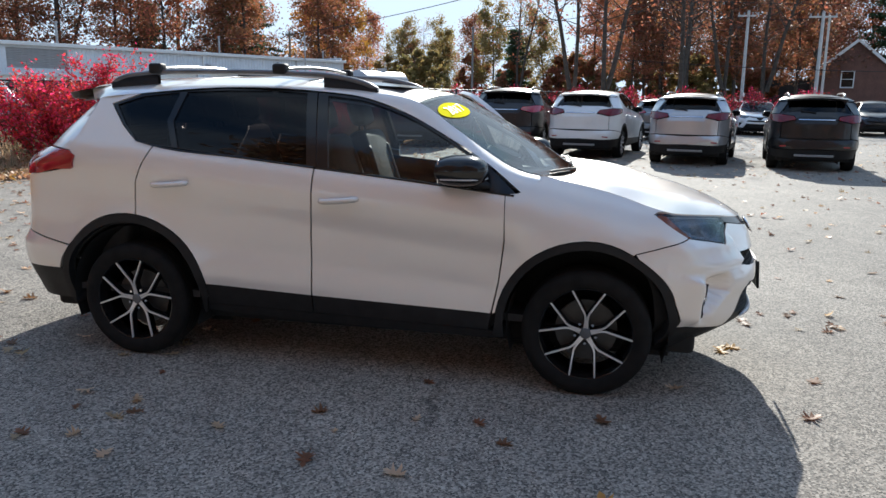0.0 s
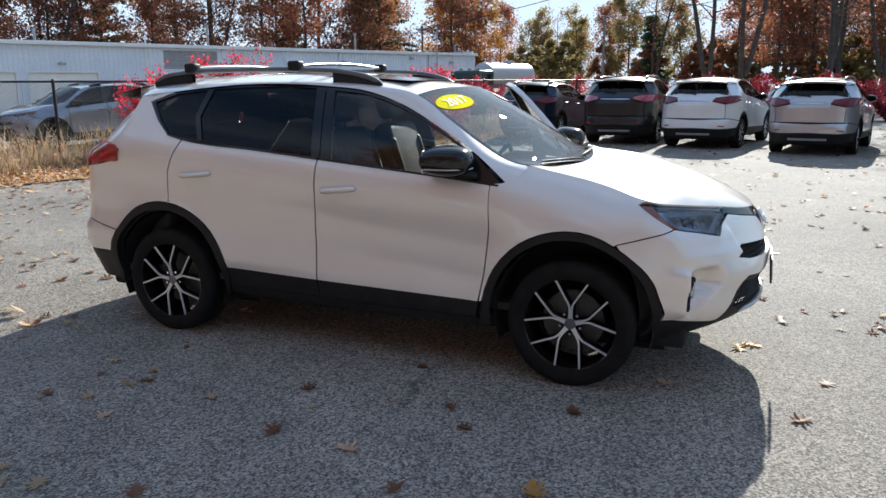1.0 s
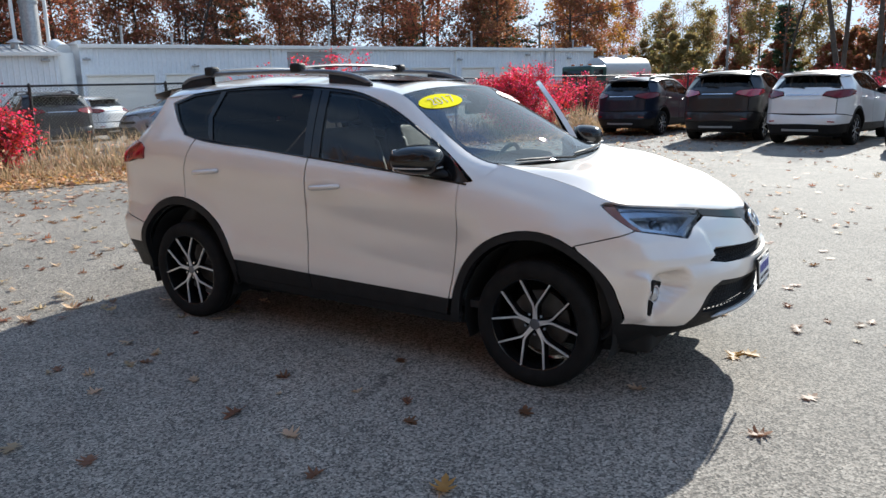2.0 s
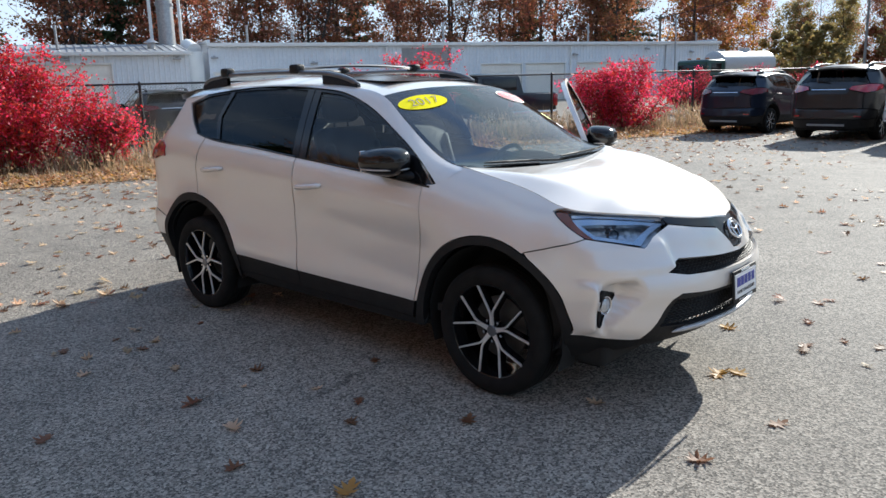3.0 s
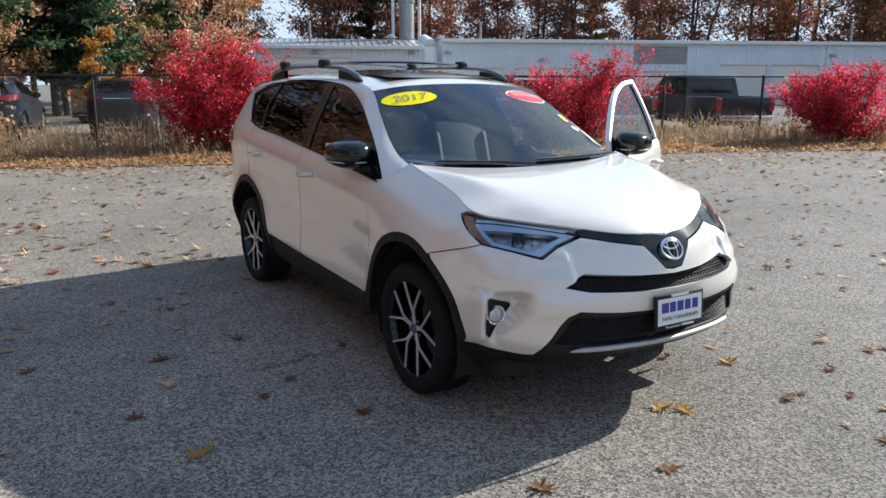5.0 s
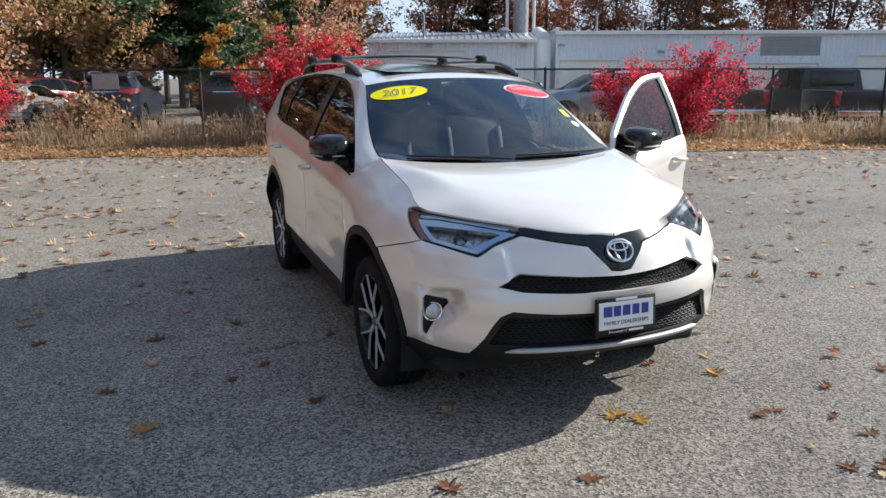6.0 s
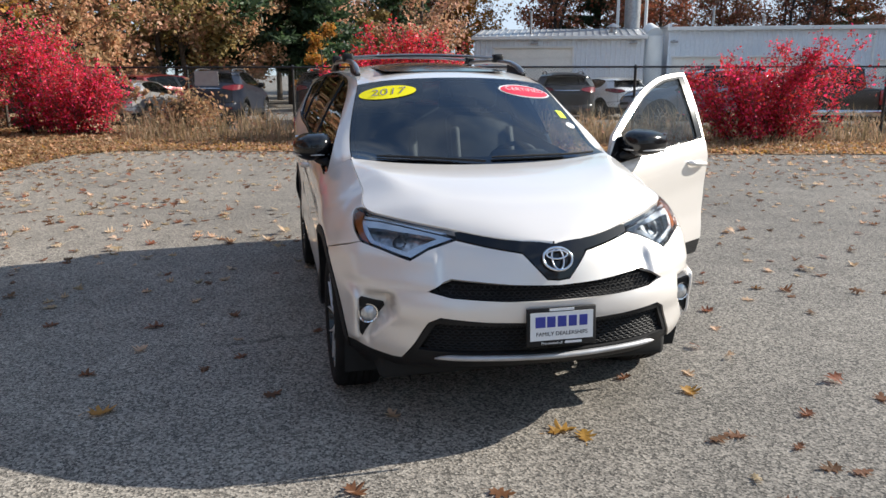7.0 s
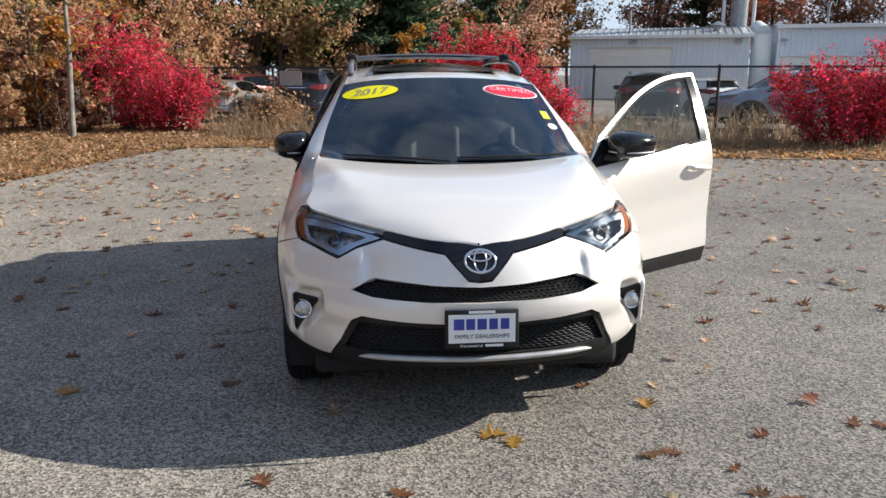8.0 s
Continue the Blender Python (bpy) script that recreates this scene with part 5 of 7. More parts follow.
# long service building
MAIN_AT = frame_at((-43.5, 26.0), (0.4, 0.917))
main_b = thing("service_building", "long low white ribbed metal service building with overhead doors", "building", at=MAIN_AT)
doors = [(0.3, 4.5, 2.67), (5.3, 9.55, 2.67), (13.2, 18.3, 2.45), (21.0, 24.75, 2.95), (25.15, 28.95, 2.95), (30.2, 33.7, 2.95), (34.4, 38.0, 2.95)]
holes = [(a, b, 0.0, z) for a, b, z in doors] + [(14.2, 18.35, 2.95, 4.25)]
part("wall", wall_bm(46, 4.55, doors, [(14.2, 18.35, 2.95, 4.25)]), METAL_WALL, main_b, "", False)
wall_ribs(main_b, 46, 4.5, holes, METAL_WALL)
for x0, x1 in ((0, 0.2), (45.8, 46)):
    part("end_wall", span((x0, 0.2, 0), (x1, 14, 4.9)), METAL_WALL, main_b, "", False)
part("rear_wall", span((0, 13.8, 0), (46, 14, 4.6)), METAL_WALL, main_b, "", False)
roof_sheet(main_b, 46, -0.25, 7, 4.62, 5.0)
part("roof_slope", box(46.3, 7.2, 0.08, pose(23, 10.5, 4.82, -3.0, 0, 0)), METAL_ROOF, main_b, "", False)
part("eave_trim", span((-0.1, -0.30, 4.42), (46.1, -0.16, 4.66), 0.02), SMOOTH_WHITE, main_b, "", False)
for a, b, z in doors:
    garage_door(main_b, a, b, z)
lv = part("louvre", span((14.2, 0.10, 2.95), (18.35, 0.16, 4.25)), LOUVRE, main_b, "large grey ventilation louvre", False)
sl = None
for k in range(11):
    m = pose(16.275, 0.05, 3.02 + 0.115 * k, -32, 0, 0)
    if sl is None:
        sl = part("slat", box(4.15, 0.12, 0.012), LOUVRE, lv, "", False)
        sl.matrix_basis = m
    else:
        share("slat", sl, lv, m)
for x in (12.9, 29.5):
    part("downspout", join(span((x - 0.06, -0.12, 0.1), (x + 0.06, -0.02, 4.1), 0.01), box(0.16, 0.2, 0.25, pose(x, -0.12, 4.2), 0.02)), SMOOTH_WHITE, main_b, "", False)
for x, z in ((7.3, 3.3), (-0.0 + 0.35, 3.75), (29.9, 3.7), (37.5, 4.1), (42.6, 3.8)):
    wall_lamp(main_b, x, z)
for x, y, zt in ((18.3, 1.2, 6.15), (32.3, 1.4, 6.05), (3.1, 2.0, 5.9), (6.3, 1.5, 5.4), (44.0, 0.8, 5.4)):
    part("vent_pipe", join(tube([(x, y, 4.6), (x, y, zt)], 0.085, 12), tube([(x, y, zt - 0.02), (x, y, zt + 0.1)], 0.12, 12)), GALV, main_b)
part("power_riser", join(tube([(40.4, -0.5, 0), (40.4, -0.5, 7.0)], 0.06, 10), tube(spline([(40.4, -0.45, 6.6), (39.7, -0.2, 5.0), (39.6, -0.12, 3.2), (39.6, -0.1, 2.2)], 14), 0.04, 6)), GALV, main_b)
part("meter_box", box(0.4, 0.2, 0.6, pose(39.6, -0.1, 2.0), 0.03), GALV, main_b, "", False)

# lower annex at its end
ANNEX_AT = frame_at((-44.9, 12.7), (0.39, 0.92))
annex = thing("annex_building", "small white ribbed metal annex with one overhead door", "building", at=ANNEX_AT)
part("wall", wall_bm(10.9, 3.8, [(1.3, 6.4, 3.22)]), METAL_WALL, annex, "", False)
wall_ribs(annex, 10.9, 3.8, [(1.3, 6.4, 0.0, 3.22)], METAL_WALL)
for x0, x1 in ((0, 0.2), (10.7, 10.9)):
    part("end_wall", span((x0, 0.2, 0), (x1, 9, 3.85)), METAL_WALL, annex, "", False)
part("rear_wall", span((0, 8.8, 0), (10.9, 9, 3.9)), METAL_WALL, annex, "", False)
roof_sheet(annex, 10.9, -0.35, 5.0, 3.92, 4.62)
part("roof_slope", box(11.2, 4.6, 0.08, pose(5.45, 7.2, 4.25, -9, 0, 0)), METAL_ROOF, annex, "", False)
part("eave_trim", span((-0.15, -0.40, 3.74), (11.05, -0.26, 3.95), 0.02), SMOOTH_WHITE, annex, "", False)
garage_door(annex, 1.3, 6.4, 3.22)
wall_lamp(annex, 3.95, 3.58)
wall_lamp(annex, 10.2, 3.55)
part("roof_vent", join(tube([(9.0, 2.2, 4.1), (9.0, 2.2, 4.65)], 0.25, 14), tube([(9.0, 2.2, 4.6), (9.0, 2.2, 4.85)], [0.5, 0.05], 14)), GALV, annex)
part("vent_pipe", tube([(3.6, 1.5, 4.0), (3.6, 1.5, 5.6)], 0.08, 10), GALV, annex)
tank = thing("dust_collector", "smooth white round collector with a tall grey chimney", "industrial tank", at=MAIN_AT)
part("drum", join(tube([(-0.95, 0.2, 0), (-0.95, 0.2, 4.1)], 0.62, 32), tube([(-0.95, 0.2, 4.1), (-1.3, 0.9, 4.55)], [0.62, 0.5], 32)), SMOOTH_WHITE, tank)
part("chimney", join(tube([(-2.4, 1.6, 0), (-2.4, 1.6, 10.5)], 0.54, 32), tube([(-2.4, 1.6, 7.2), (-2.4, 1.6, 7.35)], 0.60, 32)), GALV, tank, "tall grey steel chimney")
for x in (-3.4, -1.5):
    part("guy_pipe", tube([(x, 1.3, 4.0), (x, 1.3, 10.0)], 0.11, 12), SMOOTH_WHITE, tank)

# chain-link fence
FENCE_AT = frame_at((-16.1, -2.4), (0.357, 0.934))
fence = thing("chain_link_fence", "black chain-link fence with round posts and a top rail", "fence", at=FENCE_AT)
BAY, K0, K1, TOP = 2.87, -3, 16, 1.75
post = wire = None
for k in range(K0, K1 + 1):
    m = pose(2.2 + BAY * k, 0, 0)
    if post is None:
        post = part("post", join(tube([(0, 0, 0), (0, 0, TOP + 0.03)], 0.034, 12), tube([(0, 0, TOP + 0.02), (0, 0, TOP + 0.06)], [0.042, 0.012], 12)), BLACK_STEEL, fence)
        post.matrix_basis = m
    else:
        share("post", post, fence, m)
    if k == K1:
        break
    if wire is None:
        vs, fs = [], []
        w = 0.0027
        h = TOP - 0.05
        pitch = 0.075
        n = int((BAY + h) / pitch) + 1
        for sgn in (1, -1):
            for i in range(n):
                x0 = -h + i * pitch if sgn > 0 else i * pitch
                t0, t1 = 0.0, 1.0
                xa, xb = x0, x0 + sgn * h
                lo, hi = (0.0 - xa) / (xb - xa), (BAY - xa) / (xb - xa)
                t0, t1 = max(0, min(lo, hi)), min(1, max(lo, hi))
                if t1 - t0 < 0.01:
                    continue
                pa, pb = (xa + (xb - xa) * t0, 0.04 + h * t0), (xa + (xb - xa) * t1, 0.04 + h * t1)
                y = 0.037 + 0.002 * sgn
                b = len(vs)
                for px_, pz_ in (pa, pb):
                    vs += [(px_ - w, -y, pz_), (px_ + w, -y, pz_), (px_, -y - 0.004, pz_)]
                fs += [(b, b + 1, b + 4, b + 3), (b + 1, b + 2, b + 5, b + 4), (b + 2, b, b + 3, b + 5)]
        me = bpy.data.meshes.new("wire_mesh")
        me.from_pydata(vs, [], fs)
        me.materials.append(BLACK_STEEL)
        wire = new("wire_mesh", me)
        wire.parent = fence
        wire.matrix_basis = m
    else:
        share("wire_mesh", wire, fence, m)
part("top_rail", tube([(2.2 + BAY * K0, 0, TOP), (2.2 + BAY * K1, 0, TOP)], 0.024, 10), BLACK_STEEL, fence)
part("bottom_wire", tube([(2.2 + BAY * K0, -0.04, 0.05), (2.2 + BAY * K1, -0.04, 0.05)], 0.006, 6), BLACK_STEEL, fence)
sign = mesh_ob("fence_sign", span((-0.45, -0.055, 1.28), (0.2, -0.045, 1.66)), GREY_TRIM, False)
sign.matrix_basis = FENCE_AT
tagged(sign, "weathered grey metal sign wired to the fence", "sign")

# ---- parked vehicles ----
def paint(name, c, metal=0.4, rough=0.3):
    return mat(name, c, tuple(v * 0.9 for v in c), scale=2, rough=rough, metal=metal, coat=1.0 if max(c) > 0.1 else 0.35, spec=0.5 if max(c) > 0.1 else 0.3)


SILVER_PAINT = paint("silver_paint", (0.46, 0.45, 0.45), 0.6)
BLACK_PAINT = paint("black_paint", (0.010, 0.010, 0.011), 0.0)
NAVY_PAINT = paint("navy_paint", (0.012, 0.017, 0.032), 0.2)
CHARCOAL = paint("charcoal_paint", (0.022, 0.022, 0.024), 0.2)
WHITE_PAINT = paint("white_paint", (0.72, 0.72, 0.71), 0.0)
BLUEGREY = paint("blue_grey_paint", (0.20, 0.23, 0.28), 0.5)
MAROON = paint("maroon_paint", (0.20, 0.012, 0.016), 0.2)
GREY_PAINT = paint("grey_paint", (0.16, 0.165, 0.175), 0.5)
GREEN_PAINT = paint("dark_green_paint", (0.015, 0.05, 0.04), 0.0)


def lot(x, y, rz, s=(1, 1, 1)):
    return pose(x, y, 0, 0, 0, rz) @ Matrix.Diagonal((*s, 1))


PROTO_PAINT, PROTO_LAMP = paint("prototype_paint", (0.3, 0.3, 0.3)), mat("prototype_lens", (0.4, 0.02, 0.02))
PROTO = {}


def parked(label, pt, m, group="", rails=True, lamp=None):
    """One more vehicle of the same body, in a paint of its own."""
    if rails not in PROTO:
        PROTO[rails] = car = suv("sport_utility_vehicle", "", PROTO_PAINT, rails=rails, lamp=PROTO_LAMP)
    else:
        car = copy_thing(PROTO[rails], Matrix.Identity(4))
    car.matrix_basis = m
    for o in car.children_recursive:
        for slot in o.material_slots:
            if slot.material is None or slot.material.name.startswith("prototype") or slot.link == "OBJECT":
                lens = o.name.startswith("tail_light")
                slot.link = "OBJECT"
                slot.material = (lamp or (DIM_RED if group == BACK else RED_LENS)) if lens else pt
    return tagged(car, label, "car", group)


ROW, BACK = "cars parked in the row across the lot", "cars parked behind the fence"
parked("silver sport utility vehicle parked nose away on the asphalt", SILVER_PAINT, lot(3.42, 15.9, 79), ROW, True, DIM_RED)
parked("black sport utility vehicle with roof rails, parked nose away", BLACK_PAINT, lot(5.92, 15.3, 82), ROW, True, DIM_RED)
parked("white sport utility vehicle without roof rails, parked nose away", WHITE_PAINT, lot(0.98, 17.2, 79, (1.06, 1.03, 1.03)), ROW, False, DIM_RED)
parked("large charcoal sport utility vehicle with roof rails, parked nose away", CHARCOAL, lot(-1.35, 18.1, 86, (1.09, 1.07, 1.06)), ROW)
parked("dark navy sport utility vehicle parked beside the red bush", NAVY_PAINT, lot(-4.25, 19.4, 84, (1.03, 1.0, 1.0)), ROW, True, DIM_RED)
parked("white car parked facing the lot farther back", WHITE_PAINT, lot(7.4, 31.5, -95, (1.0, 0.97, 0.88)), "", False)
parked("dark car parked far back in the lot", CHARCOAL, lot(12.6, 33.0, -100, (1.0, 0.97, 0.9)), "", False)
parked("grey car parked behind the silver one", GREY_PAINT, lot(3.2, 26.0, 80, (1.0, 0.97, 0.9)), "", False)
parked("silver car far off beside the brick house", SILVER_PAINT, lot(16.0, 38.0, -110, (1.0, 0.97, 0.88)), "", False)
parked("black car far off at the lot's edge", BLACK_PAINT, lot(10.6, 36.0, -95, (1.0, 0.97, 0.88)), "", False)


def beside(s, off, rz, sc=(1, 1, 1)):
    """Behind the fence: s along it, off metres past it, turned rz from its line."""
    return FENCE_AT @ lot(s, off, rz, sc)


parked("maroon car parked behind the fence", MAROON, beside(-5.2, 8.0, 60, (1.0, 0.98, 0.95)), BACK, False)
parked("dark blue sport utility vehicle backed up to the fence", NAVY_PAINT, beside(-1.75, 5.2, 97, (1.0, 1.0, 1.03)), BACK)
parked("black sport utility vehicle backed up to the fence", BLACK_PAINT, beside(1.95, 5.3, 92, (1.02, 1.02, 1.03)), BACK)
parked("grey car parked in a second row behind the fence", GREY_PAINT, beside(-0.6, 15.0, 70, (1, 0.98, 0.92)), BACK, False)
parked("low silver car backed up to the fence", SILVER_PAINT, beside(-4.6, 4.6, 95, (0.95, 0.93, 0.84)), BACK, False)
parked("charcoal car in a second row behind the fence", CHARCOAL, beside(3.6, 16.0, 75, (1, 0.98, 0.92)), BACK, False)
parked("dark sport utility vehicle behind the fence, nose away", CHARCOAL, beside(9.1, 6.3, 95, (1, 1, 0.98)), BACK)
parked("white car behind the fence near the annex", WHITE_PAINT, beside(10.7, 10.5, 120, (0.95, 0.95, 0.88)), BACK, False)
parked("blue-grey sport utility vehicle parked along the fence", BLUEGREY, beside(13.2, 4.6, 188, (1.05, 1.03, 1.05)), BACK)


def pickup(label, pt, at):
    """A crew-cab pickup, nose towards +x."""
    p = thing("pickup_truck", label, "pickup truck", BACK, "", at)
    prof = [(2.75, 0.5), (2.78, 0.85), (2.6, 1.02), (1.5, 1.12), (0.75, 1.78), (0.4, 1.86), (-0.75, 1.86), (-0.98, 1.75), (-1.08, 1.16), (-1.08, 0.5)]
    bm = bmesh.new()
    rows = []
    for y, k in ((-0.98, 1.0), (-0.9, 1.0), (0.9, 1.0), (0.98, 1.0)):
        rows.append([bm.verts.new((x, y * (1 - 0.2 * max(0, z - 1.15)), z if abs(y) < 0.95 else z - 0.03)) for x, z in prof])
    for a, b in zip(rows, rows[1:]):
        for i in range(len(prof)):
            bm.faces.new((a[i], a[(i + 1) % len(prof)], b[(i + 1) % len(prof)], b[i]))
    bm.faces.new(rows[0])
    bm.faces.new(rows[-1])
    bmesh.ops.recalc_face_normals(bm, faces=bm.faces[:])
    part("cab", sharpen(bm, 25), pt, p)
    part("bed", join(span((-2.95, -0.98, 0.55), (-1.12, -0.88, 1.18), 0.03), span((-2.95, 0.88, 0.55), (-1.12, 0.98, 1.18), 0.03), span((-2.95, -0.9, 0.5), (-1.12, 0.9, 0.62))), pt, p)
    tg = part("tailgate", span((-3.0, -0.80, 0.6), (-2.94, 0.80, 1.17), 0.02), pt, p)
    for s in (-1, 1):
        part("tail_light", span((-3.01, s * 0.81, 0.75), (-2.93, s * 0.985, 1.15), 0.02), RED_LENS, p)
        part("side_window", join(prism([(0.95, 1.2), (0.45, 1.72), (-0.12, 1.74), (-0.12, 1.2)], 0.02, Matrix.Translation((0, s * 0.925 + 0.01, 0)) @ Matrix.Rotation(radians(90), 4, "X")),
                                 prism([(-0.2, 1.2), (-0.2, 1.74), (-0.75, 1.74), (-0.95, 1.2)], 0.02, Matrix.Translation((0, s * 0.925 + 0.01, 0)) @ Matrix.Rotation(radians(90), 4, "X"))), GLOSS_BLACK, p)
    part("rear_window", box(0.03, 1.4, 0.42, pose(-1.03, 0, 1.47, 0, 6, 0), 0.01), GLOSS_BLACK, p)
    part("windscreen", box(0.03, 1.5, 0.78, pose(1.13, 0, 1.47, 0, -49, 0), 0.01), GLOSS_BLACK, p)
    part("rear_bumper", span((-3.1, -0.9, 0.45), (-2.96, 0.9, 0.62), 0.03), CHROME, p)
    part("chassis", span((-2.8, -0.7, 0.3), (2.6, 0.7, 0.55)), DARK_VOID, p)
    for hx in (1.75, -1.95):
        for s in (-1, 1):
            m = Matrix.Translation((hx, s * 0.86, 0.393)) @ Matrix.Scale(1.15, 4)
            make_wheel(p, m if s < 0 else m @ Matrix.Rotation(math.pi, 4, "Z"))
    return p


pickup("dark blue crew-cab pickup backed up to the fence", NAVY_PAINT, beside(20.2, 5.2, 92))
pickup("black crew-cab pickup behind the fence", BLACK_PAINT, beside(17.2, 6.2, 84))

# green tank lorry
lorry = thing("tank_lorry", "dark green tank lorry with a pale round tank", "lorry", at=FENCE_AT @ lot(40.0, 12.0, 184, (1.0, 1.0, 0.95)))
part("tank", join(tube([(-3.3, 0, 2.25), (-3.2, 0, 2.25), (1.1, 0, 2.25), (1.2, 0, 2.25)], [0.5, 0.78, 0.78, 0.5], 32), tube([(-1.4, 0, 2.9), (-1.4, 0, 3.2)], 0.28, 16), tube([(0.6, 0, 2.9), (0.6, 0, 3.12)], 0.22, 16)), SILVER, lorry, "pale metal tank")
part("cab", join(box(1.5, 2.1, 1.6, pose(2.15, 0, 1.75), 0.15, 3), box(0.9, 2.0, 0.8, pose(3.1, 0, 1.2), 0.12, 3)), GREEN_PAINT, lorry)
part("windscreen", box(0.05, 1.8, 0.62, pose(2.9, 0, 2.1, 0, -8, 0), 0.02), GLOSS_BLACK, lorry)
for s in (-1, 1):
    part("side_window", box(0.8, 0.04, 0.5, pose(2.2, s * 1.045, 2.1), 0.02), GLOSS_BLACK, lorry)
part("chassis", span((-3.4, -0.5, 0.75), (3.3, 0.5, 1.05)), DARK_VOID, lorry)
for k in (-0.6, 0, 0.6):
    part("beacon", box(0.12, 0.2, 0.12, pose(2.4, k, 2.6), 0.03), AMBER, lorry)
for hx in (2.7, -1.5, -2.6):
    for s in (-1, 1):
        m = Matrix.Translation((hx, s * 0.92, 0.5)) @ Matrix.Scale(1.46, 4)
        make_wheel(lorry, m if s < 0 else m @ Matrix.Rotation(math.pi, 4, "Z"))

# brick house, poles and wires beyond the lot
BRICK = mat("brick_far", (0.17, 0.085, 0.062), (0.125, 0.062, 0.048), scale=1.5, rough=0.85, fine=(9, 0.12))
SHINGLE = mat("shingle", (0.05, 0.048, 0.048), (0.035, 0.034, 0.034), scale=2, rough=0.9)
POLE_WOOD = mat("pole_wood", (0.16, 0.13, 0.10), (0.11, 0.09, 0.07), scale=3, rough=0.85)
house = thing("brick_house", "brick house with a steep dark gable roof and white trim", "house", at=pose(21.9, 71.0, 0, 0, 0, -14))
bm = prism([(-3.4, 0), (3.4, 0), (3.4, 3.7), (0, 6.6), (-3.4, 3.7)], 9, Matrix.Rotation(radians(90), 4, "X") @ Matrix.Translation((0, 0, -9)))
part("wall", bm, BRICK, house, "", False)
for s in (-1, 1):
    part("roof", box(4.85, 9.6, 0.14, Matrix.Translation((s * 1.86, 4.5, 5.12)) @ Matrix.Rotation(radians(s * 40.5), 4, "Y")), SHINGLE, house, "", False)
    part("barge_board", box(4.85, 0.08, 0.24, Matrix.Translation((s * 1.86, -0.30, 5.1)) @ Matrix.Rotation(radians(s * 40.5), 4, "Y")), SMOOTH_WHITE, house, "", False)
w = part("window", box(0.95, 0.08, 1.3, pose(-0.6, -0.04, 3.3)), GLOSS_BLACK, house, "", False)
part("window_frame", join(span((-1.15, -0.09, 2.57), (-1.06, 0, 4.0)), span((-0.14, -0.09, 2.57), (-0.05, 0, 4.0)), span((-1.15, -0.09, 3.96), (-0.05, 0, 4.05)), span((-1.15, -0.12, 2.52), (-0.05, 0, 2.62)), span((-1.1, -0.085, 3.27), (-0.1, -0.02, 3.32))), SMOOTH_WHITE, w, "", False)
part("lean_to", span((-9, 0.5, 0), (-3.42, 8, 3.2)), SHINGLE, house, "", False)


def utility_pole(label, x, y, h, arm, r=0.13, material=None):
    p = thing("utility_pole", label, "utility pole", at=pose(x, y, 0))
    part("pole", tube([(0, 0, 0), (0, 0, h)], [r, r * 0.75], 12), material or POLE_WOOD, p)
    if arm:
        part("crossarm", box(arm, 0.1, 0.12, pose(0, 0, h - 0.35)), material or POLE_WOOD, p, "", False)
        for k in (-0.45, -0.2, 0.2, 0.45):
            part("insulator", tube([(arm * k, 0, h - 0.29), (arm * k, 0, h - 0.12)], 0.05, 8), GALV, p)
    return p


PALE = mat("pale_pole", (0.55, 0.54, 0.52), (0.48, 0.47, 0.45), scale=2, rough=0.6)
utility_pole("pale floodlight pole with a crossarm", 10.1, 54.6, 7.6, 1.4, 0.13, PALE)
utility_pole("pale floodlight pole with a crossarm and a lower arm", 14.8, 53.7, 7.4, 1.8, 0.14, PALE)
utility_pole("second pale pole beside the floodlight pole", 15.25, 53.9, 7.0, 0, 0.1, PALE)
utility_pole("tall thin dark pole beyond the parked cars", -9.6, 54.2, 6.6, 0, 0.10, mat("grey_pole", (0.16, 0.16, 0.16), rough=0.6))
utility_pole("dark wooden pole beside the service building", -28.0, 62.0, 7.0, 0.8, 0.12)
wires = thing("overhead_wires", "black sagging overhead wires", "wire")


def sag(a, b, d, r=0.02):
    a, b = Vector(a), Vector(b)
    return [a.lerp(b, k / 16) - Vector((0, 0, d * 4 * (k / 16) * (1 - k / 16))) for k in range(17)]


for a, b, d, r in (((-28, 62, 6.7), (10.0, 50.0, 13.6), 0.9, 0.03), ((-28, 62, 6.5), (-70, 55, 7.0), 0.6, 0.02), ((-9.6, 54.2, 6.4), (14, 50, 10.5), 0.8, 0.02),
                   ((-4, 46, 8.9), (36, 46, 8.0), 0.4, 0.022), ((-4, 46, 8.2), (36, 46, 7.3), 0.4, 0.022), ((-4, 46, 7.9), (36, 46, 7.0), 0.5, 0.018), ((9.9, 54.6, 7.2), (14.8, 53.7, 7.0), 0.2, 0.02),
                   ((0, 47, 4.0), (24, 46, 3.2), 0.3, 0.02)):
    part("wire", tube(sag(a, b, d), r, 5), BLACK_STEEL, wires)

# ---- verge, plants, fallen leaves ----
rng = np.random.default_rng(7)
LITTER = mat("leaf_litter_soil", (0.40, 0.26, 0.145), (0.24, 0.16, 0.09), scale=1.6, rough=0.95, fine=(28, 0.35), bump=0.9, bscale=45)
BARK = mat("grey_brown_bark", (0.085, 0.068, 0.054), (0.05, 0.04, 0.033), scale=5, rough=0.95, bump=0.6, bscale=30)
PALE_BARK = mat("pale_bark", (0.24, 0.215, 0.185), (0.12, 0.105, 0.09), scale=4, rough=0.9, bump=0.4, bscale=30)
RED_LEAF = leaf_mat("crimson_leaves", (0.86, 0.055, 0.095), (0.62, 0.03, 0.055), 0.4)
DEEP_RED = leaf_mat("dark_crimson_leaves", (0.44, 0.03, 0.045), (0.27, 0.022, 0.03), 0.4)
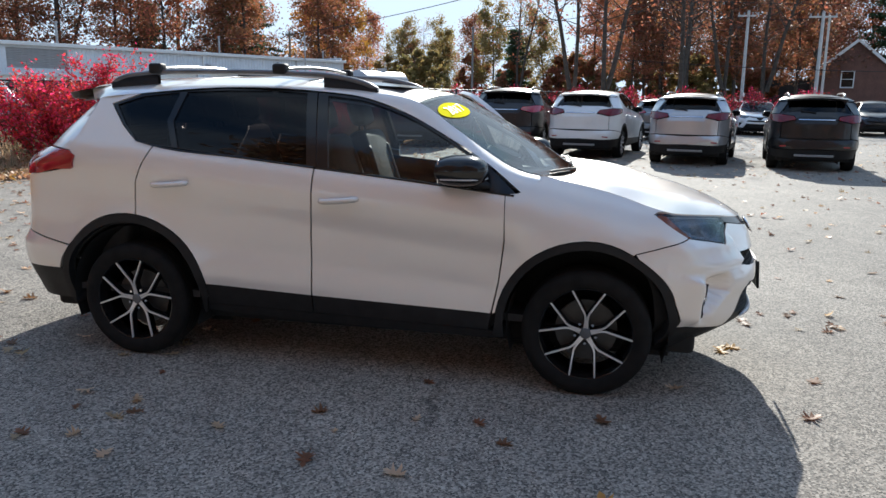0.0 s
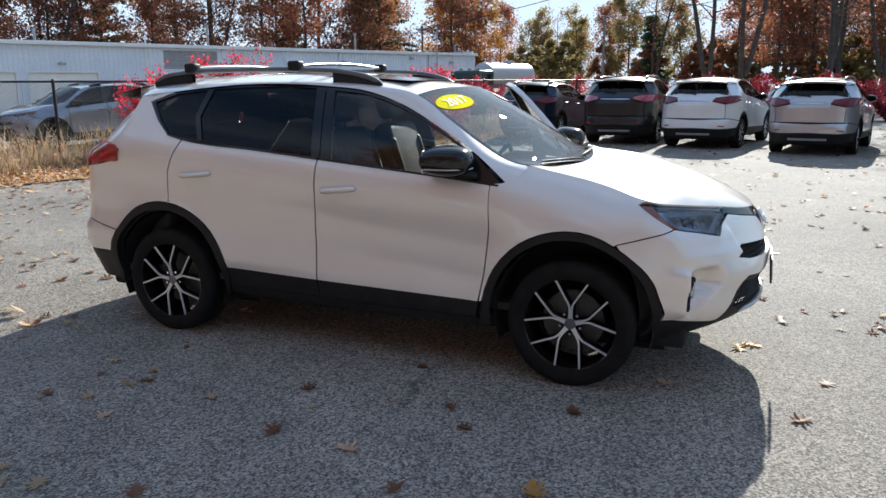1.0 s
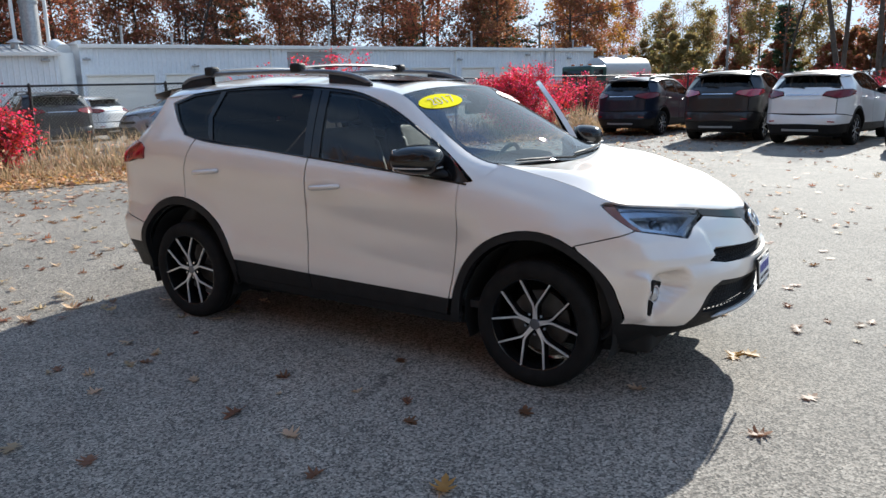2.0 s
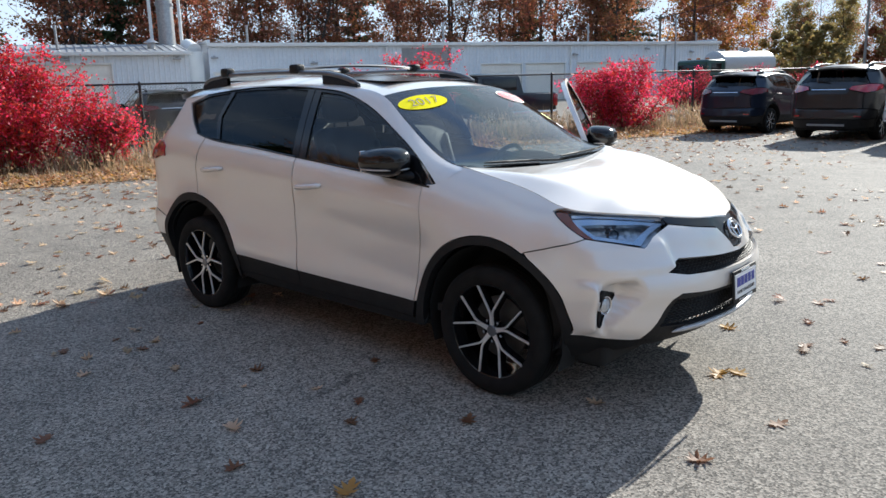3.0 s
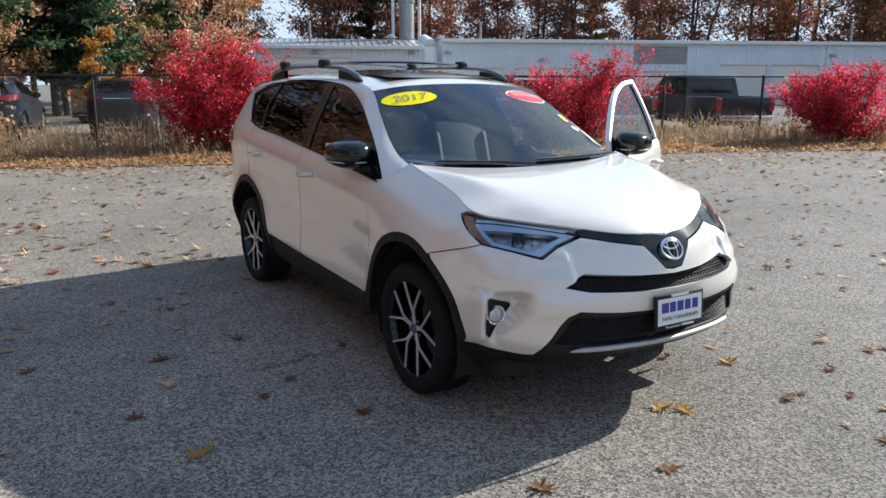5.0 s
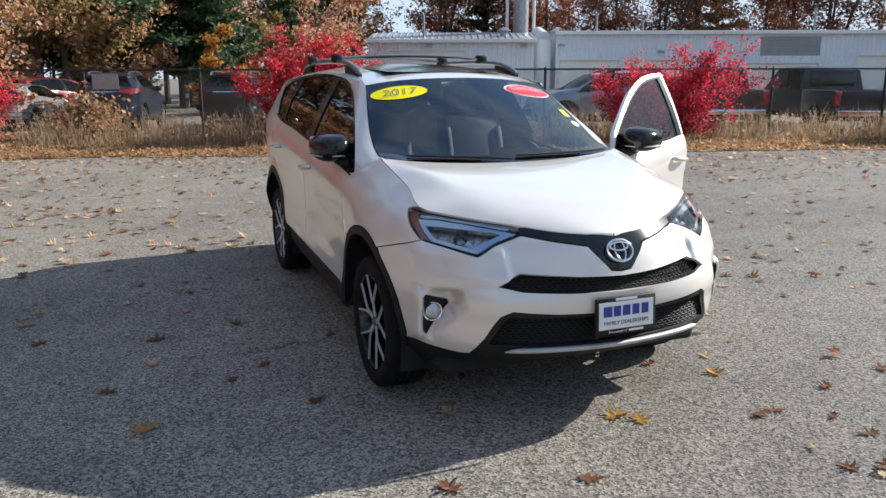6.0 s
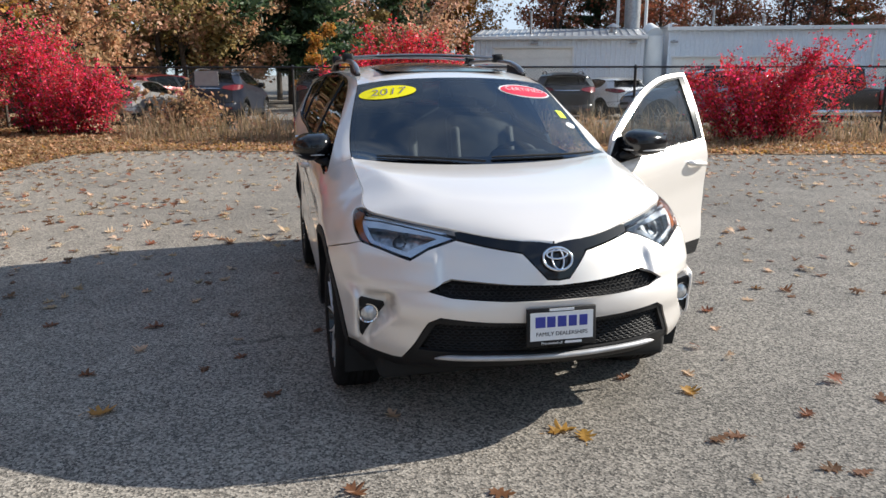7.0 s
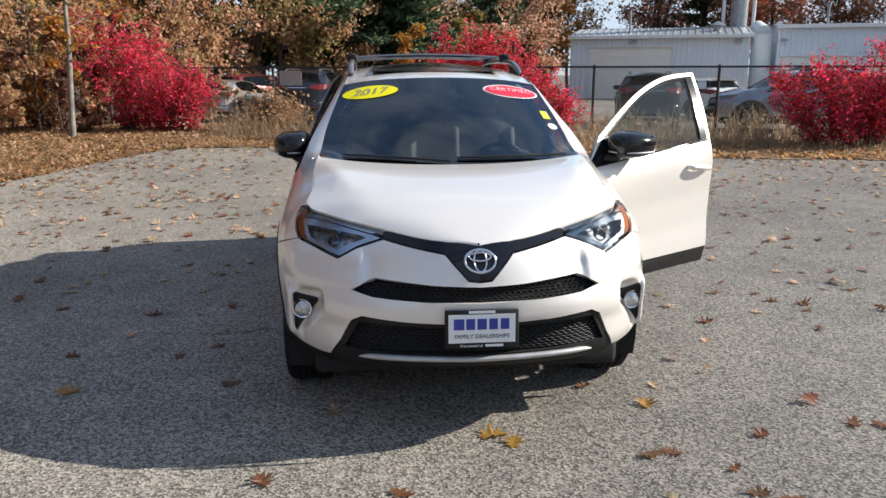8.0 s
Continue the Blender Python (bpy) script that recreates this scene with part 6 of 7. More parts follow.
OAK_LEAF = leaf_mat("russet_leaves", (0.36, 0.15, 0.065), (0.25, 0.10, 0.05), 0.45)
DARK_OAK = leaf_mat("brown_leaves", (0.24, 0.115, 0.065), (0.16, 0.08, 0.052), 0.45)
BRIGHT_OAK = leaf_mat("bright_russet_leaves", (0.60, 0.37, 0.235), (0.40, 0.22, 0.125), 0.45)
GOLD_LEAF = leaf_mat("golden_leaves", (0.46, 0.24, 0.04), (0.33, 0.15, 0.03), 0.4)
OLIVE_LEAF = leaf_mat("olive_leaves", (0.24, 0.21, 0.075), (0.30, 0.21, 0.08), 0.4)
PINE_LEAF = leaf_mat("pine_needles", (0.045, 0.085, 0.040), (0.065, 0.105, 0.045), 0.35)
TAN_LEAF = leaf_mat("dry_tan_leaves", (0.52, 0.33, 0.18), (0.40, 0.235, 0.12), 0.4)
WEED_LEAF = leaf_mat("withered_weed", (0.44, 0.29, 0.17), (0.27, 0.175, 0.105), 0.5)
STRAW = leaf_mat("dry_grass", (0.46, 0.335, 0.20), (0.28, 0.20, 0.12), 0.45)
FALLEN = leaf_mat("fallen_oak_leaf", (0.25, 0.115, 0.05), (0.17, 0.08, 0.04), 0.35)
FALLEN_TAN = leaf_mat("fallen_tan_leaf", (0.70, 0.52, 0.35), (0.55, 0.37, 0.22), 0.35)
FALLEN_GOLD = leaf_mat("fallen_golden_leaf", (0.50, 0.30, 0.07), (0.42, 0.22, 0.05), 0.3)


def mesh_from(name, verts, faces, material):
    me = bpy.data.meshes.new(name)
    me.from_pydata(np.asarray(verts).tolist(), [], np.asarray(faces).tolist() if not isinstance(faces, list) else faces)
    me.materials.append(material)
    return me


def leaf_cloud(name, pts, size, material, parent, droop=0.0, long=1.6, rg=rng):
    """Small folded leaves, one at each point, turned at random."""
    n = len(pts)
    pts = np.asarray(pts)
    d = rg.normal(size=(n, 3))
    d[:, 2] = d[:, 2] * 0.7 - droop
    d /= np.linalg.norm(d, axis=1, keepdims=True)
    e = np.cross(d, rg.normal(size=(n, 3)))
    e /= np.linalg.norm(e, axis=1, keepdims=True) + 1e-9
    s = (np.asarray(size) * rg.uniform(0.6, 1.35, n))[:, None]
    nn = np.cross(d, e)
    v = np.stack([pts - d * s * long / 2, pts + e * s / 2 + nn * s * 0.12, pts + d * s * long / 2, pts - e * s / 2 + nn * s * 0.12], axis=1).reshape(-1, 3)
    k = np.arange(n)[:, None] * 4
    f = np.concatenate([k + [0, 1, 2], k + [0, 2, 3]])
    ob = new(name, mesh_from(name, v, f, material))
    ob.parent = parent
    return ob


def limbs_mesh(name, runs, material, parent, n=5):
    """Tapered bars along many runs of points, in one mesh."""
    verts, faces = [], []
    for pts, r0, r1 in runs:
        pts = np.asarray(pts, float)
        m = len(pts)
        d = np.gradient(pts, axis=0)
        d /= np.linalg.norm(d, axis=1, keepdims=True) + 1e-9
        ref = np.where(np.abs(d[:, 2:3]) < 0.9, [[0, 0, 1.0]], [[1.0, 0, 0]])
        a = np.cross(d, ref)
        a /= np.linalg.norm(a, axis=1, keepdims=True)
        b = np.cross(d, a)
        rad = np.linspace(r0, r1, m)
        base = len(verts)
        for i in range(m):
            for k in range(n):
                t = 2 * math.pi * k / n
                verts.append(pts[i] + rad[i] * (math.cos(t) * a[i] + math.sin(t) * b[i]))
        for i in range(m - 1):
            for k in range(n):
                p, q = base + i * n + k, base + i * n + (k + 1) % n
                faces.append((p, q, q + n, p + n))
    me = mesh_from(name, verts, faces, material)
    me.shade_smooth()
    ob = new(name, me)
    ob.parent = parent
    return ob


def wander(p, d, length, n, bend, up, rg):
    """A run of points from p along d, bending as it goes."""
    pts, p, d = [np.array(p, float)], np.array(p, float), np.array(d, float)
    for _ in range(n):
        d = d + rg.normal(size=3) * bend + np.array([0, 0, up])
        d /= np.linalg.norm(d)
        p = p + d * length / n
        pts.append(p.copy())
    return pts


def broadleaf(seed, h, spread, leaf, nleaf, size, bare=0.0, clear=0.35, bark=None, r=None, twin=False, label="", category="tree"):
    """A leafy or half-bare tree: bent trunk, limbs, twigs and leaves at the twigs."""
    rg = np.random.default_rng(seed)
    t = thing("tree", label, category)
    r = r or h * 0.014
    runs, tips = [], []
    stems = [wander((0, 0, -0.1), (0.03 * rg.normal(), 0.03 * rg.normal(), 1), h, 12, 0.035, 0.05, rg)]
    if twin:
        stems.append(wander((0.1, 0.1, h * 0.12), (0.25, 0.12, 1), h * 0.85, 10, 0.04, 0.06, rg))
    for st in stems:
        runs.append((st, r, r * 0.16))
        st = np.array(st)
        for k in range(int(h * 1.9)):
            f = clear + (1 - clear) * (k + rg.random()) / (h * 1.9)
            i = min(int(f * (len(st) - 1)), len(st) - 2)
            p = st[i] + (st[i + 1] - st[i]) * (f * (len(st) - 1) - i)
            az = k * 2.4 + rg.normal() * 0.5
            ln = spread * (1.15 - 0.75 * ((f - clear) / (1 - clear))) * rg.uniform(0.6, 1.1)
            limb = wander(p, (math.cos(az), math.sin(az), rg.uniform(0.15, 0.8)), ln, 6, 0.13, 0.05, rg)
            runs.append((limb, r * 0.30 * (1.1 - f), r * 0.05))
            for j in range(5):
                q = limb[rg.integers(2, 7)]
                tw = wander(q, rg.normal(size=3) + [0, 0, 0.4], ln * rg.uniform(0.25, 0.5), 3, 0.25, 0.03, rg)
                runs.append((tw, r * 0.06, r * 0.02))
                tips += tw[1:]
            tips += limb[3:]
    limbs_mesh("trunk", runs, bark or BARK, t, 6)
    if nleaf:
        tips = np.array(tips)
        clump = tips[rg.random(len(tips)) > bare]
        c = clump[rg.integers(0, len(clump), nleaf)]
        pts = c + rg.normal(size=(nleaf, 3)) * [0.32, 0.32, 0.26] * (h / 12)
        leaf_cloud("crown", pts, size, leaf, t, 0.3, rg=rg)
    return t


def pine(seed, h, label):
    """A white pine: straight trunk, whorls of drooping boughs with needle tufts."""
    rg = np.random.default_rng(seed)
    t = thing("tree", label, "tree")
    runs, pts = [([(0, 0, -0.1), (0.05, 0, h * 0.5), (0, 0.05, h)], h * 0.015, 0.02)], []
    for k in range(int(h * 3.4)):
        f = 0.14 + 0.85 * k / (h * 3.4)
        az = k * 2.4
        ln = (1.05 - f)**0.8 * h * 0.26 * rg.uniform(0.6, 1.15)
        limb = wander((0, 0, f * h), (math.cos(az), math.sin(az), rg.uniform(-0.1, 0.35)), ln, 6, 0.1, 0.015, rg)
        runs.append((limb, 0.035 * (1.2 - f), 0.008))
        for q in limb[1:]:
            m = 26
            pts.append(q + rg.normal(size=(m, 3)) * [0.3, 0.3, 0.11])
    limbs_mesh("trunk", runs, BARK, t, 5)
    pts = np.concatenate(pts)
    leaf_cloud("crown", pts, 0.17, PINE_LEAF, t, -0.15, 2.6, rg)
    return t


def far_off(proto, places, seed):
    """The prototype goes to the first place, copies to the others."""
    rg = np.random.default_rng(seed)
    for k, (x, y, s) in enumerate(places):
        m = pose(x, y, 0, 0, 0, rg.uniform(0, 360)) @ Matrix.Diagonal((s, s, s * rg.uniform(0.92, 1.08), 1))
        if k == 0:
            proto.matrix_basis = m
        else:
            c = copy_thing(proto, Matrix.Identity(4))
            c.matrix_basis = m


def along(a, b, n, jit, smin, smax, seed):
    rg = np.random.default_rng(seed)
    a, b = np.array(a), np.array(b)
    return [(*(a + (b - a) * (k + rg.uniform(-0.3, 0.3)) / max(1, n - 1) + rg.normal(size=2) * jit), rg.uniform(smin, smax)) for k in range(n)]


# wood behind the buildings and beyond the lot
oak1 = broadleaf(11, 15, 4.2, OAK_LEAF, 6500, 0.17, 0.35, 0.22, label="tall oak with russet autumn leaves behind the buildings")
oak2 = broadleaf(12, 16, 4.0, DARK_OAK, 4200, 0.17, 0.5, 0.25, label="tall oak with thin brown leaves behind the buildings")
oak3 = broadleaf(13, 14, 4.4, GOLD_LEAF, 6500, 0.18, 0.3, 0.2, label="tree with golden autumn leaves in the wood")
olive = broadleaf(14, 12, 3.8, OLIVE_LEAF, 6500, 0.17, 0.3, 0.15, label="tree with fading olive leaves beyond the lot")
bare = broadleaf(15, 17, 4.5, OAK_LEAF, 1500, 0.14, 0.6, 0.3, label="tall nearly bare tree with a few brown leaves", twin=True, r=0.18)
pin1 = pine(21, 16, "tall dark green pine in the wood")
pin2 = pine(22, 11, "dark green pine in the wood")

A0, A1, A2 = (-66, 2), (-56, 32), (-33, 78)
far_off(oak1, along(A0, A1, 9, 2.5, 0.85, 1.2, 1) + along(A1, A2, 12, 3, 0.85, 1.15, 2) + along((-20, 95), (30, 88), 8, 4, 0.7, 1.0, 3) + along((2, 66), (15, 70), 5, 2, 0.7, 1.0, 12) + along((4, 92), (48, 86), 10, 3, 0.9, 1.2, 18) + along((-12, -34), (38, -26), 9, 3, 0.8, 1.1, 9) + along((42, -22), (48, 34), 8, 3, 0.8, 1.1, 10) + along((-26, -24), (14, -20), 8, 1.5, 0.85, 1.1, 17), 31)
far_off(oak2, along((-72, 0), (-62, 34), 6, 3, 0.9, 1.25, 4) + along((-62, 34), (-40, 84), 9, 3, 0.9, 1.2, 5) + along((0, 80), (14, 74), 6, 3, 0.9, 1.2, 6) + along((8, 98), (50, 92), 9, 3, 1.0, 1.25, 19), 32)
far_off(oak3, [(-47, 3, 0.7), (-58, 16, 0.8), (-34, 84, 1.05), (-29, 81, 0.9), (-41, 76, 0.9), (-31, -14, 0.8), (-44, -6, 0.6)], 33)
far_off(olive, along((-26, 92), (-4, 86), 7, 4, 0.65, 0.9, 7) + along((-40, -16), (-34, -2), 4, 2, 0.7, 1.0, 8), 34)
far_off(bare, [(-1.4, 44, 0.95), (0.6, 43, 0.9), (5.3, 49, 1.0), (9.5, 60, 1.0), (-8, 70, 0.8), (12.2, 58, 1.05), (-60, 24, 1.0), (-52, 42, 1.0), (-47, 56, 0.95), (7, 64, 1.1), (-15, 90, 0.6), (-22, 88, 0.6)], 35)
far_off(pin1, [(-60, 28, 1.0), (-37, 72, 1.0), (-52, -2, 0.9), (-49, 8, 0.95), (-40, -9, 0.9), (-66, 12, 1.0), (-55, 50, 0.9), (29, 84, 1.2), (36, 84, 1.1), (-44, 0, 0.8)], 36)
far_off(pin2, [(26, -30, 1.1), (-6, -36, 1.2), (44, 6, 1.3), (-9, 74, 0.8), (-36, -4, 0.85), (-33, 2, 0.8), (-45, 66, 1.0), (-38, -14, 1.0)], 37)
shrub1 = broadleaf(51, 4.2, 2.2, OAK_LEAF, 3200, 0.16, 0.2, 0.04, label="russet undergrowth at the foot of the wood", category="shrub")
shrub2 = broadleaf(52, 4.6, 2.4, OLIVE_LEAF, 3200, 0.16, 0.2, 0.04, label="olive undergrowth at the foot of the wood", category="shrub")
far_off(shrub1, along((-30, 88), (14, 74), 12, 3, 0.9, 1.5, 52) + along((-6, 74), (17, 78), 10, 2, 1.0, 1.5, 62) + along((-50, -12), (-46, 10), 7, 2, 0.8, 1.2, 53) + along((-62, 10), (-40, 72), 12, 2, 0.9, 1.4, 54), 55)
far_off(shrub2, along((-28, 82), (12, 70), 12, 3, 0.8, 1.4, 56) + along((-47, -20), (-40, 4), 7, 2, 0.8, 1.2, 57), 58)
# nearer wood on the corner of the lot
tall1 = broadleaf(141, 18, 4.6, BRIGHT_OAK, 9000, 0.17, 0.35, 0.3, label="tall oak with russet leaves in the corner wood")
far_off(tall1, [(-26, -13, 1.0), (-31, -8.5, 1.1), (-36, -6, 1.1), (-22, -18, 1.0), (-17, -21, 1.2), (-10, -19, 1.25), (-3, -20, 1.3), (5, -19, 1.2), (13, -19, 1.1), (-40, 4, 1.0)], 142)
tallp = pine(143, 18, "tall dark green pine in the corner wood")
far_off(tallp, [(-29, -11, 1.0), (-33, -3.0, 1.05), (-24, -17, 0.95), (-13, -22, 1.0), (1, -22, 1.0), (10, -22, 1.1), (-37, 0.5, 1.0)], 144)
near1 = broadleaf(41, 9.5, 3.4, BRIGHT_OAK, 6500, 0.13, 0.3, 0.08, label="oak sapling with russet leaves at the lot's corner")
near2 = broadleaf(42, 8.5, 3.0, TAN_LEAF, 6000, 0.12, 0.3, 0.06, label="young beech with dry tan leaves")
far_off(near1, [(-26.5, -11.0, 1.0), (-31.5, -5.5, 1.1), (-24, -15, 0.9), (-36, -12, 1.1), (-38, 1, 1.2), (-40, 8, 1.1), (-20.5, -18, 0.9)] + along((-13, -20.0), (24, -18.0), 8, 1.0, 1.0, 1.3, 16), 43)
far_off(near2, [(-21.5, -12.5, 0.9), (-24.5, -7.5, 0.8), (-30, -9, 1.0), (-19, -14.5, 0.8), (-17.5, -11.5, 0.75), (-33, -2, 1.0), (-23, -10, 0.85), (-16.5, -16, 0.8)], 44)
sap = broadleaf(45, 7.0, 1.6, GOLD_LEAF, 700, 0.10, 0.4, 0.3, PALE_BARK, 0.085, label="slender pale-barked young tree beside the red bush")
sap.matrix_basis = pose(-14.5, -7.75, 0, -1, -1, 0)
yel = broadleaf(46, 3.4, 1.3, GOLD_LEAF, 1800, 0.09, 0.2, 0.1, label="small sapling with golden leaves")
far_off(yel, [(-17.5, -9.0, 0.9), (-27, 1.5, 1.15), (-16.6, -10.2, 0.62)], 47)
green = pine(48, 9.0, "dark green pine behind the red bush")
far_off(green, [(-37, -3.2, 1.1), (-34.5, 1.0, 0.9)], 49)
# tangled brush under the trees of the corner
brush1 = broadleaf(71, 3.0, 1.9, TAN_LEAF, 1500, 0.10, 0.3, 0.02, label="tangled brown brush under the corner trees", category="shrub")
brush2 = broadleaf(72, 2.4, 1.8, DARK_OAK, 1700, 0.09, 0.25, 0.02, label="low dark brush under the corner trees", category="shrub")
brush3 = broadleaf(73, 3.6, 1.7, OLIVE_LEAF, 1300, 0.10, 0.35, 0.03, label="thin olive brush under the corner trees", category="shrub")
far_off(brush1, [(-16.2, -9.2, 0.9), (-17.6, -11.2, 1.1), (-19.0, -8.2, 1.2), (-16.0, -12.4, 1.0), (-20.5, -10.6, 1.3), (-18.2, -14.2, 1.1), (-22.0, -7.0, 1.2), (-14.6, -13.6, 0.8), (-23.5, -12.8, 1.4), (-20.0, -6.2, 0.9)], 74)
far_off(brush2, [(-15.6, -8.4, 0.8), (-16.9, -10.2, 1.0), (-15.2, -10.9, 0.9), (-18.2, -9.6, 1.1), (-17.2, -13.0, 1.1), (-19.6, -12.2, 1.2), (-17.4, -7.4, 1.0), (-14.2, -11.8, 0.75), (-21.8, -9.0, 1.3), (-13.6, -9.6, 0.55)], 75)
far_off(brush3, [(-18.6, -10.6, 1.0), (-16.4, -11.4, 0.8), (-20.8, -8.0, 1.1), (-22.6, -11.0, 1.2), (-19.4, -14.8, 1.1), (-24.0, -8.8, 1.2)], 76)


def burning_bush(label, s, off, width, height, depth, nleaf, seed, red=0.7, lean=0.0, fall=0.0):
    """A spreading bush of many thin stems, crimson with autumn."""
    rg = np.random.default_rng(seed)
    b = thing("bush", label, "bush", "red bushes along the fence", at=FENCE_AT @ pose(s, off, 0))
    runs, tips = [], []
    for k in range(34):
        az = rg.uniform(0, 2 * math.pi)
        out = rg.uniform(0.15, 1.0)
        foot = (0.22 * width * out * math.cos(az) * rg.uniform(0.3, 1), 0.2 * depth * out * math.sin(az), 0.0)
        hh = height * (1.0 - 0.38 * out**2) * rg.uniform(0.72, 1.06) * (1.0 - fall * out * math.cos(az))
        tip = np.array([width * 0.5 * out * math.cos(az) + lean * hh, depth * 0.5 * out * math.sin(az), hh])
        d = tip - foot
        ln = np.linalg.norm(d)
        st = wander(foot, d / ln + [0, 0, 0.25], ln, 8, 0.06, -0.02, rg)
        runs.append((st, 0.018, 0.005))
        for q in st[1:]:
            for j in range(4):
                tw = wander(q, rg.normal(size=3) * [1, 1, 0.5] + [0, 0, 0.35], 0.42 * rg.uniform(0.4, 1.1), 3, 0.2, 0.02, rg)
                runs.append((tw, 0.006, 0.002))
                tips += tw[1:]
    limbs_mesh("stem", runs, BARK, b, 4)
    tips = np.array(tips)
    nleaf = int(nleaf * 1.7)
    c = tips[rg.integers(0, len(tips), nleaf)] + rg.normal(size=(nleaf, 3)) * 0.07
    c = c[c[:, 2] > height * 0.05 + 0.12 * rg.random(nleaf)]
    lit = rg.random(len(c)) < red
    leaf_cloud("foliage", c[lit], 0.043, RED_LEAF, b, 0.3, 1.7, rg)
    leaf_cloud("foliage", c[~lit], 0.043, DEEP_RED, b, 0.3, 1.7, rg)
    return b


burning_bush("large crimson burning bush behind the vehicle", 5.2, -1.0, 4.3, 2.4, 2.6, 16000, 61, 0.8)
burning_bush("low crimson sprays of the large burning bush", 6.9, -1.2, 1.9, 1.35, 1.5, 3500, 66, 0.85)
burning_bush("crimson burning bush thinning at the top beside the fence", 13.6, -0.9, 5.6, 2.05, 2.5, 10000, 62, 0.6, 0.06, -0.24)
burning_bush("low broad crimson burning bush beside the parked cars", 21.4, -0.9, 4.8, 1.95, 2.2, 12000, 63, 0.65)
burning_bush("tall crimson burning bush at the lot's corner", -3.9, -0.9, 4.8, 2.9, 2.6, 6500, 64, 0.92, -0.2, 0.5)
burning_bush("crimson burning bush with a low spreading side", -2.9, -1.2, 2.6, 1.7, 2.0, 5000, 65, 0.7)
# hedge of the same far across the lot
far_hedge = burning_bush("crimson burning bush in the far hedge", 0, 0, 4.0, 1.75, 2.0, 5000, 70, 0.3)
for k in range(9):
    m = pose(-10.5 + 2.5 * k, 29.0 + 0.35 * k, 0, 0, 0, 15 + 97 * k)
    if k == 0:
        far_hedge.matrix_basis = m
    else:
        copy_thing(far_hedge, m)
weed = burning_bush("dry brown weed clump in front of the fence", -0.35, -0.7, 1.5, 1.05, 1.0, 10, 81, 0.5)
for o in [o for o in weed.children if o.name.startswith("foliage")]:
    bpy.data.objects.remove(o)
wp = np.random.default_rng(82).normal(size=(1500, 3)) * [0.38, 0.3, 0.26] + [0, 0, 0.6]
leaf_cloud("foliage", wp[wp[:, 2] > 0.1], 0.07, TAN_LEAF, weed, 0.3)

# verge of soil and litter along the fence, wider at the wooded corner
EDGE = [(2.5, 36.0), (-2.0, 25.5), (-5.6, 16.0), (-7.4, 12.0), (-8.3, 8.8), (-9.0, 5.3), (-9.95, 2.2), (-10.5, 1.0), (-11.2, -1.0), (-11.9, -3.2), (-11.75, -4.6), (-10.2, -5.15), (-8.0, -5.6), (-6.5, -5.95),
        (-4.0, -7.6), (-2.0, -10.0)]
FAR = [(-2.0, -30.0), (-48.0, -30.0), (-46.0, -8.0), (-21.0, -7.0), (-17.4, -2.0), (-12.0, 12.0), (-6.0, 27.5), (-1.0, 37.5)]
edge_s = [tuple(p) for p in spline(EDGE, 60)]


def verge_fn(c, z, inset):
    h = np.array([noise.noise((float(a) * 0.6, float(b) * 0.6, 0.3)) * 0.5 + noise.noise((float(a) * 2.3, float(b) * 2.3, 4.1)) * 0.25 for a, b in zip(np.atleast_1d(c), np.atleast_1d(z))])
    e = np.array(edge_s)
    d = np.min(np.hypot(np.atleast_1d(c)[:, None] - e[:, 0], np.atleast_1d(z)[:, None] - e[:, 1]), axis=1)
    rise = 0.012 + step(0.0, 1.6, d) * (0.05 + 0.07 * h)
    return np.stack([c, z, rise - inset], axis=-1)


bm = patch([(x + 0.10 * math.sin(3.1 * i), y) for i, (x, y) in enumerate(edge_s)] + FAR, verge_fn, 0.8, grain=0.5)
tagged(mesh_ob("verge", bm, LITTER), "strip of leaf litter and dry soil along the lot's edge", "ground", kind="structure")
EDGE_A, FAR_A = np.array(edge_s), np.array(edge_s + FAR)


def on_verge(n, rg, near=2.4, lo=(-14.5, -9), hi=(0, 26)):
    """Random places on the verge, most of them close to its edge."""
    i = rg.integers(0, len(EDGE_A) - 1, n)
    t = rg.random(n)[:, None]
    p = EDGE_A[i] * (1 - t) + EDGE_A[i + 1] * t
    p = p + np.c_[-np.abs(rg.normal(size=n)) * near, rg.normal(size=n) * 0.6]
    return p[inside(p[:, 0], p[:, 1], FAR_A)]


rg = np.random.default_rng(91)
grass = tagged(new("dry_grass"), "dry straw-coloured grass and weeds along the fence", "grass", kind="stuff")
p = on_verge(7000, rg, 3.0)
p = p[p[:, 1] > -4.6 + 0.8 * rg.random(len(p))]
dist = np.min(np.hypot(p[:, None, 0] - EDGE_A[:, 0], p[:, None, 1] - EDGE_A[:, 1]), axis=1)
hh = (0.07 + 0.52 * step(0.7, 3.2, dist)) * rg.uniform(0.5, 1.5, len(p))
vs, fs = [], []
for (x, y), h in zip(p, hh):
    for _ in range(7):
        a, ln = rg.uniform(0, 6.28), h * rg.uniform(0.5, 1.25)
        bx, by = x + rg.normal() * 0.07, y + rg.normal() * 0.07
        lx, ly = math.cos(a) * ln * rg.uniform(0.1, 0.8), math.sin(a) * ln * rg.uniform(0.1, 0.8)
        wx, wy = -math.sin(a) * 0.006, math.cos(a) * 0.006
        b = len(vs)
        vs += [(bx - wx, by - wy, 0.0), (bx + wx, by + wy, 0.0), (bx + lx * 0.4 - wx, by + ly * 0.4 - wy, ln * 0.65), (bx + lx * 0.4 + wx, by + ly * 0.4 + wy, ln * 0.65), (bx + lx, by + ly, ln)]
        fs += [(b, b + 1, b + 3, b + 2), (b + 2, b + 3, b + 4)]
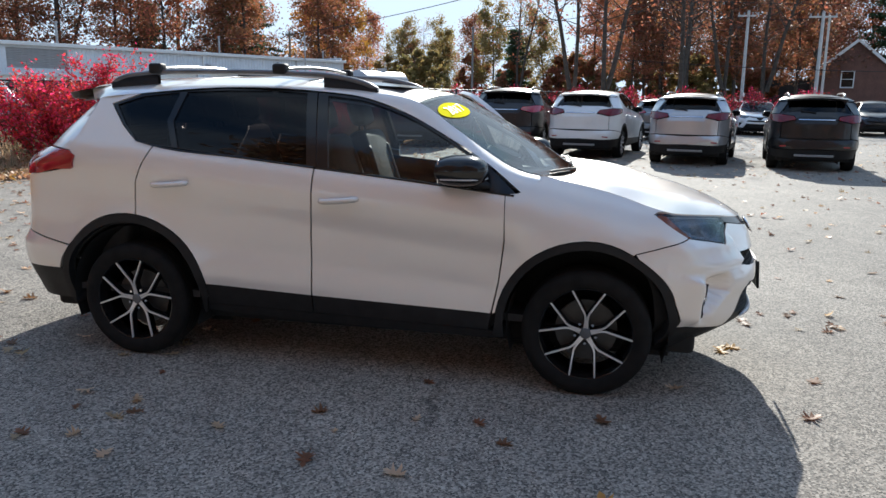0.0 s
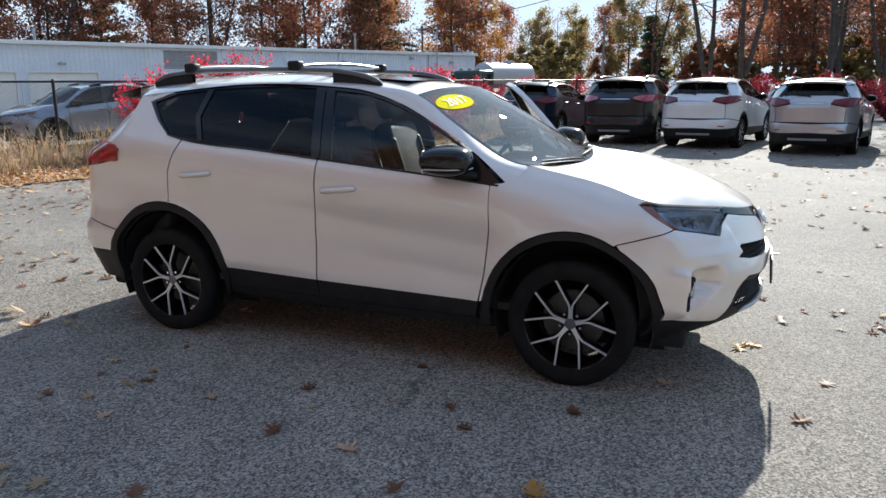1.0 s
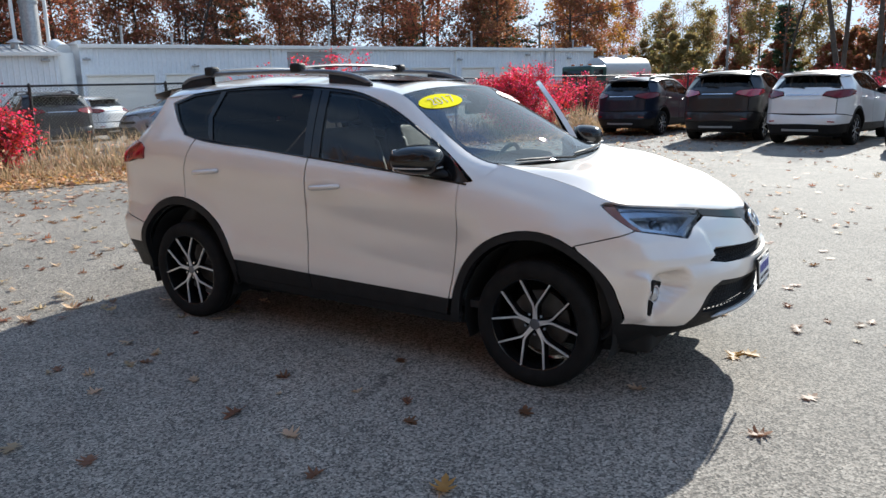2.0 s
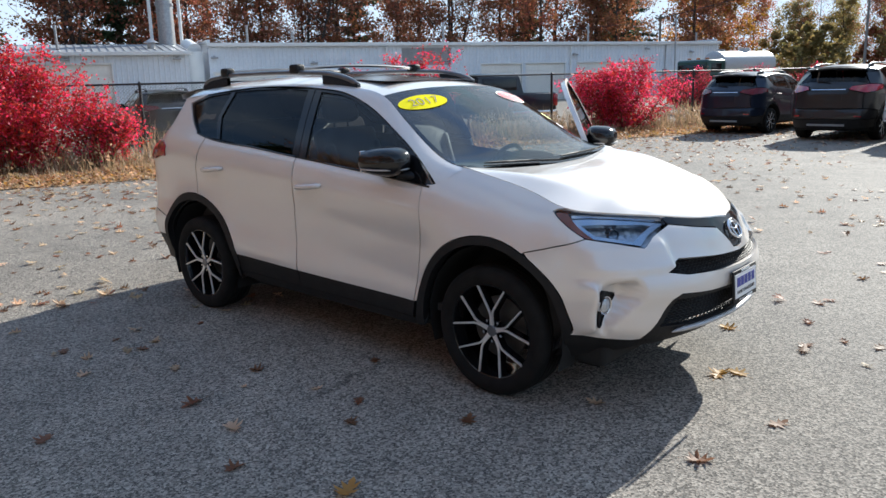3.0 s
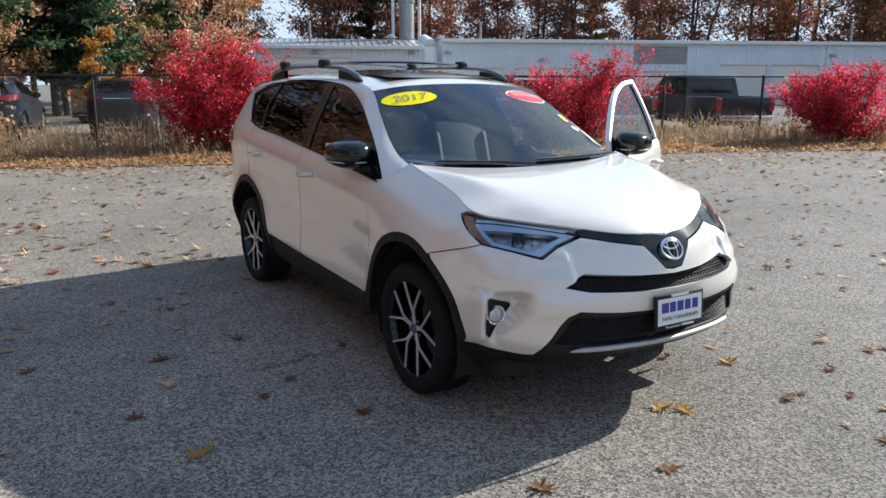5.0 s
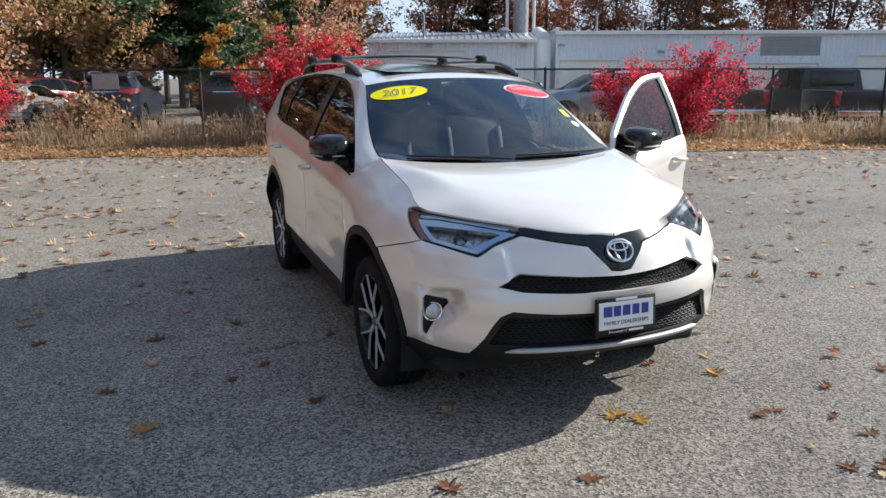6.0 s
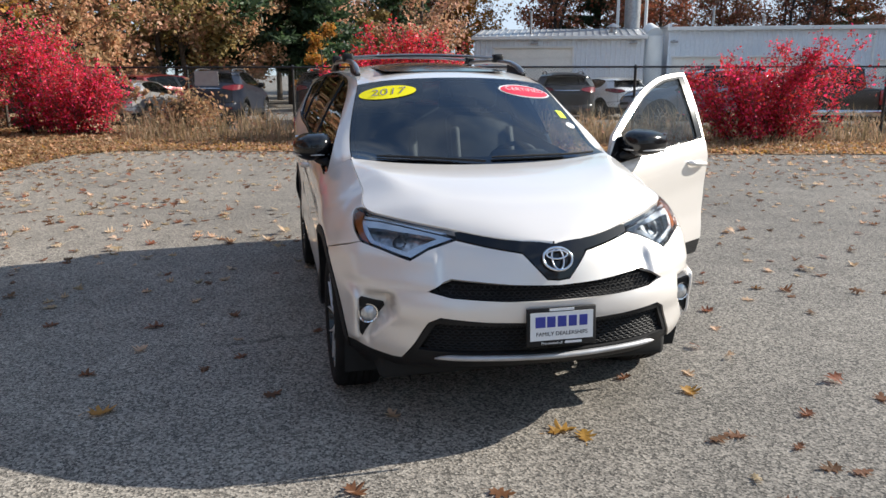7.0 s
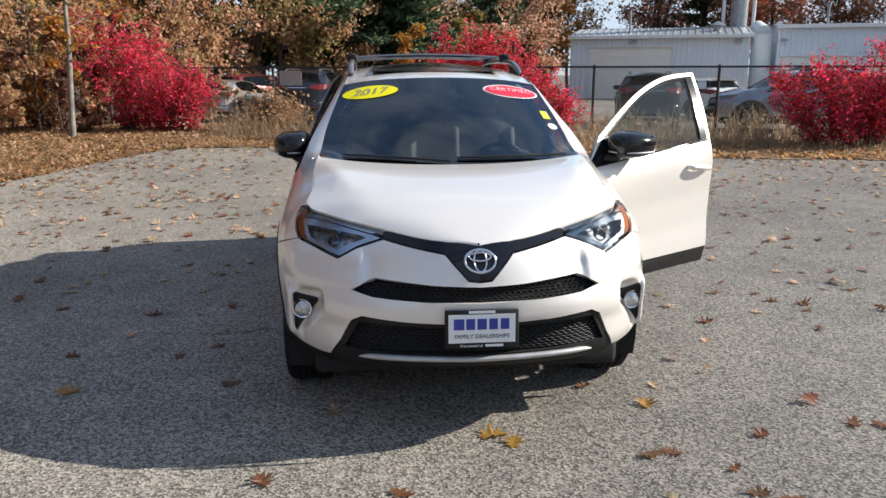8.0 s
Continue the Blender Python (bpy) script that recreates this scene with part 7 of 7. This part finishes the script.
wq = on_verge(9000, rg, 3.2)
wd = np.min(np.hypot(wq[:, None, 0] - EDGE_A[:, 0], wq[:, None, 1] - EDGE_A[:, 1]), axis=1)
wq = wq[(wd > 1.3) & (wq[:, 1] > -5.2)]
weeds = tagged(new("dry_weeds"), "brown withered weeds standing along the fence", "weeds", kind="stuff")
wm = leaf_cloud("dry_weeds", np.c_[wq, rg.uniform(0.08, 0.62, len(wq))], 0.05, WEED_LEAF, None, 0.4, 1.8, rg)
bpy.data.objects.remove(weeds)
tagged(wm, "brown withered weeds standing along the fence", "weeds", kind="stuff")
gm = mesh_from("dry_grass", vs, fs, STRAW)
bpy.data.objects.remove(grass)
grass = tagged(new("dry_grass", gm), "dry straw-coloured grass and weeds along the fence", "grass", kind="stuff")


OAK_OUT = [(0, -0.5), (0.05, -0.42), (0.13, -0.36), (0.26, -0.40), (0.19, -0.26), (0.13, -0.18), (0.32, -0.16), (0.42, -0.06), (0.26, -0.02), (0.12, 0.02), (0.24, 0.14), (0.34, 0.28), (0.20, 0.22), (0.09, 0.20),
           (0.12, 0.36), (0.0, 0.5)]
OAK_OUT = OAK_OUT + [(-x * 0.95, y + 0.02) for x, y in OAK_OUT[-2:0:-1]]


def oak_leaf(rg, curl):
    """Vertices and faces of one lobed leaf about a metre long, curled along and across."""
    mid = [(0, y) for y in (-0.30, -0.05, 0.18)]
    out = np.array(OAK_OUT) * [rg.uniform(0.8, 1.2), 1]
    f = lambda q: (q[0], q[1], curl[0] * q[0]**2 * 2.2 + curl[1] * q[1]**2 + curl[2] * q[0] * q[1] + 0.03)
    vs = [f(q) for q in out] + [f(q) for q in mid] + [(0.02, -0.75, 0.10 * curl[1] + 0.03), (-0.02, -0.75, 0.10 * curl[1] + 0.03)]
    n = len(out)
    fs = []
    for i in range(n):
        a, b = out[i], out[(i + 1) % n]
        j = n + (0 if (a[1] + b[1]) / 2 < -0.17 else 1 if (a[1] + b[1]) / 2 < 0.07 else 2)
        fs.append((i, (i + 1) % n, j))
        k = n + (0 if b[1] < -0.17 else 1 if b[1] < 0.07 else 2)
    fs += [(n, n + 1, 5), (n + 1, n + 2, 9), (n, n + 1, n - 5), (n + 1, n + 2, n - 9), (0, n + 3, n + 4)]
    return np.array(vs), fs


def scatter(name, label, places, size, material, rg, lift=0.0, kinds=10):
    """Many small curled leaves in one mesh."""
    shapes = [oak_leaf(rg, rg.uniform([-0.3, -0.1, -0.6], [0.9, 0.75, 0.6])) for _ in range(kinds)]
    V, Fc, base = [], [], 0
    for (x, y) in places:
        v, f = shapes[rg.integers(0, kinds)]
        a, s = rg.uniform(0, 6.28), size * rg.uniform(0.55, 1.3)
        tilt = rg.normal() * 0.25
        w = v * s
        z = w[:, 2] + tilt * w[:, 0]
        z = z - z.min() + 0.003 + lift
        V.append(np.c_[x + w[:, 0] * math.cos(a) - w[:, 1] * math.sin(a), y + w[:, 0] * math.sin(a) + w[:, 1] * math.cos(a), z])
        Fc += [tuple(i + base for i in q) for q in f]
        base += len(v)
    return tagged(new(name, mesh_from(name, np.concatenate(V), Fc, material)), label, "leaves", kind="stuff")


def litter(name, label, n, material, seed, near, size, area=None):
    rg = np.random.default_rng(seed)
    if area:
        p = np.c_[rg.uniform(area[0], area[1], n), rg.uniform(area[2], area[3], n)]
        p = p[inside(p[:, 0], p[:, 1], FAR_A)]
    else:
        p = on_verge(n, rg, near)
    z = verge_fn(p[:, 0], p[:, 1], 0.0)[:, 2] + 0.015
    a = rg.uniform(0, 6.28, len(p))
    s = size * rg.uniform(0.6, 1.3, len(p))
    t = rg.normal(size=(len(p), 2)) * 0.5
    o = np.c_[p, z]
    d, e = np.c_[np.cos(a), np.sin(a), t[:, 0]] * s[:, None], np.c_[-np.sin(a), np.cos(a), t[:, 1]] * s[:, None] * 0.55
    v = np.stack([o - d / 2, o + e / 2 + [0, 0, 0.012], o + d / 2, o - e / 2 + [0, 0, 0.012]], axis=1).reshape(-1, 3)
    k = np.arange(len(p))[:, None] * 4
    tagged(new(name, mesh_from(name, v, np.concatenate([k + [0, 1, 2], k + [0, 2, 3]]), material)), label, "leaves", kind="stuff")


litter("leaf_litter", "deep tan fallen leaves on the verge", 26000, TAN_LEAF, 101, 1.9, 0.10)
litter("leaf_litter", "russet fallen leaves on the verge", 9000, FALLEN, 102, 2.2, 0.11)
litter("leaf_litter", "golden fallen leaves on the verge", 5000, FALLEN_GOLD, 103, 1.4, 0.10)
litter("leaf_litter", "thick tan fallen leaves under the corner trees", 32000, TAN_LEAF, 104, 0, 0.12, (-19.0, -4.0, -13.5, -4.4))
litter("leaf_litter", "brown fallen leaves under the corner trees", 9000, FALLEN, 105, 0, 0.12, (-22.0, -4.0, -15.0, -4.4))

# leaves blown over the asphalt, thicker towards the verge
rg = np.random.default_rng(111)
q = []
while len(q) < 6500:
    x, y = rg.uniform(-12, 12), rg.uniform(-8, 26)
    e = np.min(np.hypot(EDGE_A[:, 0] - x, EDGE_A[:, 1] - y))
    dens = 0.05 + 0.95 * math.exp(-e / 3.4) + 0.25 * max(0.0, noise.noise((x * 0.45, y * 0.45, 2.0)))
    if rg.random() < dens and not inside(np.array([x]), np.array([y]), FAR_A)[0] and math.hypot(x - 1.3, y + 1.2) > 2.2:
        q.append((x, y))
scatter("blown_leaves", "tan oak leaves scattered over the asphalt", q[::2], 0.10, FALLEN_TAN, rg)
scatter("blown_leaves", "russet oak leaves scattered over the asphalt", q[1::2], 0.10, FALLEN, rg)
SPOTS = [(0.19, -1.92, 15), (0.6, -1.95, 12), (0.5, -0.91, 10), (0.06, -1.43, 10), (-0.34, -1.71, 11), (-0.83, -1.65, 10), (-1.15, -1.67, 8), (-0.69, -2.08, 10), (-1.19, -1.99, 11), (0.86, -1.37, 11),
         (0.55, -1.39, 8), (1.01, -1.56, 10), (1.44, -1.2, 12), (1.82, -0.65, 12), (2.15, 0.08, 16), (2.46, -0.9, 13), (0.21, -1.62, 5), (2.92, 0.68, 10), (2.54, 1.02, 9)]
MORE = [(1.47, -2.0, 15), (0.95, -2.17, 11), (1.89, 0.88, 13), (1.67, 1.0, 11), (2.38, 0.82, 12), (2.19, 1.77, 12), (0.53, 2.16, 11), (0.52, 2.52, 10), (0.06, 2.07, 11), (-0.5, 2.87, 11), (1.65, 0.63, 10),
        (0.0, -2.58, 12), (1.04, -2.75, 14), (2.22, 0.16, 14), (2.6, -0.35, 12), (3.3, -1.6, 12), (3.31, 3.28, 8)]
shades = [FALLEN, FALLEN_TAN, FALLEN]
for k, (x, y, cm) in enumerate(SPOTS + MORE):
    v, f = oak_leaf(rg, rg.uniform(-0.1, 0.8, 3))
    me = mesh_from("oak_leaf", v * cm / 100 * 0.95, f, FALLEN_GOLD if (x, y) in ((2.15, 0.08), (2.22, 0.16), (1.89, 0.88), (1.47, -2.0)) else shades[k % 3])
    ob = new("oak_leaf", me)
    z0 = min(vv.co.z for vv in me.vertices)
    ob.matrix_basis = pose(x, y, 0.004 - z0, 0, 0, rg.uniform(0, 360))
    tagged(ob, "curled dry oak leaf lying on the asphalt", "leaf", "fallen leaves near the vehicle")
